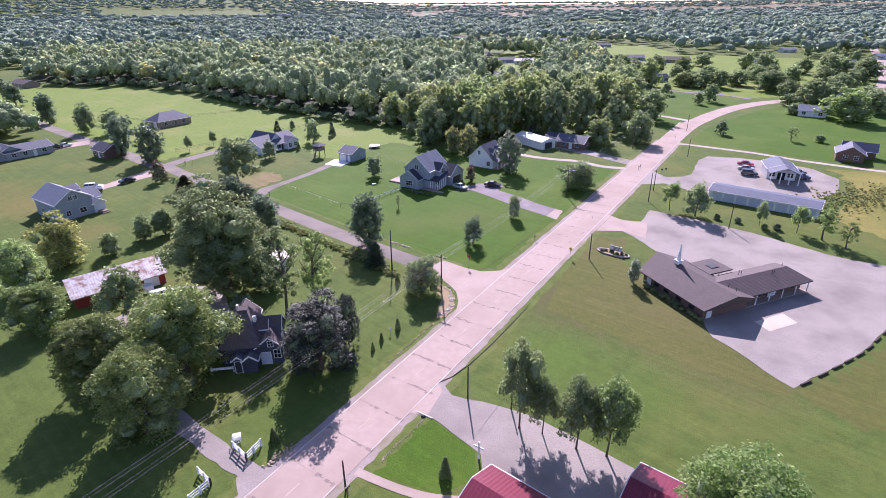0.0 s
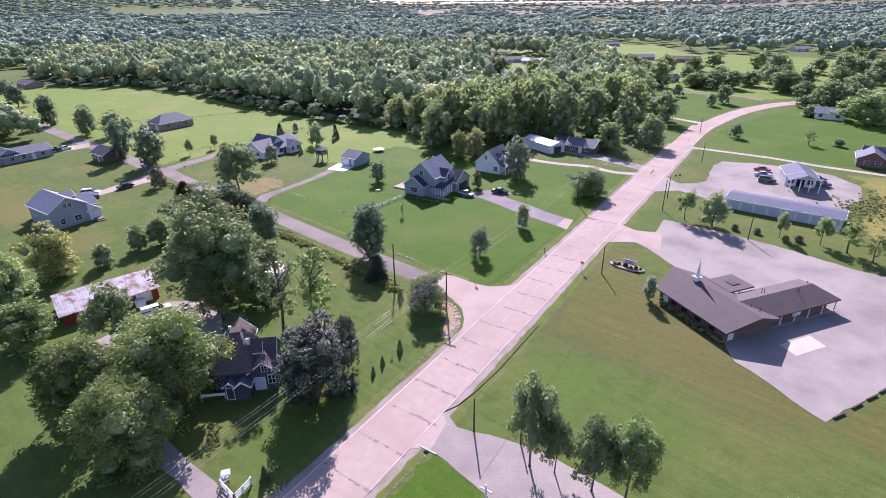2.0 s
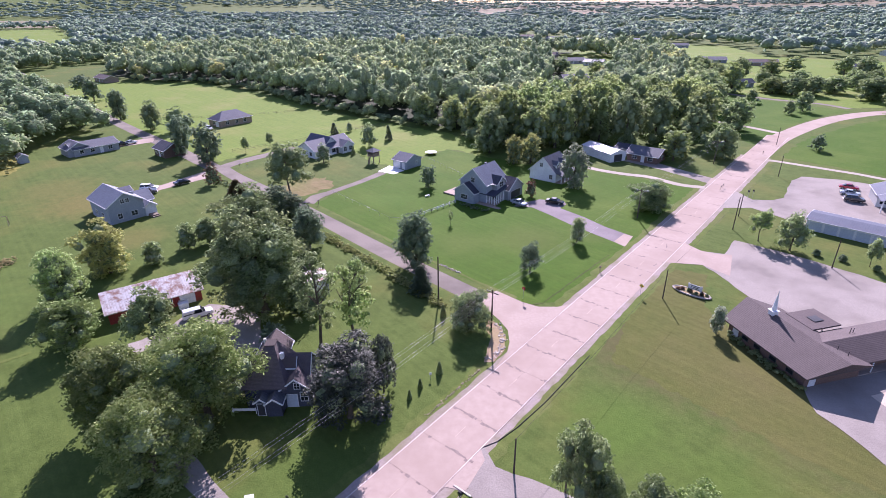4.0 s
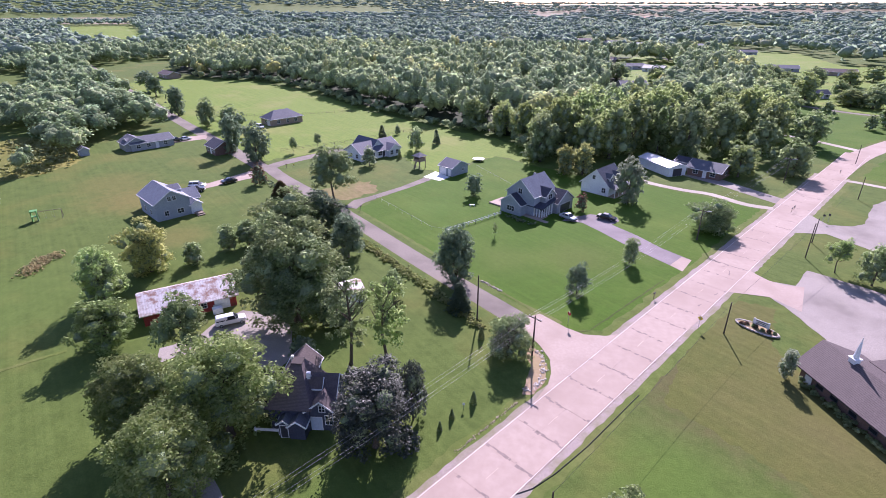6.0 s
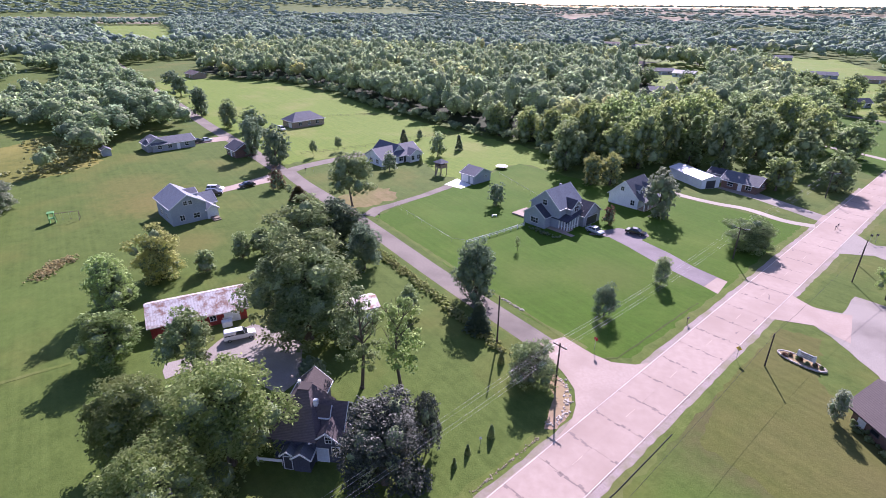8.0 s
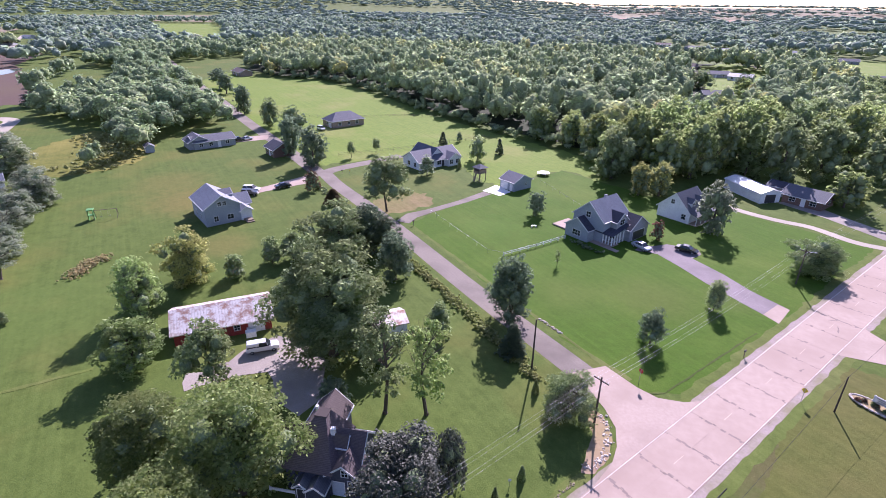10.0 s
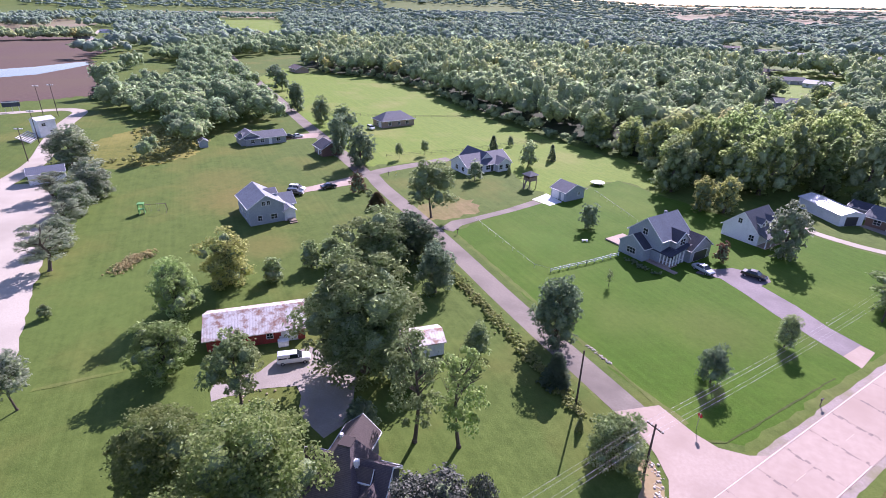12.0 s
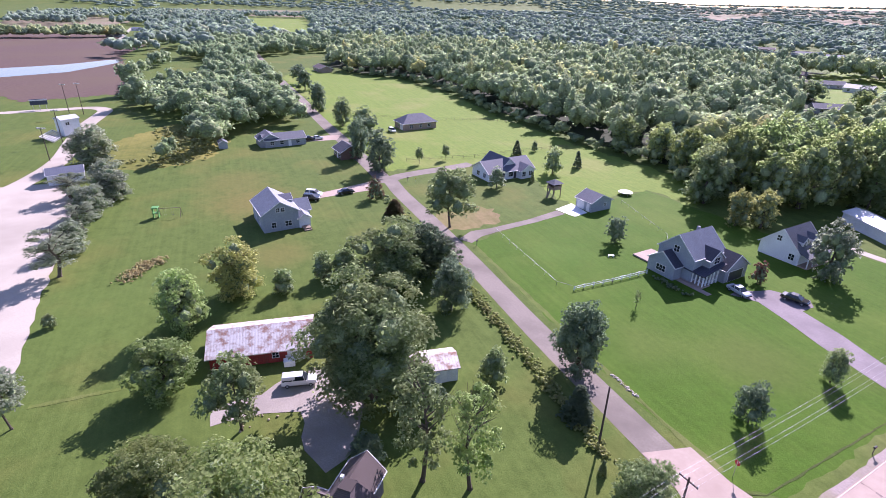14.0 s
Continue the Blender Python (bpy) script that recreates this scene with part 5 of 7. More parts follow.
def hip_block(house, x0, x1, y0, y1, h, rise, wall, roof, over=0.5):
    """A block under a hipped roof whose ridge runs along y."""
    part("wall", boxes((x0, x1, y0, y1, 0, h)), wall, house)
    bm = bmesh.new()
    xm, half = (x0 + x1) / 2, (x1 - x0) / 2
    e = [bm.verts.new(p) for p in ((x0 - over, y0 - over, h), (x1 + over, y0 - over, h), (x1 + over, y1 + over, h), (x0 - over, y1 + over, h))]
    r = [bm.verts.new(p) for p in ((xm, y0 + half * 0.9, h + rise), (xm, y1 - half * 0.9, h + rise))]
    for f in ((e[0], e[1], r[0]), (e[1], e[2], r[1], r[0]), (e[2], e[3], r[1]), (e[3], e[0], r[0], r[1]), e[::-1]):
        bm.faces.new(f)
    part("roof", bm, roof, house)
    part("roof_trim", boxes((x0 - over, x1 + over, y0 - over - 0.08, y0 - over, h - 0.12, h + 0.06), (x1 + over, x1 + over + 0.08, y0 - over, y1 + over, h - 0.12, h + 0.06),
                            (x0 - over, x1 + over, y1 + over, y1 + over + 0.08, h - 0.12, h + 0.06), (x0 - over - 0.08, x0 - over, y0 - over, y1 + over, h - 0.12, h + 0.06)), TRIM, house, "white gutters")


FACING = {"-y": 0, "+x": 90, "+y": 180, "-x": 270}


def opening(house, name, x, y, z, w, h, face, frame_mat=TRIM, fill=GLASS, bars=1, proud=0.05):
    """A window or door set on a wall: its frame, and the pane or leaf inside it. x, y is its middle, z its foot."""
    m = pose(x, y, z, 0, 0, FACING[face])
    f = 0.09
    spec = [(-w / 2 - f, w / 2 + f, -proud, 0.06, -f, 0), (-w / 2 - f, w / 2 + f, -proud, 0.06, h, h + f), (-w / 2 - f, -w / 2, -proud, 0.06, 0, h), (w / 2, w / 2 + f, -proud, 0.06, 0, h)]
    for i in range(bars):
        c = -w / 2 + w * (i + 1) / (bars + 1)
        spec.append((c - 0.03, c + 0.03, -proud, 0.04, 0, h))
    if name == "window":
        spec.append((-w / 2, w / 2, -proud, 0.04, h / 2 - 0.03, h / 2 + 0.03))
    fr = part(name, boxes(*spec), frame_mat, house)
    fr.matrix_basis = m
    part("pane" if name == "window" else "door_leaf", boxes((-w / 2, w / 2, -0.02, 0.03, 0, h)), fill, fr)
    return fr


def house_at(name, x, y, yaw, label, category="house"):
    return thing(name, pose(x, y, 0, 0, 0, yaw), label, category)


def solid(house, name, m, *spec, bevel=0.0, label=""):
    bm = boxes(*spec)
    if bevel:
        softened(bm, bevel)
    return part(name, bm, m, house, label)


YAW = math.degrees(math.atan2(-0.545, 0.839))


def gabled_house():
    h = house_at("gabled_house", -1.0, 161.8, YAW, "two-storey grey house with steep shade-darkened gables and white porch")
    # wing roofs take dark shingle: the shade on their slopes is in the colour
    block(h, -9.4, -2.9, -6.5, -1.0, 2.9, 2.3, "y", SIDING_BLUE, SHINGLE_DARK, 0.25)
    block(h, -9.2, -0.6, -4.2, 5.2, 5.2, 3.7, "y", SIDING_BLUE, SHINGLE_LIGHT, 0.3)
    block(h, -1.6, 2.7, 1.7, 8.8, 2.9, 2.6, "x", SIDING_GREY, SHINGLE_DARK, 0.3)
    # porch
    bm = bmesh.new()
    slab(bm, [(-3.0, -4.4, 2.7), (2.3, -4.4, 2.7), (2.3, 2.2, 4.1), (-3.0, 2.2, 4.1)], 0.16)
    part("porch_roof", bm, SHINGLE_DARK, h)
    solid(h, "wall", SIDING_GREY, (-2.9, 1.6, -1.6, 2.0, 0, 3.3))
    solid(h, "porch_floor", CONCRETE, (-3.0, 2.2, -4.2, -1.6, 0, 0.3))
    for x in (-2.8, -2.0, -1.2, -0.4, 0.4, 1.2, 2.0):
        solid(h, "column", WHITE, (x - 0.12, x + 0.12, -4.15, -3.91, 0.3, 2.72), bevel=0.03)
    for y in (-3.0, -2.0, -1.0, 0.2):
        solid(h, "column", WHITE, (1.88, 2.12, y - 0.12, y + 0.12, 0.3, 2.9), bevel=0.03)
    # dormer over the porch
    block(h, -2.6, 1.0, -1.4, 2.6, 5.0, 1.7, "x", SIDING_GREY, SHINGLE_DARK, 0.25, z0=3.0)
    opening(h, "window", 1.0, 0.6, 4.0, 1.6, 1.3, "+x")
    opening(h, "window", -6.1, -6.5, 0.9, 2.2, 1.3, "-y", bars=2)
    opening(h, "window", -5.0, -4.2, 5.2, 1.2, 1.3, "-y")
    opening(h, "window", -1.9, -1.6, 0.9, 1.2, 1.4, "-y")
    opening(h, "window", 0.4, -1.6, 0.9, 1.2, 1.4, "-y")
    opening(h, "door", -0.75, -1.6, 0.3, 0.95, 2.1, "-y", fill=DARK, bars=0)
    # open garage: a dark panel stands for the shade inside
    opening(h, "door", 2.7, 5.2, 0.02, 4.6, 2.2, "+x", fill=DARK, bars=0)
    solid(h, "porch_rail", WHITE, (-2.8, 2.0, -4.08, -3.98, 1.02, 1.1), (1.95, 2.05, -3.9, 0.2, 1.02, 1.1), label="white porch railing")
    solid(h, "chimney", SIDING_GREY, (-6.9, -6.3, 3.6, 4.2, 5, 8.6), bevel=0.05)
    solid(h, "deck", CONCRETE, (-15.2, -9.5, -4.4, 1.6, 0, 0.35), bevel=0.05)
    solid(h, "front_walk", CONCRETE, (-3, 4.5, -5.6, -4.3, 0.0, 0.06))


def white_house():
    h = house_at("white_house", 12, 181, YAW, "white steep-gabled house with dormers and grey roof")
    block(h, -4.0, 4.8, 0.0, 9.2, 2.9, 4.1, "y", SIDING_WHITE, SHINGLE_GREY, 0.35)
    for y in (2.6, 6.4):
        block(h, 1.4, 3.9, y - 0.95, y + 0.95, 4.9, 0.9, "x", SIDING_WHITE, SHINGLE_GREY, 0.2, z0=3.4)
        opening(h, "window", 3.9, y, 3.8, 0.8, 1.0, "+x")
    bm = bmesh.new()
    slab(bm, [(6.9, -0.2, 2.5), (6.9, 9.4, 2.5), (4.4, 9.4, 3.3), (4.4, -0.2, 3.3)], 0.14)
    bmesh.ops.recalc_face_normals(bm, faces=bm.faces[:])
    part("porch_roof", bm, SHINGLE_GREY, h)
    for y in (0.1, 2.4, 4.6, 6.9, 9.1):
        solid(h, "column", WHITE, (6.55, 6.75, y - 0.1, y + 0.1, 0.2, 2.5))
    solid(h, "porch_floor", CONCRETE, (4.8, 6.9, 0, 9.2, 0, 0.2))
    opening(h, "window", -0.2, 0, 4.2, 0.9, 1.1, "-y")
    opening(h, "window", 3.2, 0, 0.9, 1.1, 1.3, "-y")
    opening(h, "window", 4.8, 7.5, 0.8, 1.2, 1.4, "+x")
    opening(h, "door", 4.8, 4.6, 0.2, 0.95, 2.1, "+x", fill=DARK, bars=0)


def ridged(house, x0, x1, y0, y1, z, a, b, m, thick=0.2):
    """A low roof over the rectangle of its eaves; a and b are the ends of its ridge, which may jut out or hip in."""
    bm = bmesh.new()
    e = [bm.verts.new(p) for p in ((x0, y0, z), (x1, y0, z), (x1, y1, z), (x0, y1, z))]
    f = [bm.verts.new((v.co.x, v.co.y, z - thick)) for v in e]
    r = [bm.verts.new(a), bm.verts.new(b)]
    if abs(a[0] - b[0]) < abs(a[1] - b[1]):
        tops = ((e[0], e[1], r[0]), (e[1], e[2], r[1], r[0]), (e[2], e[3], r[1]), (e[3], e[0], r[0], r[1]))
    else:
        tops = ((e[0], e[1], r[1], r[0]), (e[1], e[2], r[1]), (e[2], e[3], r[0], r[1]), (e[3], e[0], r[0]))
    for t in tops:
        bm.faces.new(t)
    for i in range(4):
        j = (i + 1) % 4
        bm.faces.new((e[j], e[i], f[i], f[j]))
    bm.faces.new(f[::-1])
    bmesh.ops.recalc_face_normals(bm, faces=bm.faces[:])
    return part("roof", bm, m, house)


def church():
    h = house_at("church", 43.1, 88.4, 21.0, "low brown-roofed brick church with white spire", "church")
    # local x runs along the wing, local y along the nave, whose ridge juts out at both gables
    ridged(h, -0.9, 10.6, -0.9, 15.2, 2.3, (4.9, -1.9, 4.4), (4.9, 17.0, 4.4), SHINGLE_BROWN)
    ridged(h, 8.4, 25.5, -0.15, 7.9, 2.32, (6.0, 3.85, 3.9), (23.2, 3.85, 3.9), SHINGLE_BROWN)
    solid(h, "wall", BRICK_DARK, (0.0, 9.7, 0.0, 14.4, 0, 2.12))
    solid(h, "wall", BRICK_DARK, (9.7, 24.6, 1.3, 7.0, 0, 2.14))
    part("flat_roof", softened(boxes((9.3, 14.9, 8.0, 13.1, 2.6, 2.85)), 0.04), SHINGLE_BROWN, h, "flat brown canopy roof")
    for x, y in ((14.6, 12.8), (14.6, 10.4), (10.6, 12.8)):
        solid(h, "post", WHITE, (x - 0.1, x + 0.1, y - 0.1, y + 0.1, 0, 2.6))
    for x in (12.2, 15.4, 18.6, 21.8, 24.9):
        solid(h, "post", WHITE, (x - 0.07, x + 0.07, 0.1, 0.24, 0, 2.14), label="slim white porch post")
    solid(h, "porch_floor", CONCRETE, (9.8, 25.0, 0.0, 1.3, 0, 0.12))
    solid(h, "skylight", DARK, (11.4, 13.2, 9.6, 11.2, 2.85, 2.97), bevel=0.04)
    sp = part("spire", rod(boxes((-0.5, 0.5, -0.5, 0.5, 0, 0.8), (-0.62, 0.62, -0.62, 0.62, 0.8, 0.92)), (0, 0, 0.9), (0, 0, 4.3), 0.42, 0.02, 8), WHITE, h, "tapered white steeple")
    sp.matrix_basis = pose(4.9, 11.6, 4.1)
    for y in (2.5, 5.5, 8.5, 10.9):
        opening(h, "window", 0.0, y, 0.8, 1.1, 1.1, "-x", frame_mat=DARK, bars=0)
    opening(h, "door", 0.0, 12.9, 0.05, 1.0, 1.95, "-x", fill=WHITE, bars=0)
    for x in (12.0, 15.0, 20.2, 22.8):
        opening(h, "window", x, 1.3, 0.8, 1.4, 1.1, "-y", frame_mat=DARK)
    opening(h, "door", 17.4, 1.3, 0.05, 1.7, 1.95, "-y", fill=WHITE)
    opening(h, "door", 1.4, 0.0, 0.05, 1.0, 1.95, "-y", fill=WHITE, bars=0)
    for x, y, zt in ((13.0, 5.2, 4.3), (13.6, 5.2, 4.2), (18.5, 3.0, 4.3), (19.0, 3.0, 4.2), (23.0, 4.6, 4.1), (7.3, 2.2, 4.3), (7.6, 0.8, 4.1)):
        part("vent_pipe", rod(bmesh.new(), (x, y, 2.9), (x, y, zt), 0.05, 0.05, 6), DARK, h)


def simple_house(name, x, y, yaw, label, blocks, windows=(), doors=(), category="house"):
    h = house_at(name, x, y, yaw, label, category)
    for b in blocks:
        block(h, *b)
    for w in windows:
        opening(h, "window", *w)
    for d in doors:
        opening(h, "door", *d[:6], fill=d[6], bars=0)
    return h


gabled_house()
white_house()
church()
h = simple_house("blue_house", -94.6, 134.9, YAW, "pale blue gabled house with pale grey roof",
                 [(-11.5, 0, 0, 8.4, 4.6, 2.6, "x", SIDING_BLUE, SHINGLE_LIGHT, 0.4), (-9.5, -4.0, 8.0, 12.2, 2.9, 2.0, "y", SIDING_BLUE, SHINGLE_LIGHT, 0.4)],
                 [(0, 2.4, 1.0, 1.0, 1.3, "+x"), (0, 5.8, 1.0, 1.5, 1.2, "+x"), (0, 3.6, 4.7, 0.8, 1.0, "+x"), (0, 4.8, 4.7, 0.8, 1.0, "+x"), (-4, 0, 1.0, 1.2, 1.3, "-y"), (-8, 0, 1.0, 1.2, 1.3, "-y")],
                 [(-6.5, 12.2, 0.05, 2.6, 2.1, "+y", WHITE)])
block(h, -8.6, -5.0, 5.6, 8.3, 5.7, 0.9, "y", SIDING_BLUE, SHINGLE_SLATE, 0.2, z0=4.4)
block(h, -3.6, 0.4, 8.3, 11.0, 2.5, 0.9, "x", SIDING_WHITE, SHINGLE_LIGHT, 0.3)
block(h, -14.5, -11.4, 1.2, 7.0, 3.0, 1.4, "x", SIDING_BLUE, SHINGLE_LIGHT, 0.3)
solid(h, "front_steps", WOOD, (0.4, 2.4, 8.8, 10.6, 0, 0.5), (2.4, 3.0, 8.8, 10.6, 0, 0.25))
simple_house("brick_ranch_house", -64.3, 198.1, YAW, "L-shaped house with slate-grey roof and white porch",
             [(-9.5, 0, 0, 16.8, 2.7, 2.6, "y", SIDING_WHITE, SHINGLE_SLATE, 0.5), (-12.5, -2.0, 5.5, 12.0, 2.8, 3.0, "x", SIDING_WHITE, SHINGLE_SLATE, 0.4), (-4, 1.8, 10.8, 16.0, 2.6, 1.6, "x", SIDING_WHITE, SHINGLE_SLATE, 0.4)],
             [(0, 2.0, 0.8, 1.3, 1.4, "+x"), (0, 5.2, 0.8, 1.3, 1.4, "+x"), (0, 8.2, 0.8, 1.6, 1.4, "+x"), (1.8, 12.0, 0.8, 1.2, 1.4, "+x"), (1.8, 14.5, 0.8, 1.2, 1.4, "+x"), (-6, 0, 0.8, 1.4, 1.3, "-y"), (-2.5, 0, 0.8, 1.2, 1.3, "-y")],
             [(0, 9.8, 0.05, 1.0, 2.1, "+x", DARK)])
th = simple_house("tan_brick_house", -123.0, 244.4, YAW, "tan brick house with hipped slate-grey roof",
             [],
             [(0, 3.5, 0.9, 1.4, 1.3, "+x"), (0, 8.0, 0.9, 1.0, 1.2, "+x"), (0, 12.0, 0.9, 1.4, 1.3, "+x"), (-5, 0, 0.9, 1.6, 1.3, "-y")], [(-2.5, 0, 0.02, 2.4, 2.1, "-y", WHITE)])
hip_block(th, -9.4, 0, 0, 15.5, 2.8, 3.2, BRICK_TAN, SHINGLE_SLATE, 0.5)
simple_house("ranch_house", -151.0, 193.0, YAW, "low ranch house with patched grey roof",
             [(-9.0, 0, 0, 15.0, 2.6, 1.6, "y", SIDING_GREY, SHINGLE_GREY, 0.4), (-9.0, -1.0, -1.5, 6.0, 2.7, 2.0, "x", SIDING_GREY, SHINGLE_GREY, 0.4)],
             [(0, 2.5, 0.9, 1.3, 1.2, "+x"), (0, 6.0, 0.9, 1.3, 1.2, "+x"), (0, 12.0, 0.9, 1.3, 1.2, "+x")], [(0, 9.0, 0.05, 1.0, 2.1, "+x", WHITE)])
simple_house("detached_garage", -30.6, 187.9, YAW, "grey-green detached garage with gabled roof", [(-5.8, 0, 0, 7.2, 2.7, 1.7, "x", SIDING_BLUE, SHINGLE_SLATE, 0.35)],
             [(0, 5.0, 1.2, 0.8, 0.8, "+x")], [(-4.0, 0, 0.03, 2.5, 2.1, "-y", WHITE), (-1.2, 0, 0.03, 0.95, 2.05, "-y", WHITE)], "garage")
simple_house("garden_shed", -164.5, 185.5, YAW, "small grey garden shed", [(-1.8, 1.8, -1.4, 1.4, 2.2, 0.9, "x", SIDING_BLUE, SHINGLE_SLATE, 0.2)], (), [(0.4, -1.4, 0.03, 1.1, 1.8, "-y", WHITE)], "shed")
SHED_YAW = math.degrees(math.atan2(-0.85, 0.52))
simple_house("metal_shed", 28.2, 214.5, SHED_YAW, "long white metal shed with white sheet roof", [(0, 14.5, 0, 6.6, 2.9, 0.9, "x", METAL_WHITE, ROOF_WHITE, 0.25)],
             (), [(14.5, 3.3, 0.03, 3.4, 2.4, "+x", DARK)], "shed")
simple_house("low_house", 45.0, 204.5, YAW, "low dark brick house with light grey roof", [(-3.5, 6.5, 0, 8.5, 2.6, 1.7, "x", BRICK_DARK, SHINGLE_GREY, 0.6), (-9.5, -3.3, 4.5, 10.0, 2.6, 1.0, "x", SIDING_GREY, SHINGLE_DARK, 0.4)],
             [(-1, 0, 0.9, 1.5, 1.2, "-y"), (4.2, 0, 0.9, 1.5, 1.2, "-y"), (6.5, 5, 0.9, 1.5, 1.2, "+x")], [(1.8, 0, 0.05, 1.0, 2.1, "-y", WHITE)])
BARN_YAW = math.degrees(math.atan2(0.66, 0.75))
h = simple_house("barn", -62.0, 101.7, BARN_YAW, "red board barn under a rusty pale sheet roof", [(-7.4, 7.4, -4.6, 3.9, 2.3, 1.9, "x", SIDING_RED, ROOF_RUST, 0.5, 0.0, None)],
                 [(2.0, -4.6, 0.9, 0.9, 0.9, "-y")], [(5.0, -4.6, 0.03, 2.4, 2.0, "-y", WHITE)], "barn")
simple_house("outbuilding", -35.4, 108.6, BARN_YAW, "small white outbuilding with pale sheet roof", [(-3.4, 3.4, -2.3, 2.3, 2.4, 0.9, "x", SIDING_WHITE, ROOF_RUST, 0.3, 0.0, None)],
             [(-1.5, -2.3, 1.0, 0.8, 0.9, "-y")], [(1.2, -2.3, 0.03, 0.95, 2.0, "-y", WHITE)], "shed")


def old_house():
    h = house_at("old_house", -30.4, 82.0, 8.0, "two-storey old house with shade-darkened walls and steep brown hipped and gabled roofs")
    solid(h, "wall", SIDING_SHADED, (-2.5, 2.7, -5.4, 1.4, 0, 3.5))
    # steep hip that rises to a small flat deck
    bm = loft([[(-2.9, -5.8, 3.4), (3.1, -5.8, 3.4), (3.1, 1.8, 3.4), (-2.9, 1.8, 3.4)], [(-2.9, -5.8, 3.52), (3.1, -5.8, 3.52), (3.1, 1.8, 3.52), (-2.9, 1.8, 3.52)], [(-0.6, -0.9, 6.9), (0.7, -0.9, 6.9), (0.7, 0.4, 6.9), (-0.6, 0.4, 6.9)]])
    part("roof", bm, SHINGLE_OLD, h)
    solid(h, "roof_deck", SHINGLE_BROWN, (-0.7, 0.8, -1.0, 0.5, 6.9, 7.0), bevel=0.03, label="small flat deck on the peak")
    block(h, 0.4, 5.4, -3.4, 1.2, 3.5, 2.2, "x", SIDING_SHADED, SHINGLE_OLD, 0.3)
    block(h, -4.4, -0.4, -2.9, 0.8, 3.4, 1.9, "x", SIDING_SHADED, SHINGLE_OLD, 0.3)
    block(h, -2.9, 1.1, 0.6, 5.4, 3.3, 1.9, "y", SIDING_SHADED, SHINGLE_BROWN, 0.3)
    block(h, 2.3, 5.9, -5.2, -2.4, 3.1, 1.5, "y", SIDING_SHADED, SHINGLE_OLD, 0.3)
    block(h, 2.0, 3.6, -2.6, -1.0, 4.6, 0.9, "x", SIDING_SHADED, SHINGLE_BROWN, 0.2, z0=3.6)
    # front porch under two small gables
    block(h, 0.6, 2.5, -7.0, -5.4, 2.2, 0.7, "y", SIDING_SHADED, SHINGLE_GREY, 0.25)
    block(h, -0.9, 0.5, -6.8, -5.4, 2.2, 0.55, "y", SIDING_SHADED, SHINGLE_GREY, 0.2)
    solid(h, "porch_rail", WHITE, (-4.2, -1.0, -6.4, -6.3, 0.5, 0.9), (-4.25, -4.1, -6.45, -6.25, 0, 1.0), (-1.15, -1.0, -6.45, -6.25, 0, 1.0))
    opening(h, "door", 3.4, -5.2, 0.05, 1.5, 2.0, "-y", fill=BLUE_DOOR, bars=0)
    opening(h, "window", 5.9, -4.4, 0.7, 1.2, 1.5, "+x")
    opening(h, "window", 5.1, -5.2, 1.0, 0.9, 1.4, "-y")
    opening(h, "window", 4.3, -5.2, 3.0, 0.7, 0.9, "-y")
    opening(h, "window", 5.4, -1.2, 3.2, 0.8, 1.1, "+x")
    opening(h, "door", -0.2, -6.8, 0.05, 0.9, 1.9, "-y", fill=DARK, bars=0)
    solid(h, "chimney", WHITE, (1.6, 2.1, -2.0, -1.5, 4.6, 6.3), label="short white chimney")
    solid(h, "chimney", WHITE, (-1.0, -0.65, 0.1, 0.45, 5.6, 7.3), label="short white chimney")


old_house()


def storage_units():
    yaw = math.degrees(math.atan2(-0.615, 0.79))
    h = house_at("storage_building", 71.6, 148.4, yaw, "long white storage building with blue doors", "storage building")
    block(h, 0, 25.0, 0, 7.6, 2.5, 0.6, "x", METAL_WHITE, ROOF_BLUE, 0.3)
    for i in range(8):
        opening(h, "door", 1.9 + i * 3.03, 0, 0.03, 2.5, 2.1, "-y", fill=BLUE_DOOR, bars=0)


storage_units()


def pavilion():
    yaw = math.degrees(math.atan2(-0.35, 0.94))
    h = house_at("office_building", 95.2, 161.2, yaw, "small pale office with open gabled canopy", "office")
    block(h, 0, 7.5, 5.0, 14.0, 3.2, 1.5, "y", METAL_WHITE, ROOF_BLUE, 0.4)
    bm = bmesh.new()
    for s in (-1, 1):
        slab(bm, [(3.75 + s * 4.15, -0.5, 3.2), (3.75 + s * 4.15, 4.6, 3.2), (3.75, 4.6, 4.86), (3.75, -0.5, 4.86)], 0.16)
    bmesh.ops.recalc_face_normals(bm, faces=bm.faces[:])
    part("canopy", bm, ROOF_BLUE, h)
    for x in (0.2, 2.6, 4.9, 7.3):
        solid(h, "post", WHITE, (x - 0.12, x + 0.12, -0.2, 0.04, 0, 3.3))
    opening(h, "door", 3.75, 5.0, 0.03, 2.0, 2.2, "-y", fill=GLASS)
    opening(h, "window", 1.4, 5.0, 0.9, 1.4, 1.2, "-y")
    opening(h, "window", 6.1, 5.0, 0.9, 1.4, 1.2, "-y")


pavilion()
grey = simple_house("grey_house", 137.0, 181.0, YAW, "grey-roofed brick house near the lane", [(-9, 0, 0, 10.5, 2.9, 2.4, "y", BRICK_DARK, SHINGLE_SLATE, 0.5), (-7, 4.0, 8.0, 14.0, 2.9, 2.2, "x", BRICK_DARK, SHINGLE_SLATE, 0.5)],
             [(-6, 0, 0.9, 1.4, 1.3, "-y"), (-2.5, 0, 0.9, 1.4, 1.3, "-y"), (0, 4, 0.9, 1.4, 1.3, "+x")], [(0, 6.5, 0.05, 1.0, 2.1, "+x", WHITE)])
grey.scale = (0.85, 0.85, 0.95)
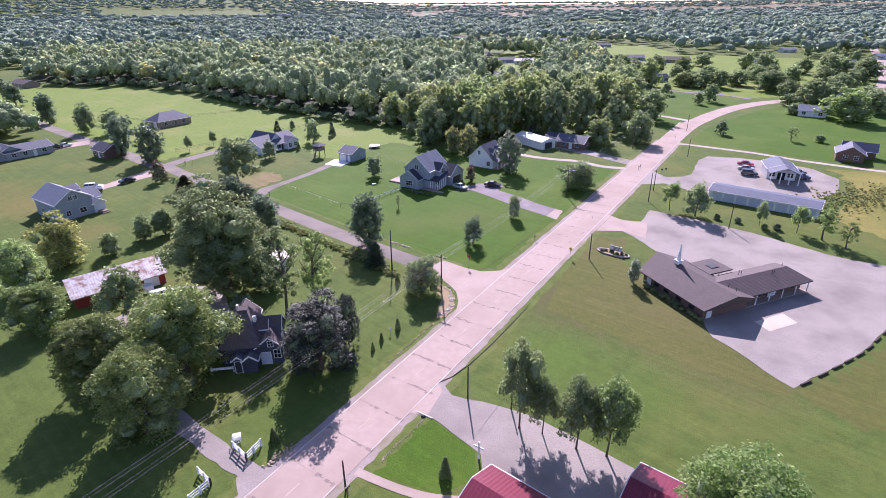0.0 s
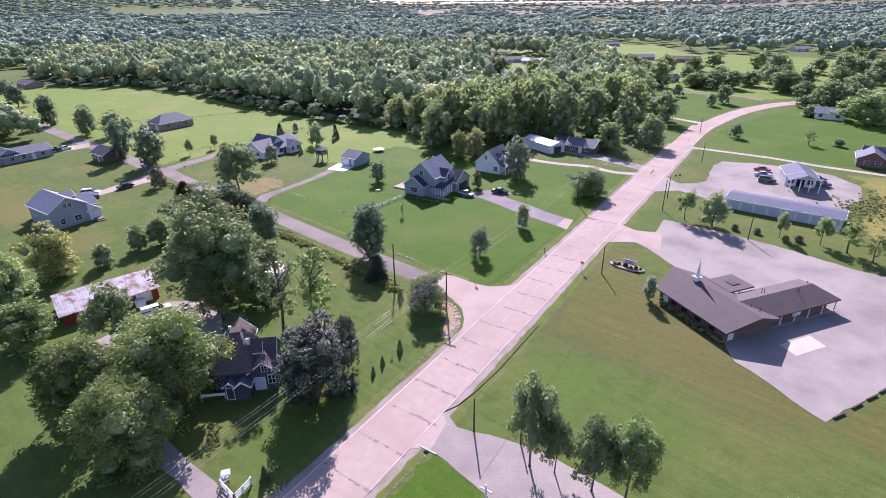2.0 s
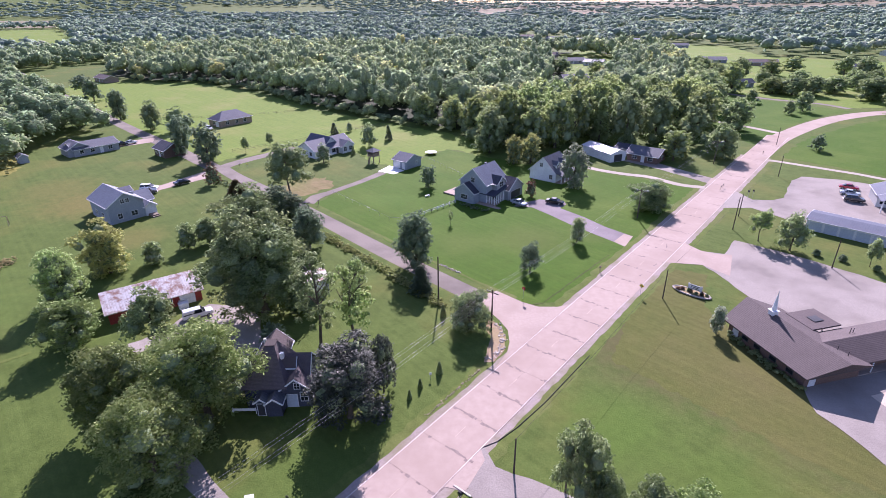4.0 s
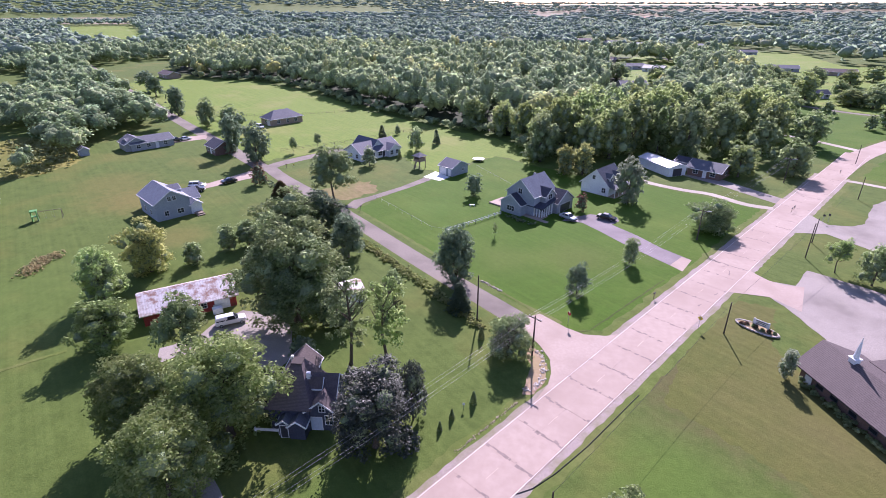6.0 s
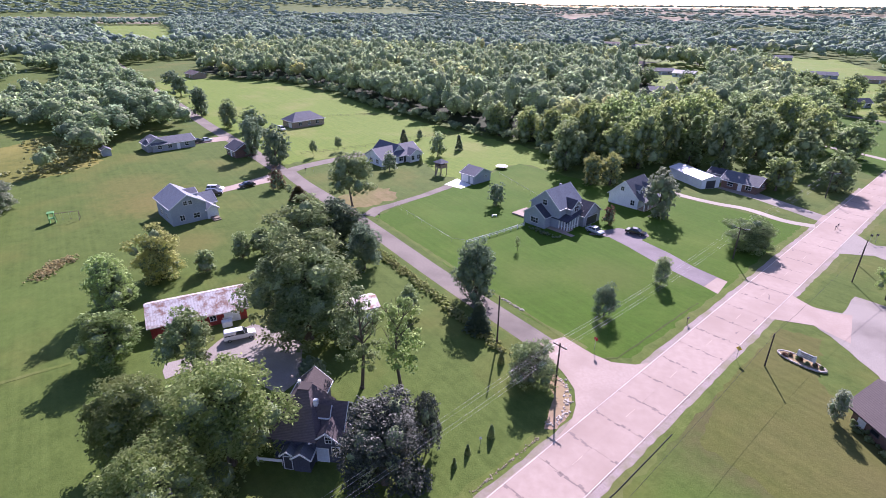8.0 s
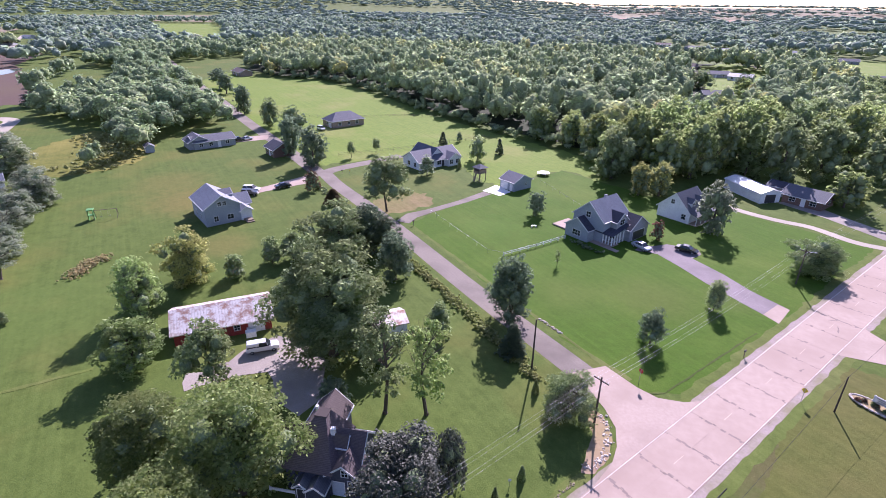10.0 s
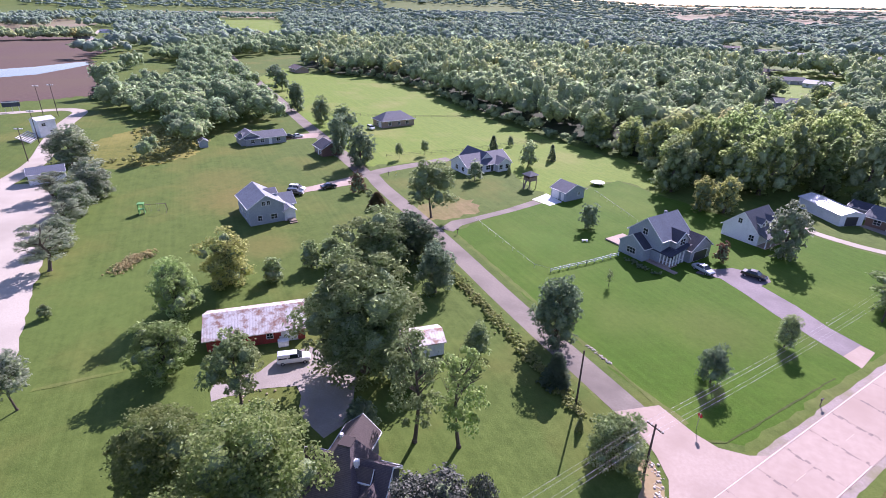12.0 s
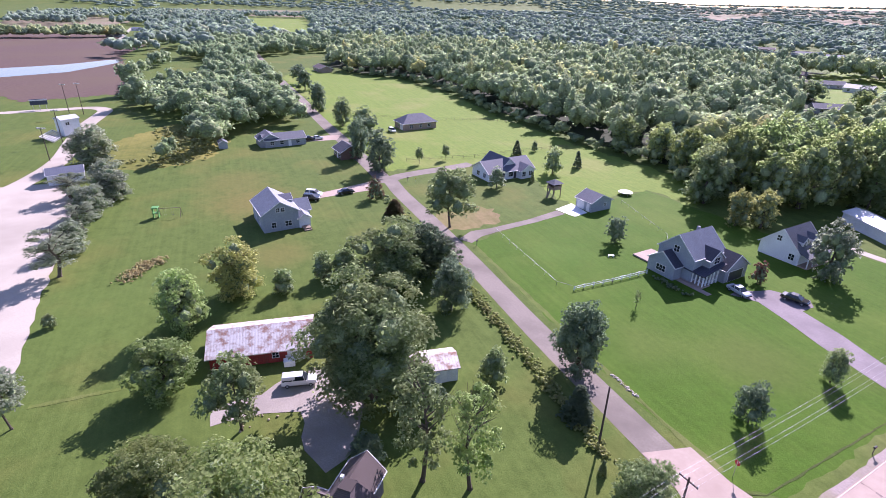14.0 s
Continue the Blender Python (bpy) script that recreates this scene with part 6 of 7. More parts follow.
RED_YAW = math.degrees(math.atan2(-0.62, 0.78))
simple_house("red_roofed_building", 3.2, 52.6, RED_YAW, "low building under a crimson metal roof", [(0, 17, -3.5, 3.0, 2.7, 1.1, "x", METAL_WHITE, ROOF_RED, 0.4), (2.0, 16, -7.5, -3.4, 2.4, 0.8, "x", METAL_WHITE, ROOF_RED, 0.3)], (), (), "building")
simple_house("red_roofed_shed", 22.6, 50.9, RED_YAW, "shed under a crimson metal roof", [(-3.6, 2.0, -3.5, 3.0, 2.2, 1.0, "x", METAL_WHITE, ROOF_RED, 0.4)], (), (), "shed")
simple_house("ball_field_booth", -230.4, 169.3, math.degrees(math.atan2(0.9, 0.05)), "white two-storey ball field booth", [(-3.2, 3.2, -2.6, 2.6, 6.3, 1.0, "x", METAL_WHITE, ROOF_WHITE, 0.25)],
             [(-1.2, -2.6, 4.2, 1.3, 1.0, "-y"), (1.2, -2.6, 1.2, 1.3, 1.0, "-y")], (), "booth")
simple_house("lot_shed", -172.5, 135.0, math.degrees(math.atan2(0.85, 0.5)), "white metal shed on the gravel lot", [(-4.5, 4.5, -3.2, 3.2, 3.0, 1.3, "x", METAL_WHITE, ROOF_BLUE, 0.3)], (), (), "shed")


# ---- poles and wires ----
def pole(x, y, h, arm=0.0, lamp=False, turn=0.0, material=POLE_WOOD, lean=(0, 0), r=0.15):
    p = thing("utility_pole", pose(x, y, 0, lean[0], lean[1], turn), "dark wooden utility pole" + (" with crossarm" if arm else "") + " in grass", "pole", "poles along the roads")
    bm = rod(bmesh.new(), (0, 0, -0.2), (0, 0, h), r, r * 0.68, 9)
    part("shaft", bm, material, p)
    if arm:
        part("crossarm", softened(boxes((-arm, arm, -0.07, 0.07, h - 0.55, h - 0.40)), 0.02), material, p)
        for s in (-0.92, -0.45, 0.45, 0.92):
            part("insulator", rod(bmesh.new(), (s * arm, 0, h - 0.40), (s * arm, 0, h - 0.18), 0.05, 0.04, 6), TRIM, p)
    if lamp:
        part("lamp_arm", rod(bmesh.new(), (0, 0, h - 0.6), (1.4, 0, h - 0.2), 0.035, 0.03, 6), STEEL, p)
        part("lamp_head", softened(boxes((1.25, 1.85, -0.13, 0.13, h - 0.30, h - 0.12)), 0.04), STEEL, p)
    return p


LINE_POLES = [(-42.5, 30.0, 9.0), (-0.4, 98.2, 7.7), (34.1, 151.8, 7.6), (69.3, 203.5, 7.8)]
for x, y, hh in LINE_POLES:
    pole(x, y, hh, 1.1, lamp=(y > 150), turn=YAW)
pole(-10.2, 106.7, 9.0, turn=20)
for x, y, hh in ((30.2, 111.8, 5.9), (54.8, 146.5, 8.0), (59.4, 155.5, 6.0), (3.1, 69.4, 5.2), (8.7, 67.2, 3.2), (66.9, 127.5, 6.2), (84.1, 191.1, 6.5), (101, 232, 6.5), (-10.9, 54.5, 4.5)):
    pole(x, y, hh, r=0.12)


def wire(a, b, sag=0.5, thick=0.007, name="power_line", label="thin grey overhead power line between poles", category="power line", material=WIRE):
    cu = bpy.data.curves.new("wire", "CURVE")
    cu.dimensions, cu.bevel_depth, cu.bevel_resolution = "3D", thick, 1
    sp = cu.splines.new("POLY")
    sp.points.add(14)
    a, b = Vector(a), Vector(b)
    for i in range(15):
        t = i / 14
        q = a.lerp(b, t)
        sp.points[i].co = (q.x, q.y, q.z - sag * 4 * t * (1 - t), 1)
    cu.materials.append(material)
    return tagged(new(name, cu), label, category, "power lines", "thing")


for (xa, ya, ha), (xb, yb, hb) in zip(LINE_POLES, LINE_POLES[1:]):
    for s in (-1.0, -0.5, 0.5, 1.0):
        o = P * s
        wire((xa + o.x, ya + o.y, ha - 0.18), (xb + o.x, yb + o.y, hb - 0.18), 0.9)
# the black cable that runs from pole to pole on the church's side
for a, b in (((3.1, 69.4, 5.1), (30.2, 111.8, 5.8)), ((30.2, 111.8, 5.8), (54.8, 146.5, 7.6)), ((54.8, 146.5, 7.6), (84.1, 191.1, 6.4))):
    wire(a, b, 0.45, 0.017, "telephone_cable", "black telephone cable strung between low poles", "cable", BLACK)


# ---- highway slabs, joints and lines ----
def highway():
    """Concrete slabs of both lanes along the straight, with recessed joints, tar at the cracks and painted lines."""
    rng = random.Random(4)
    base = bpy.data.objects["road"]
    z = 0.036
    ln, wd = 6.1, 3.72
    me = []
    for v in range(4):
        bm = softened(boxes((-wd / 2, wd / 2, -ln / 2 + 0.012, ln / 2 - 0.012, 0, 0.025)), 0.006)
        for vert in bm.verts:
            vert.co.x += rng.uniform(-0.012, 0.012)
            vert.co.y += rng.uniform(-0.012, 0.012)
        m = bpy.data.meshes.new("slab")
        bm.to_mesh(m)
        bm.free()
        m.materials.append(SLAB)
        me.append(m)
    turn = ROAD_ANGLE - 90
    tar, paint, dash = bmesh.new(), bmesh.new(), bmesh.new()
    top = z + 0.029
    for k in range(-8, 44):
        s = k * ln
        for side in (-1, 1):
            c = Vector((0.545 * s - 36.8, 0.839 * s + 23.9)) + P * side * wd / 2
            ob = new("slab", me[rng.randrange(4)])
            ob.parent = base
            ob.matrix_basis = pose(c.x, c.y, z, 0, 0, turn)
            # tar run along the joint
            j = c + D * ln / 2
            x = -wd / 2
            worn = rng.choice((0.25, 0.5, 0.7, 0.85))
            while x < wd / 2 - 0.2:
                step = rng.uniform(0.25, 0.7)
                if rng.random() < worn:
                    w = rng.uniform(0.16, 0.60) * rng.uniform(0.5, 1.1)
                    o = rng.uniform(-0.22, 0.22)
                    q = [j + P * x + D * (o - w / 2), j + P * (x + step) + D * (o - w / 2 + rng.uniform(-0.05, 0.05)), j + P * (x + step) + D * (o + w / 2), j + P * x + D * (o + w / 2 + rng.uniform(-0.05, 0.05))]
                    tar.faces.new([tar.verts.new((p.x, p.y, top)) for p in q])
                x += step
            # wandering cracks and patches
            if rng.random() < 0.16:
                p0 = c + P * rng.uniform(-1.3, 1.3) + D * rng.uniform(-2, 2)
                a = rng.uniform(-0.7, 0.7)
                for i in range(rng.randrange(2, 6)):
                    d = (D * math.cos(a) + P * math.sin(a)) * rng.uniform(0.3, 0.6)
                    n = Vector((-d.y, d.x)).normalized() * rng.uniform(0.04, 0.16)
                    tar.faces.new([tar.verts.new((p.x, p.y, top + 0.004)) for p in (p0 - n, p0 + d - n, p0 + d + n, p0 + n)])
                    p0 = p0 + d
                    a += rng.uniform(-0.6, 0.6)
        for off in (-3.62, 3.62):
            c = Vector((0.545 * s - 36.8, 0.839 * s + 23.9)) + P * off
            if rng.random() < 0.93:
                paint.faces.new([paint.verts.new((p.x, p.y, top + 0.008)) for p in (c - P * 0.04 - D * ln / 2, c + P * 0.04 - D * ln / 2, c + P * 0.04 + D * ln / 2, c - P * 0.04 + D * ln / 2)])
        if k % 2 == 0:
            c = Vector((0.545 * s - 36.8, 0.839 * s + 23.9))
            dash.faces.new([dash.verts.new((p.x, p.y, top + 0.008)) for p in (c - P * 0.04 - D * 1.1, c + P * 0.04 - D * 1.1, c + P * 0.04 + D * 1.1, c - P * 0.04 + D * 1.1)])
    for bm in (tar, paint, dash):
        bmesh.ops.recalc_face_normals(bm, faces=bm.faces[:])
    part("tar_seal", tar, TAR, base)["kind"] = "stuff"
    part("edge_line", paint, LINE_WHITE, base)
    part("centre_line", dash, LINE_YELLOW, base)


LINE_WHITE = two_scale("worn_white_paint", (0.62, 0.57, 0.53), (0.72, 0.68, 0.64), (0.46, 0.38, 0.34), 1.5, 0.2)
LINE_YELLOW = two_scale("worn_yellow_paint", (0.50, 0.39, 0.29), (0.56, 0.45, 0.36), (0.44, 0.35, 0.295), 2.5, 0.3)
SHOULDER = two_scale("shoulder_gravel", (0.27, 0.22, 0.20), (0.37, 0.31, 0.285), (0.22, 0.20, 0.12), 3.0, 0.25, 0.95, 0.7, 0.04)
for side in (-1, 1):
    a = Vector((-63, -16.5)) + P * side * 4.15
    ribbon("road_shoulder", [a, a + D * 140, a + D * 275], 0.55, 0.01, SHOULDER, "narrow gravel shoulder beside the concrete", "shoulder", 0.18)
highway()
ribbon("verge", [(-7.5, 109.3), (-13.5, 114.2), (-26, 125), (-42, 139.2), (-60, 154)], 0.5, 0.01, DITCH, "dry strip of grass along the side road", "verge", 0.25)
ribbon("verge", [(4.0, 109.5), (-2, 113.6), (-13, 122.5), (-24, 132), (-40, 146), (-49, 153.5)], 0.4, 0.01, DITCH, "dry strip of grass along the side road", "verge", 0.2)


# ---- vehicles ----
def paint_mat(name, c):
    m, nt, b = mat(name, 0.25, 0.1, 0.6)
    b.inputs["Base Color"].default_value = (*c, 1)
    b.inputs["Coat Weight"].default_value = 0.6
    return m


PAINTS = {"black": paint_mat("black_car_paint", (0.012, 0.012, 0.016)), "white": paint_mat("white_car_paint", (0.75, 0.75, 0.76)), "red": paint_mat("red_car_paint", (0.42, 0.02, 0.03)),
          "silver": paint_mat("silver_car_paint", (0.42, 0.45, 0.50)), "blue": paint_mat("dark_blue_car_paint", (0.03, 0.04, 0.09))}
LIGHT_GLASS = plain("lamp_glass", (0.6, 0.6, 0.6), 0.15)
TAIL = plain("tail_lamp", (0.35, 0.02, 0.02), 0.2)


def car(x, y, yaw, colour, style, label):
    c = thing("car" if style != "pickup" else "pickup_truck", pose(x, y, 0.16, 0, 0, yaw), label, "car" if style != "pickup" else "truck", "parked vehicles")
    L, W, belt, roof = {"sedan": (4.7, 1.8, 0.88, 1.42), "suv": (4.75, 1.88, 1.05, 1.75), "pickup": (5.5, 1.95, 1.08, 1.85)}[style]
    hx, hy = L / 2, W / 2
    hood = belt - (0.06 if style == "sedan" else 0.02)

    def ring(xx, zt, inset):
        w = hy - inset
        return [(xx, -w, 0.28), (xx, -hy + inset * 0.5, 0.55), (xx, -w + 0.06, zt), (xx, w - 0.06, zt), (xx, hy - inset * 0.5, 0.55), (xx, w, 0.28)]
    body = part("body", loft([ring(-hx, belt - 0.14, 0.16), ring(-hx + 0.18, belt, 0.04), ring(-hx + 1.0, belt + 0.02, 0.0), ring(hx - 1.5, belt, 0.0), ring(hx - 0.25, hood - 0.10, 0.05), ring(hx, hood - 0.26, 0.2)]), PAINTS[colour], c)
    f, r = {"sedan": (0.75, -1.55), "suv": (0.85, -2.2), "pickup": (0.95, -2.6)}[style]
    slope_r = {"sedan": 0.75, "suv": 0.25, "pickup": 0.1}[style]
    w0, w1 = hy - 0.08, hy - 0.28

    def cab(x0, z, w):
        return [(x0[0], -w, z), (x0[1], -w, z), (x0[1], w, z), (x0[0], w, z)]
    part("glasshouse", loft([cab((r, f + 0.45), belt - 0.02, w0), cab((r + slope_r, f - 0.35), roof - 0.07, w1)]), GLASS, c, "dark tinted windows")
    part("roof_panel", softened(boxes((r + slope_r - 0.04, f - 0.32, -w1 - 0.03, w1 + 0.03, roof - 0.09, roof)), 0.035), PAINTS[colour], c)
    for s in (-1, 1):
        for px in ((r + f) / 2 - 0.1, f - 0.0):
            part("pillar", slab(bmesh.new(), [(px - 0.05, s * (w0 + 0.01), belt), (px + 0.06, s * (w0 + 0.01), belt), (px - 0.12, s * (w1 + 0.02), roof - 0.05), (px - 0.24, s * (w1 + 0.02), roof - 0.05)], 0.02), PAINTS[colour], c)
        part("headlight", softened(boxes((hx - 0.14, hx - 0.02, s * (hy - 0.42) - 0.16, s * (hy - 0.42) + 0.16, hood - 0.36, hood - 0.22)), 0.03), LIGHT_GLASS, c)
        part("tail_light", softened(boxes((-hx - 0.01, -hx + 0.12, s * (hy - 0.32) - 0.14, s * (hy - 0.32) + 0.14, belt - 0.34, belt - 0.16)), 0.03), TAIL, c)
        part("mirror", softened(boxes((f + 0.2, f + 0.34, s * (hy + 0.09) - 0.09, s * (hy + 0.09) + 0.09, belt, belt + 0.15)), 0.03), PAINTS[colour], c)
        for wx in (-hx + 0.9, hx - 0.92):
            yy = s * (hy - 0.1)
            tyre = part("wheel", rod(bmesh.new(), (wx, yy - s * 0.12, 0.17), (wx, yy + s * 0.11, 0.17), 0.33, 0.33, 16), BLACK, c, "black tyre")
            part("rim", rod(bmesh.new(), (wx, yy + s * 0.10, 0.17), (wx, yy + s * 0.125, 0.17), 0.21, 0.18, 12), STEEL, tyre)
    if style == "pickup":
        part("topper", softened(boxes((-hx + 0.1, r + 2.4 - 0.35, -hy + 0.14, hy - 0.14, belt, roof - 0.04)), 0.08), PAINTS[colour], c, "white fibreglass bed topper")
    part("bumper", softened(boxes((hx - 0.1, hx + 0.06, -hy + 0.15, hy - 0.15, 0.26, 0.46), (-hx - 0.06, -hx + 0.1, -hy + 0.15, hy - 0.15, 0.28, 0.48)), 0.03), DARK if style == "sedan" else STEEL, c)
    return c


car(14.5, 160.6, YAW + 12, "black", "sedan", "black sedan parked on the grey driveway")
car(5.0, 158.8, YAW - 8, "silver", "sedan", "pale silver car parked before the garage")
car(-51.0, 97.4, 38, "white", "pickup", "white pickup truck with bed topper in the yard").scale = (0.88, 0.88, 0.88)
car(-102.0, 161.3, YAW + 50, "white", "suv", "white car parked by the blue house")
car(-100.2, 158.2, YAW + 60, "black", "suv", "dark pickup-like car parked by the blue house")
car(-95.4, 167.4, 55, "black", "sedan", "black sedan on the pale driveway")
car(-145.6, 210.2, 60, "black", "suv", "dark car outside the ranch house")
car(-143.9, 213.4, 55, "white", "sedan", "white car outside the ranch house")
car(-126.2, 240.0, YAW, "white", "suv", "white car beside the tan brick house")
car(98.2, 180.2, -25, "red", "sedan", "red car parked on the gravel yard")
car(95.6, 174.8, -25, "silver", "sedan", "silver car parked on the gravel yard")
car(93.6, 169.3, -20, "black", "suv", "dark car parked on the gravel yard")
car(109.0, 170.2, -10, "black", "sedan", "dark car parked beside the office")
car(106.8, 165.0, -10, "blue", "suv", "dark blue car parked beside the office")
car(145.0, 171.0, 20, "black", "suv", "black car on the gravel lane")
car(151.0, 168.5, 20, "white", "sedan", "white car on the gravel lane")


# ---- yards: fences, play things, stones, signs ----
def rail_fence(name, pts, label, h=1.15, post=0.07, rails=(0.35, 0.7, 1.05), material=WHITE, gap=2.4):
    f = thing(name, pose(pts[0][0], pts[0][1], 0), label, "fence")
    o = Vector(pts[0])
    for a, b in zip(pts, pts[1:]):
        a, b = Vector(a) - o, Vector(b) - o
        n = max(1, round((b - a).length / gap))
        for i in range(n + 1):
            p = a.lerp(b, i / n)
            part("post", softened(boxes((p.x - post, p.x + post, p.y - post, p.y + post, -0.1, h)), 0.015), material, f)
        for z in rails:
            part("rail", rod(bmesh.new(), (a.x, a.y, z), (b.x, b.y, z), post * 0.75, post * 0.75, 5), material, f)
    return f


rail_fence("rail_fence", [(-25.4, 60.8), (-23.2, 58.9), (-22.2, 61.2)], "white corner rail fence beside the driveway", gap=1.6, post=0.1)
rail_fence("rail_fence", [(-28.0, 57.0), (-26.0, 55.4), (-27.4, 53.2)], "white corner rail fence beside the driveway", gap=1.6, post=0.1)
rail_fence("rail_fence", [(-12.0, 158.6), (-17.5, 151.3), (-23.4, 144.2)], "low white rail fence across the lawn", h=0.95, rails=(0.4, 0.8), post=0.09)
rail_fence("wire_fence", [(-23.4, 144.2), (-27, 144.5), (-37, 153.6), (-47.5, 163.2)], "thin wire fence on slim posts", h=1.0, rails=(0.9,), post=0.03, material=STEEL, gap=4.0)
rail_fence("wire_fence", [(-9.5, 172.0), (-10.7, 180.9), (-24.8, 199.8)], "thin wire fence on slim posts", h=1.0, rails=(0.9,), post=0.03, material=STEEL, gap=4.0)
rail_fence("wire_fence", [(-98, 205), (-80, 222), (-70, 236), (-48, 262)], "thin wire fence on dark posts", h=1.1, rails=(0.5, 1.0), post=0.04, material=POLE_WOOD, gap=4.0)
rail_fence("wire_fence", [(-150, 262), (-128, 268), (-105, 282), (-92, 284)], "thin wire fence on dark posts", h=1.1, rails=(0.5, 1.0), post=0.04, material=POLE_WOOD, gap=4.0)


def stones(name, line, count, spread, size, label, material=STONE, seed=1):
    """A scatter of loose stones along a line, in one heap."""
    rng = np.random.default_rng(seed)
    pts = [Vector(p) for p in line]
    seg = [(b - a).length for a, b in zip(pts, pts[1:])]
    iv, jf = ico()
    V, F = [], []
    for i in range(count):
        t = rng.uniform(0, sum(seg))
        k = 0
        while t > seg[k] and k < len(seg) - 1:
            t -= seg[k]
            k += 1
        c = pts[k].lerp(pts[k + 1], t / seg[k])
        s = size * rng.uniform(0.4, 1.3)
        v = iv * np.array([s, s, s * 0.7]) * rng.uniform(0.75, 1.2, (len(iv), 1)) + np.array([c.x + rng.normal() * spread, c.y + rng.normal() * spread, s * 0.35])
        F.append(jf + len(iv) * i)
        V.append(v)
    me = quads(name, np.concatenate(V), np.concatenate(F), material)
    return tagged(new(name, me), label, "stones", kind="stuff")


DITCH_STONE = two_scale("ditch_stone", (0.30, 0.24, 0.17), (0.46, 0.38, 0.29), (0.24, 0.21, 0.12), 3.0, 0.6, 0.9, local=True)
stones("ditch_stones", [(-8.3, 77.2), (-5.8, 81.4), (-3.7, 84.8), (-1.8, 87.8)], 150, 0.12, 0.10, "brownish stones lining the ditch", DITCH_STONE, 2)
stones("ditch_stones", [(-20.8, 57.8), (-19.8, 59.4), (-18.4, 61.2)], 90, 0.25, 0.16, "brownish stones lining the ditch", DITCH_STONE, 3)
stones("ditch_stones", [(-2.2, 66.4), (-4.0, 63.5), (-6.5, 60.2), (-7.4, 58.5)], 120, 0.12, 0.08, "brownish stones in the shallow ditch", DITCH_STONE, 4)
stones("edging_stones", [(-11.4, 121.4), (-9.4, 119.8), (-7.2, 118.0)], 55, 0.16, 0.17, "pale stones beside the side road", seed=5)
ribbon("ditch", [(5.6, 106.9), (8.5, 107.9), (11.6, 112.3), (14.7, 116.8), (19.2, 123.3), (23.6, 129.6)], 0.11, 0.012, TALL_GRASS, "narrow grassy ditch along the lawn", "ditch", 0.1)
ribbon("ditch", [(-11.2, 121.1), (-7.2, 118.0), (-2.7, 114.0), (1.3, 109.9), (4.7, 107.3)], 0.14, 0.012, DITCH, "narrow grassy ditch along the lawn", "ditch", 0.1)
stones("bed_stones", [(-0.6, 90.4), (0.9, 92.6), (1.6, 95.4), (1.2, 98.2), (0.1, 100.6)], 110, 0.35, 0.16, "reddish and pale stones in the corner bed", seed=6)
stones("yard_clutter", [(-56, 90.5), (-52, 88), (-49.5, 90)], 40, 0.9, 0.2, "brownish rubble under the yard tree", DITCH_STONE, 8)
sheet("stone_bed", [(-1.2, 89.6), (0.4, 90.0), (1.8, 93), (2.0, 96.5), (1.3, 99.2), (-0.6, 101.6), (-1.6, 100), (-0.4, 96)], 0.03, DIRT, "bare reddish soil of the corner bed", "garden bed", fuzz=0.15, step=0.6)
sheet("bare_patch", [(-66, 162.5), (-62, 176), (-54, 178), (-49, 170), (-52, 163.5), (-58, 158)], 0.03, grass_mat("worn_turf", (0.20, 0.15, 0.07), (0.27, 0.20, 0.11), (0.15, 0.17, 0.045), (0.4, 0.65)), "worn brown turf under the big tree", "ground", fuzz=1.2)
sheet("tan_pad", [(51.5, 87.6), (57.7, 90.1), (58.4, 87.1), (52.4, 84.7)], 0.04, two_scale("tan_concrete", (0.52, 0.43, 0.33), (0.60, 0.51, 0.40), (0.48, 0.39, 0.30)), "tan concrete pad on the gravel", "pad")
sheet("mown_path", [(-79.5, 76.5), (-72.0, 85.2), (-71.6, 84.6), (-79.1, 75.8)], 0.03, DITCH, "trodden path in the grass", "path", fuzz=0.1, step=1)


def weeds(name, line, count, spread, h, label, seed=1, tone="woods"):
    """A strip of rank weeds: many small leafy tufts."""
    rng = np.random.default_rng(seed)
    pts = [Vector(p) for p in line]
    seg = [(b - a).length for a, b in zip(pts, pts[1:])]
    xs, ys = [], []
    for i in range(count):
        t = rng.uniform(0, sum(seg))
        k = 0
        while t > seg[k] and k < len(seg) - 1:
            t -= seg[k]
            k += 1
        c = pts[k].lerp(pts[k + 1], t / seg[k])
        xs.append(c.x + rng.normal() * spread)
        ys.append(c.y + rng.normal() * spread)
    ob = woods(name, np.array(xs), np.array(ys), rng.uniform(h * 0.5, h * 1.4, count), rng.uniform(h * 0.7, h * 1.5, count), 2, 10, 0.16, LEAF[tone], WEED_MASS if tone in ("weedy", "brown", "yellow") else MASS, label, seed)
    ob["category"] = "weeds"
    return ob


weeds("weed_strip", [(-41.5, 134.5), (-30.5, 124.8), (-21.0, 116.2), (-15.5, 110.8), (-9.0, 104.8)], 560, 0.6, 0.65, "rank brown-green weeds along the side road", 3, "weedy")
weeds("brush_pile", [(-101.5, 104.5), (-103.0, 110), (-103.0, 114)], 260, 1.0, 0.6, "heap of dry brown brush on the grass", 7, "brown")
weeds("weed_strip", [(-88, 173), (-79, 166), (-71, 159.5), (-62, 151.5)], 160, 0.8, 0.8, "rank weeds along the side road", 4)
weeds("tall_weeds", [(100, 142), (112, 146), (124, 152), (138, 150), (150, 146)], 700, 4.2, 0.75, "rank yellow-green weeds beyond the yard", 5, "yellow")
weeds("tall_weeds", [(-168, 160), (-170, 178), (-182, 190), (-200, 192)], 220, 5.0, 1.6, "tall yellow weeds among the trees", 6, "yellow")
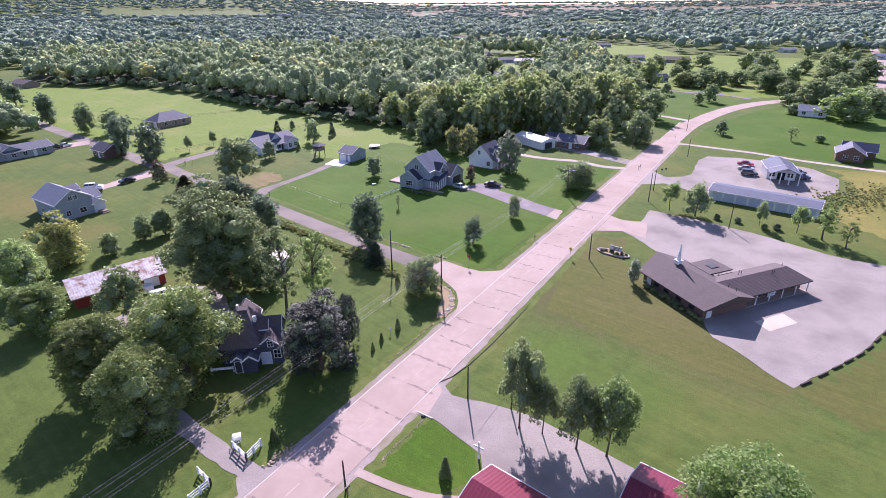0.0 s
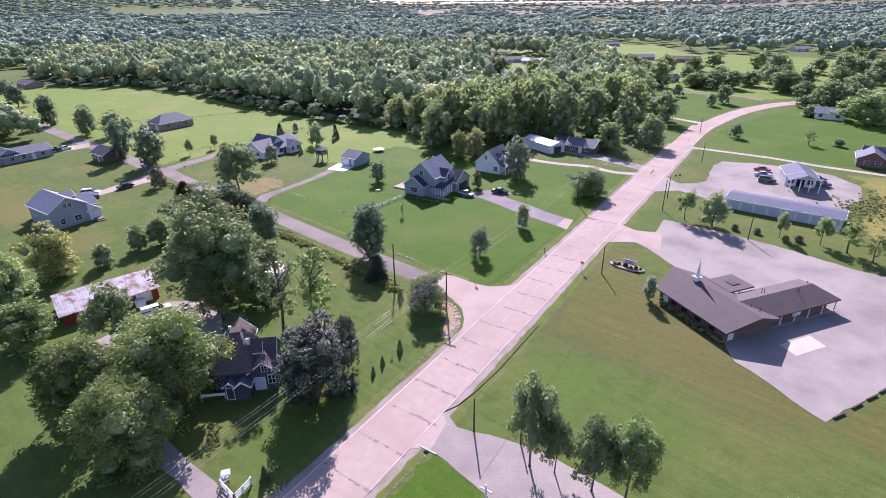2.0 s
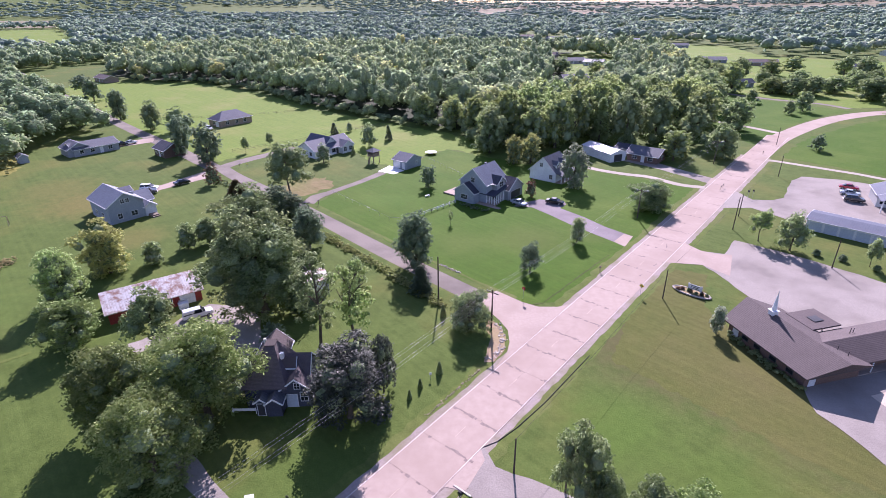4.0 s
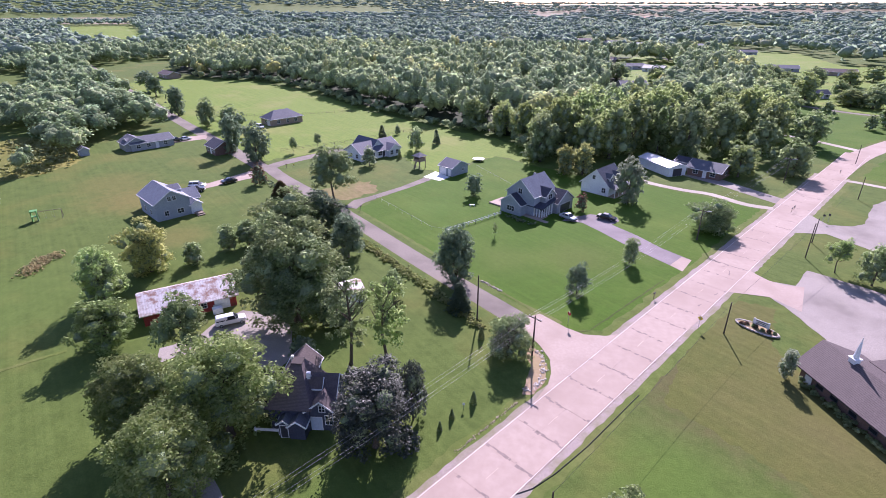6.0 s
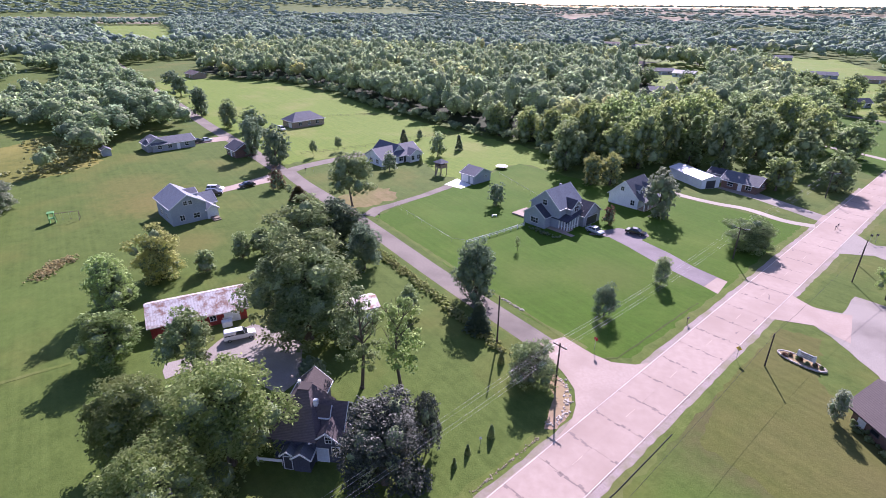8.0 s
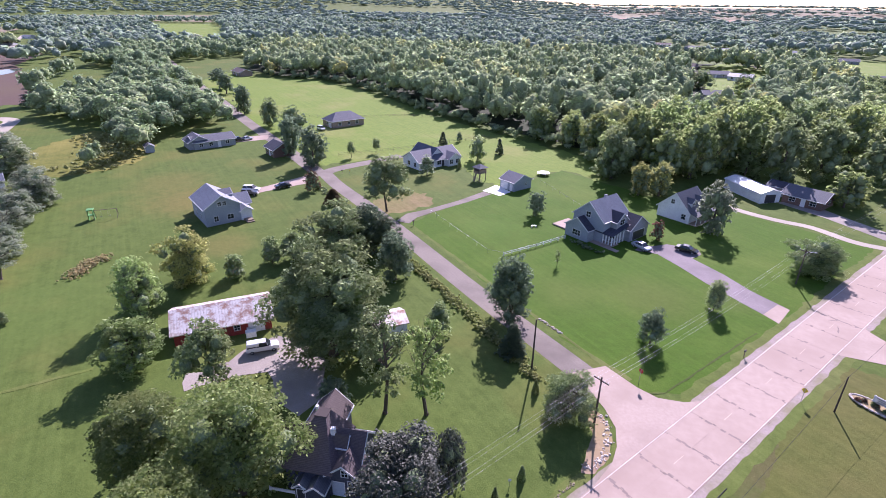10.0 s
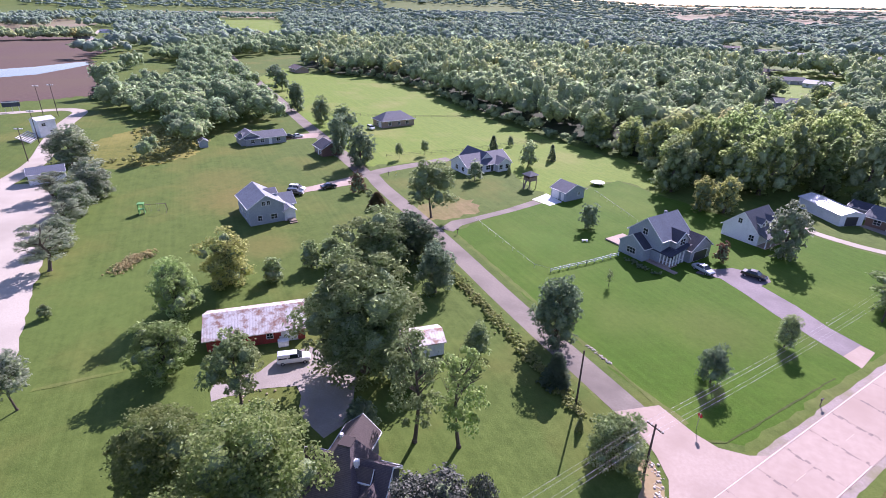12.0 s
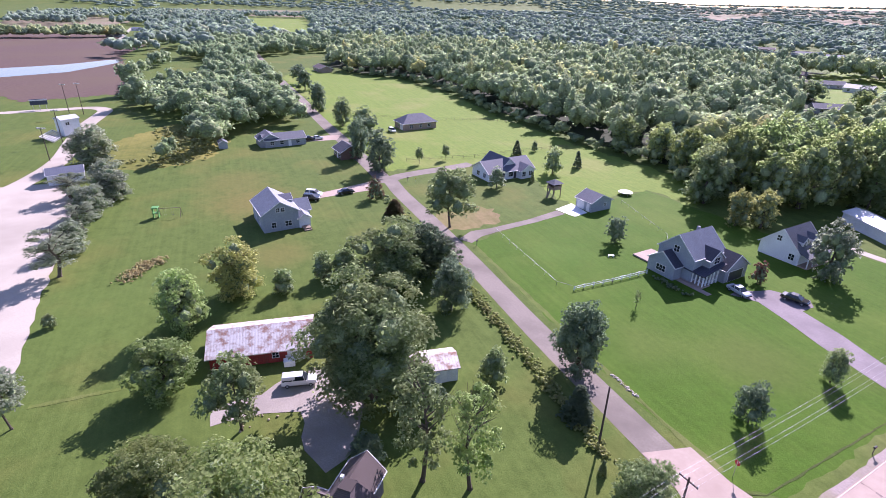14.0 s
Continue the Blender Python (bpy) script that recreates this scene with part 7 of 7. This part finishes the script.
weeds("foundation_shrubs", [(37.6, 101.5), (40.3, 93.6), (42.6, 87.6)], 60, 0.35, 0.8, "low shrubs along the church wall", 7, "green")
weeds("foundation_shrubs", [(-10.5, 157.5), (-6.5, 154.6), (-3, 152.6)], 40, 0.4, 0.7, "low dark shrubs before the gabled house", 8, "dark")


def dirt_bed():
    """The kidney-shaped bed with its stone ring, plants and sign."""
    b = thing("garden_bed", pose(36.0, 114.4, 0, 0, 0, YAW - 5), "oval bed ringed with stones around a church sign", "garden bed")
    bm = bmesh.new()
    vs = [bm.verts.new((math.cos(a) * 3.3, math.sin(a) * 1.25, 0.10)) for a in [6.2832 * i / 24 for i in range(24)]]
    bm.faces.new(vs)
    r = bmesh.ops.extrude_face_region(bm, geom=bm.faces[:])
    bmesh.ops.translate(bm, verts=[v for v in r["geom"] if isinstance(v, bmesh.types.BMVert)], vec=(0, 0, 0.12))
    bmesh.ops.recalc_face_normals(bm, faces=bm.faces[:])
    part("soil", bm, DIRT, b)
    rng = random.Random(2)
    for i in range(30):
        a = 6.2832 * i / 30
        bm = boxes((-0.3, 0.3, -0.16, 0.16, 0, 0.26))
        softened(bm, 0.07)
        st = part("edging_stone", bm, STONE, b)
        st.matrix_basis = pose(math.cos(a) * 3.35, math.sin(a) * 1.3, 0.06, 0, 0, math.degrees(math.atan2(1.3 * math.cos(a), -3.35 * math.sin(a))) + rng.uniform(-8, 8))
    sg = thing("church_sign", pose(36.4, 114.3, 0.2, 0, 0, YAW - 5), "white church sign board standing in the garden bed", "sign")
    part("board", softened(boxes((-1.3, 1.3, -0.07, 0.07, 0.5, 1.5)), 0.03), WHITE, sg)
    for x in (-1.15, 1.15):
        part("post", boxes((x - 0.08, x + 0.08, -0.09, 0.09, -0.25, 1.6)), WHITE, sg)
    for i, w in enumerate((0.9, 0.7, 0.8)):
        part("lettering_bar", boxes((-w, w, -0.085, -0.07, 1.25 - i * 0.28, 1.36 - i * 0.28)), DARK, sg)
    for i in range(7):
        tree(36.0 + P.x * (i - 3) * 0.8 + rng.uniform(-0.3, 0.3), 114.2 + P.y * (i - 3) * 0.8 + rng.uniform(-0.4, 0.4), rng.uniform(0.6, 1.1), rng.uniform(0.8, 1.2), "bush", rng.choice(("dark", "green", "maroon")), i % 2,
             "small flowering shrub in the stone-ringed bed", "shrub")


dirt_bed()


def sign_post(x, y, yaw, h, w, ht, colour, label, shape="rect"):
    s = thing("road_sign", pose(x, y, 0, 0, 0, yaw), label, "sign", "road signs")
    part("post", rod(bmesh.new(), (0, 0, -0.2), (0, 0, h), 0.035, 0.035, 6), STEEL, s)
    if shape == "rect":
        bm = softened(boxes((-w / 2, w / 2, -0.06, -0.035, h - ht, h)), 0.01)
    else:
        n = 8 if shape == "oct" else 4
        off = 0.3927 if shape == "oct" else 0
        bm = bmesh.new()
        rim = [(math.cos(6.2832 * i / n + off) * w / 2, math.sin(6.2832 * i / n + off) * w / 2) for i in range(n)]
        a = [bm.verts.new((p, -0.06, h - w / 2 + q)) for p, q in rim]
        c = [bm.verts.new((p, -0.04, h - w / 2 + q)) for p, q in rim]
        bm.faces.new(a)
        bm.faces.new(c[::-1])
        for i in range(n):
            bm.faces.new((a[i], c[i], c[(i + 1) % n], a[(i + 1) % n]))
    part("plate", bm, colour, s)
    return s


RED_SIGN = plain("red_sign_paint", (0.45, 0.02, 0.02), 0.4)
sign_post(5.0, 109.0, 140, 2.6, 0.75, 0.75, RED_SIGN, "octagonal red road sign on a steel post", "oct")
sign_post(26.4, 112.6, YAW + 180, 2.4, 0.9, 0.9, YELLOW, "yellow diamond road sign on a steel post", "diamond")
sign_post(-8.7, 85.0, 20, 1.1, 0.35, 0.35, WHITE, "small white marker on a short post")
sign_post(-84.0, 187.0, 40, 1.2, 0.3, 0.3, YELLOW, "small yellow utility marker in the grass")
for x, y in ((68.5, 170.5), (67.0, 169.8)):
    sign_post(x, y, YAW, 2.2, 0.5, 0.5, DARK, "small dark sign at the yard entrance")


def mailbox(x, y, yaw):
    m = thing("mailbox", pose(x, y, 0, 0, 0, yaw), "dark metal mailbox on a wooden post by the road", "mailbox", "mailboxes")
    part("post", boxes((-0.05, 0.05, -0.05, 0.05, -0.2, 1.05)), WOOD, m)
    bm = loft([[(-0.12, yy, 1.05), (0.12, yy, 1.05), (0.12, yy, 1.2), (0.06, yy, 1.28), (-0.06, yy, 1.28), (-0.12, yy, 1.2)] for yy in (-0.28, 0.28)])
    part("box", bm, DARK, m)
    part("flag", boxes((0.125, 0.14, -0.1, 0.12, 1.15, 1.22)), RED_SIGN, m)


for x, y in ((-10.6, 54.0), (62.2, 176.2), (63.4, 178.0), (20.5, 121.4), (90.3, 217.4), (-48.4, 153.8), (-86.2, 186.2)):
    mailbox(x, y, YAW)


def swing_set():
    s = thing("swing_set", pose(-122.4, 131.2, 0, 0, 0, 40), "green and grey garden swing set on the grass", "swing set")
    part("beam", rod(bmesh.new(), (-2.6, 0, 2.3), (2.6, 0, 2.3), 0.06, 0.06, 6), WOOD, s)
    for x in (-2.5, 2.5):
        for y in (-1.1, 1.1):
            part("leg", rod(bmesh.new(), (x, y, -0.05), (x, 0, 2.35), 0.06, 0.05, 6), WOOD, s)
    part("play_tower", softened(boxes((-3.9, -2.6, -0.7, 0.7, 1.2, 1.3), (-3.9, -3.8, -0.7, 0.7, 0, 2.6), (-2.7, -2.6, -0.7, 0.7, 0, 2.6), (-4.0, -2.5, -0.8, 0.8, 2.55, 2.75)), 0.02), LAWN_GREEN, s, "green play tower")
    for x in (-1.2, 0.6):
        sw = part("seat", softened(boxes((x - 0.25, x + 0.25, -0.09, 0.09, 0.5, 0.54)), 0.01), DARK, s)
        for e in (-0.22, 0.22):
            part("chain", rod(bmesh.new(), (x + e, 0, 0.52), (x + e, 0, 2.3), 0.012, 0.012, 4), STEEL, sw)


LAWN_GREEN = plain("green_plastic", (0.10, 0.30, 0.08), 0.5)
swing_set()


def playhouse():
    s = thing("playhouse", pose(-43.1, 195.6, 0, 0, 0, YAW), "raised wooden playhouse on tall posts", "playhouse")
    for x in (-1.3, 1.3):
        for y in (-1.3, 1.3):
            part("post", boxes((x - 0.09, x + 0.09, y - 0.09, y + 0.09, -0.1, 4.2)), WOOD, s)
    part("platform", boxes((-1.5, 1.5, -1.5, 1.5, 2.4, 2.55)), WOOD, s)
    part("wall", boxes((-1.4, 1.4, 1.3, 1.38, 2.55, 3.5), (-1.4, -1.32, -1.4, 1.4, 2.55, 3.5), (1.32, 1.4, -1.4, 1.4, 2.55, 3.5), (-1.4, 1.4, -1.38, -1.3, 2.55, 3.1)), WOOD, s)
    bm = bmesh.new()
    top = bm.verts.new((0, 0, 5.2))
    c = [bm.verts.new(p) for p in ((-1.9, -1.9, 4.1), (1.9, -1.9, 4.1), (1.9, 1.9, 4.1), (-1.9, 1.9, 4.1))]
    for i in range(4):
        bm.faces.new((c[i], c[(i + 1) % 4], top))
    bm.faces.new(c[::-1])
    part("roof", bm, SHINGLE_GREY, s)
    part("ladder", slab(bmesh.new(), [(-0.35, -2.4, 0), (0.35, -2.4, 0), (0.35, -1.5, 2.5), (-0.35, -1.5, 2.5)], 0.06), WOOD, s)


playhouse()


def trampoline():
    s = thing("trampoline", pose(-25.3, 208.0, 0), "round trampoline with pale cover on the lawn", "trampoline")
    part("mat", rod(bmesh.new(), (0, 0, 0.82), (0, 0, 0.9), 1.9, 1.95, 24), TRAMP_MAT, s)
    part("rim", rod(bmesh.new(), (0, 0, 0.74), (0, 0, 0.82), 2.0, 2.05, 24), STEEL, s)
    for i in range(6):
        a = i * math.pi / 3
        part("leg", rod(bmesh.new(), (math.cos(a) * 1.9, math.sin(a) * 1.9, -0.02), (math.cos(a) * 1.9, math.sin(a) * 1.9, 0.76), 0.04, 0.04, 6), STEEL, s)


trampoline()


def ball_field():
    for x, y, h in ((-198.6, 144.3, 11), (-220.0, 160.5, 12), (-273, 193.5, 13), (-263.9, 194.7, 14)):
        p = thing("floodlight_pole", pose(x, y, 0, 0, 0, 30), "tall pole with floodlights at the ball field", "light pole", "floodlights")
        part("shaft", rod(bmesh.new(), (0, 0, -0.2), (0, 0, h), 0.16, 0.1, 8), POLE_WOOD, p)
        part("lamp_bar", boxes((-1.3, 1.3, -0.06, 0.06, h - 0.5, h - 0.38)), STEEL, p)
        for k in (-1.1, -0.4, 0.4, 1.1):
            part("floodlight", rod(bmesh.new(), (k, 0.0, h - 0.15), (k, 0.35, h - 0.35), 0.16, 0.24, 8), TRIM, p)
    s = thing("scoreboard", pose(-290.5, 190.5, 0, 0, 0, 60), "dark blue scoreboard on posts at the ball field", "scoreboard")
    part("panel", softened(boxes((-3.4, 3.4, -0.15, 0.15, 2.4, 5.0)), 0.04), PAINTS["blue"], s)
    part("header", boxes((-3.4, 3.4, -0.17, -0.15, 4.3, 4.8)), TRIM, s)
    for x in (-2.6, 0, 2.6):
        part("post", boxes((x - 0.1, x + 0.1, 0.15, 0.35, -0.1, 4.8)), STEEL, s)
    b = thing("bleachers", pose(-227.5, 161.5, 0, 0, 0, 132), "stepped aluminium bleachers beside the booth", "bleachers")
    for i in range(6):
        part("bench", boxes((-6, 6, i * 0.7 - 1.8, i * 0.7 - 1.4, 0.4 + i * 0.4, 0.46 + i * 0.4)), TRIM, b)
        part("footboard", boxes((-6, 6, i * 0.7 - 2.1, i * 0.7 - 1.85, 0.1 + i * 0.4, 0.15 + i * 0.4)), STEEL, b)
    for x in (-5.5, 0, 5.5):
        part("frame", slab(bmesh.new(), [(x - 0.05, -2.1, 0.4), (x + 0.05, -2.1, 0.4), (x + 0.05, 2.1, 2.5), (x - 0.05, 2.1, 2.5)], 0.4), STEEL, b)


ball_field()


def parking_kerbs():
    """Timber wheel stops along the far rim of the church lot."""
    line = [Vector(p) for p in ((48.4, 70.9), (55.6, 74.6), (63.7, 79.0), (72, 85.2))]
    bm0 = softened(boxes((-1.1, 1.1, -0.12, 0.12, 0.0, 0.22)), 0.03)
    me = bpy.data.meshes.new("wheel_stop")
    bm0.to_mesh(me)
    bm0.free()
    me.materials.append(POLE_WOOD)
    for a, b in zip(line, line[1:]):
        n = int((b - a).length / 2.7)
        for i in range(n):
            p = a.lerp(b, (i + 0.5) / n)
            ob = new("wheel_stop", me)
            ob.matrix_basis = pose(p.x, p.y, 0.05, 0, 0, math.degrees(math.atan2((b - a).y, (b - a).x)) + (i * 37 % 7 - 3))
            tagged(ob, "dark timber wheel stop on the gravel rim", "wheel stop", "wheel stops")


parking_kerbs()


def ditch_shade_line():
    # black rod added in place of the shadow along the ditch edge
    d = thing("ditch_shade_rod", pose(1.1, 73.9, 0), "long thin black rod drawing the shadow line of the ditch", "pipe")
    pts = [Vector(p) - Vector((1.1, 73.9)) for p in ((-0.6, 72.8), (1.1, 73.9), (3.6, 76.6), (7.4, 81.7), (14.7, 92.9))]
    for a, b in zip(pts, pts[1:]):
        part("shade_rod_length", rod(bmesh.new(), (a.x, a.y, 0.07), (b.x, b.y, 0.05), 0.05, 0.05, 8), BLACK, d)


ditch_shade_line()


def small_yard_things():
    w = thing("wagon_wheel", pose(-25.3, 61.6, 0, 0, 0, 20), "white wagon wheel ornament by the drive", "ornament")
    bm = bmesh.new()
    for i in range(16):
        a, b = 6.2832 * i / 16, 6.2832 * (i + 1) / 16
        rod(bm, (math.cos(a) * 0.6, 0, 0.62 + math.sin(a) * 0.6), (math.cos(b) * 0.6, 0, 0.62 + math.sin(b) * 0.6), 0.05, 0.05, 5)
    part("rim", bm, WHITE, w)
    for i in range(6):
        a = math.pi * i / 6
        part("spoke", rod(bmesh.new(), (math.cos(a) * 0.58, 0, 0.62 + math.sin(a) * 0.58), (-math.cos(a) * 0.58, 0, 0.62 - math.sin(a) * 0.58), 0.03, 0.03, 5), WHITE, w)
    part("planter", softened(boxes((-0.5, 0.5, 0.5, 1.4, 0, 0.45)), 0.05), WHITE, w)
    for x, y, l in ((-55.2, 100.0, "white chest freezer beside the barn"), (-56.0, 101.3, "white metal cabinet beside the barn")):
        c = thing("storage_chest", pose(x, y, 0, 0, 0, BARN_YAW), l, "chest")
        part("body", softened(boxes((-0.8, 0.8, -0.5, 0.5, 0, 0.95)), 0.05), WHITE, c)
        part("lid", softened(boxes((-0.84, 0.84, -0.54, 0.54, 0.95, 1.05)), 0.03), WHITE, c)
    c = thing("cross_marker", pose(3.9, 58.9, 0, 0, 0, YAW), "white wooden cross leaning in the grass", "cross")
    part("upright", softened(boxes((-0.1, 0.1, -0.08, 0.08, -0.1, 2.6)), 0.02), WHITE, c)
    part("beam", softened(boxes((-0.7, 0.7, -0.085, 0.075, 1.7, 1.9)), 0.02), WHITE, c)
    t = thing("deck_table", pose(-10.4, 166.0, 0.35, 0, 0, 10), "round dark patio table on the deck", "table")
    part("tabletop", rod(bmesh.new(), (0, 0, 0.7), (0, 0, 0.74), 0.7, 0.7, 16), DARK, t)
    part("pedestal", rod(bmesh.new(), (0, 0, 0), (0, 0, 0.7), 0.25, 0.06, 8), DARK, t)
    for k in range(3):
        ch = thing("patio_chair", pose(-10.4 + math.cos(k * 2.1) * 1.1, 166.0 + math.sin(k * 2.1) * 1.1, 0.35, 0, 0, math.degrees(k * 2.1)), "dark patio chair on the deck", "chair", "patio chairs")
        part("seat", softened(boxes((-0.24, 0.24, -0.24, 0.24, 0.42, 0.46)), 0.01), DARK, ch)
        part("backrest", softened(boxes((0.2, 0.25, -0.24, 0.24, 0.46, 0.95)), 0.01), DARK, ch)
        for sx in (-0.21, 0.21):
            for sy in (-0.21, 0.21):
                part("leg", boxes((sx - 0.02, sx + 0.02, sy - 0.02, sy + 0.02, 0, 0.42)), DARK, ch)
    b = thing("stone_bench", pose(-20.2, 163.0, 0, 0, 0, 30), "small white garden bench under the tree", "bench")
    part("seat", softened(boxes((-0.7, 0.7, -0.22, 0.22, 0.38, 0.48)), 0.03), WHITE, b)
    for x in (-0.5, 0.5):
        part("support", boxes((x - 0.1, x + 0.1, -0.18, 0.18, 0, 0.38)), WHITE, b)


small_yard_things()
for x, y, h in ((-9.9, 83.0, 1.5), (-7.6, 86.5, 2.0), (-11.0, 80.6, 1.4), (-0.0, 56.3, 3.0), (-8.8, 102.0, 2.2), (-20.8, 61.8, 2.2)):
    tree(x, y, h, h * 0.5, "cone", "green", 0, "young conifer sapling planted in the lawn", "sapling")

# ---- houses beyond ----
FAR = [(56, 518, 10, "g", 20, 9), (73, 504, -25, "w", 16, 11), (45, 402, 15, "g", 17, 9), (109, 490, 10, "w", 14, 8), (91, 790, 0, "w", 16, 9), (27, 868, 0, "b", 20, 9), (65, 822, 5, "g", 26, 10), (160, 784, 0, "w", 16, 9), (188, 692, 0, "g", 28, 9), (174, 530, -5, "g", 24, 10), (206, 508, -10, "b", 24, 10), (41, 572, 15, "b", 12, 8), (147, 384, 20, "g", 8, 6),
       (-280, 384, YAW, "b", 18, 9), (171, 261, YAW, "w", 11, 7), (300, 420, 15, "w", 14, 8), (330, 470, -15, "g", 14, 8), (265, 480, 10, "g", 14, 8), (-288, 300, 40, "g", 11, 9), (400, 520, 0, "w", 16, 9),
       (120, 395, 20, "b", 10, 7), (360, 600, 15, "w", 16, 9), (470, 560, 0, "g", 16, 9), (215, 300, 20, "w", 10, 7), (-722, 512, 30, "g", 20, 12), (-820, 610, 10, "w", 14, 9), (-119, 199.5, YAW, "d", 8, 7)]
for x, y, yaw, tone, l, w in FAR:
    wall, roof = {"w": (SIDING_WHITE, SHINGLE_LIGHT), "g": (SIDING_GREY, SHINGLE_GREY), "b": (BRICK_TAN, SHINGLE_BROWN), "d": (BRICK_DARK, SHINGLE_DARK)}[tone]
    simple_house("far_house", x, y, yaw, {"w": "distant white house with grey roof among trees", "g": "distant grey house with grey roof among trees", "b": "distant brick house with brown roof among trees", "d": "dark brick garage with charcoal roof under trees"}[tone],
                 [(-l / 2, l / 2, -w / 2, w / 2, 2.8, 1.9, "x", wall, roof, 0.5)],
                 [(-l * 0.3, -w / 2, 0.9, 1.4, 1.3, "-y"), (l * 0.28, -w / 2, 0.9, 1.4, 1.3, "-y")], [(0.0, -w / 2, 0.05, 1.0, 2.1, "-y", WHITE)])


ribbon("farm_lane", curve_through([(-620, 440), (-680, 490), (-760, 550), (-890, 650)], 4), 2.6, 0.34, PALE_GRAVEL, "pale gravel farm lane between the fields", "lane")


def culvert():
    k = thing("culvert", pose(-2.6, 66.2, 0, 0, 0, YAW), "dark culvert mouth under the drive apron", "culvert")
    part("headwall", softened(boxes((-1.2, 1.2, -0.12, 0.12, -0.3, 0.12)), 0.03), STONE, k)
    part("pipe", rod(bmesh.new(), (0, -0.2, -0.02), (0, -0.5, -0.02), 0.3, 0.3, 12), BLACK, k)


culvert()
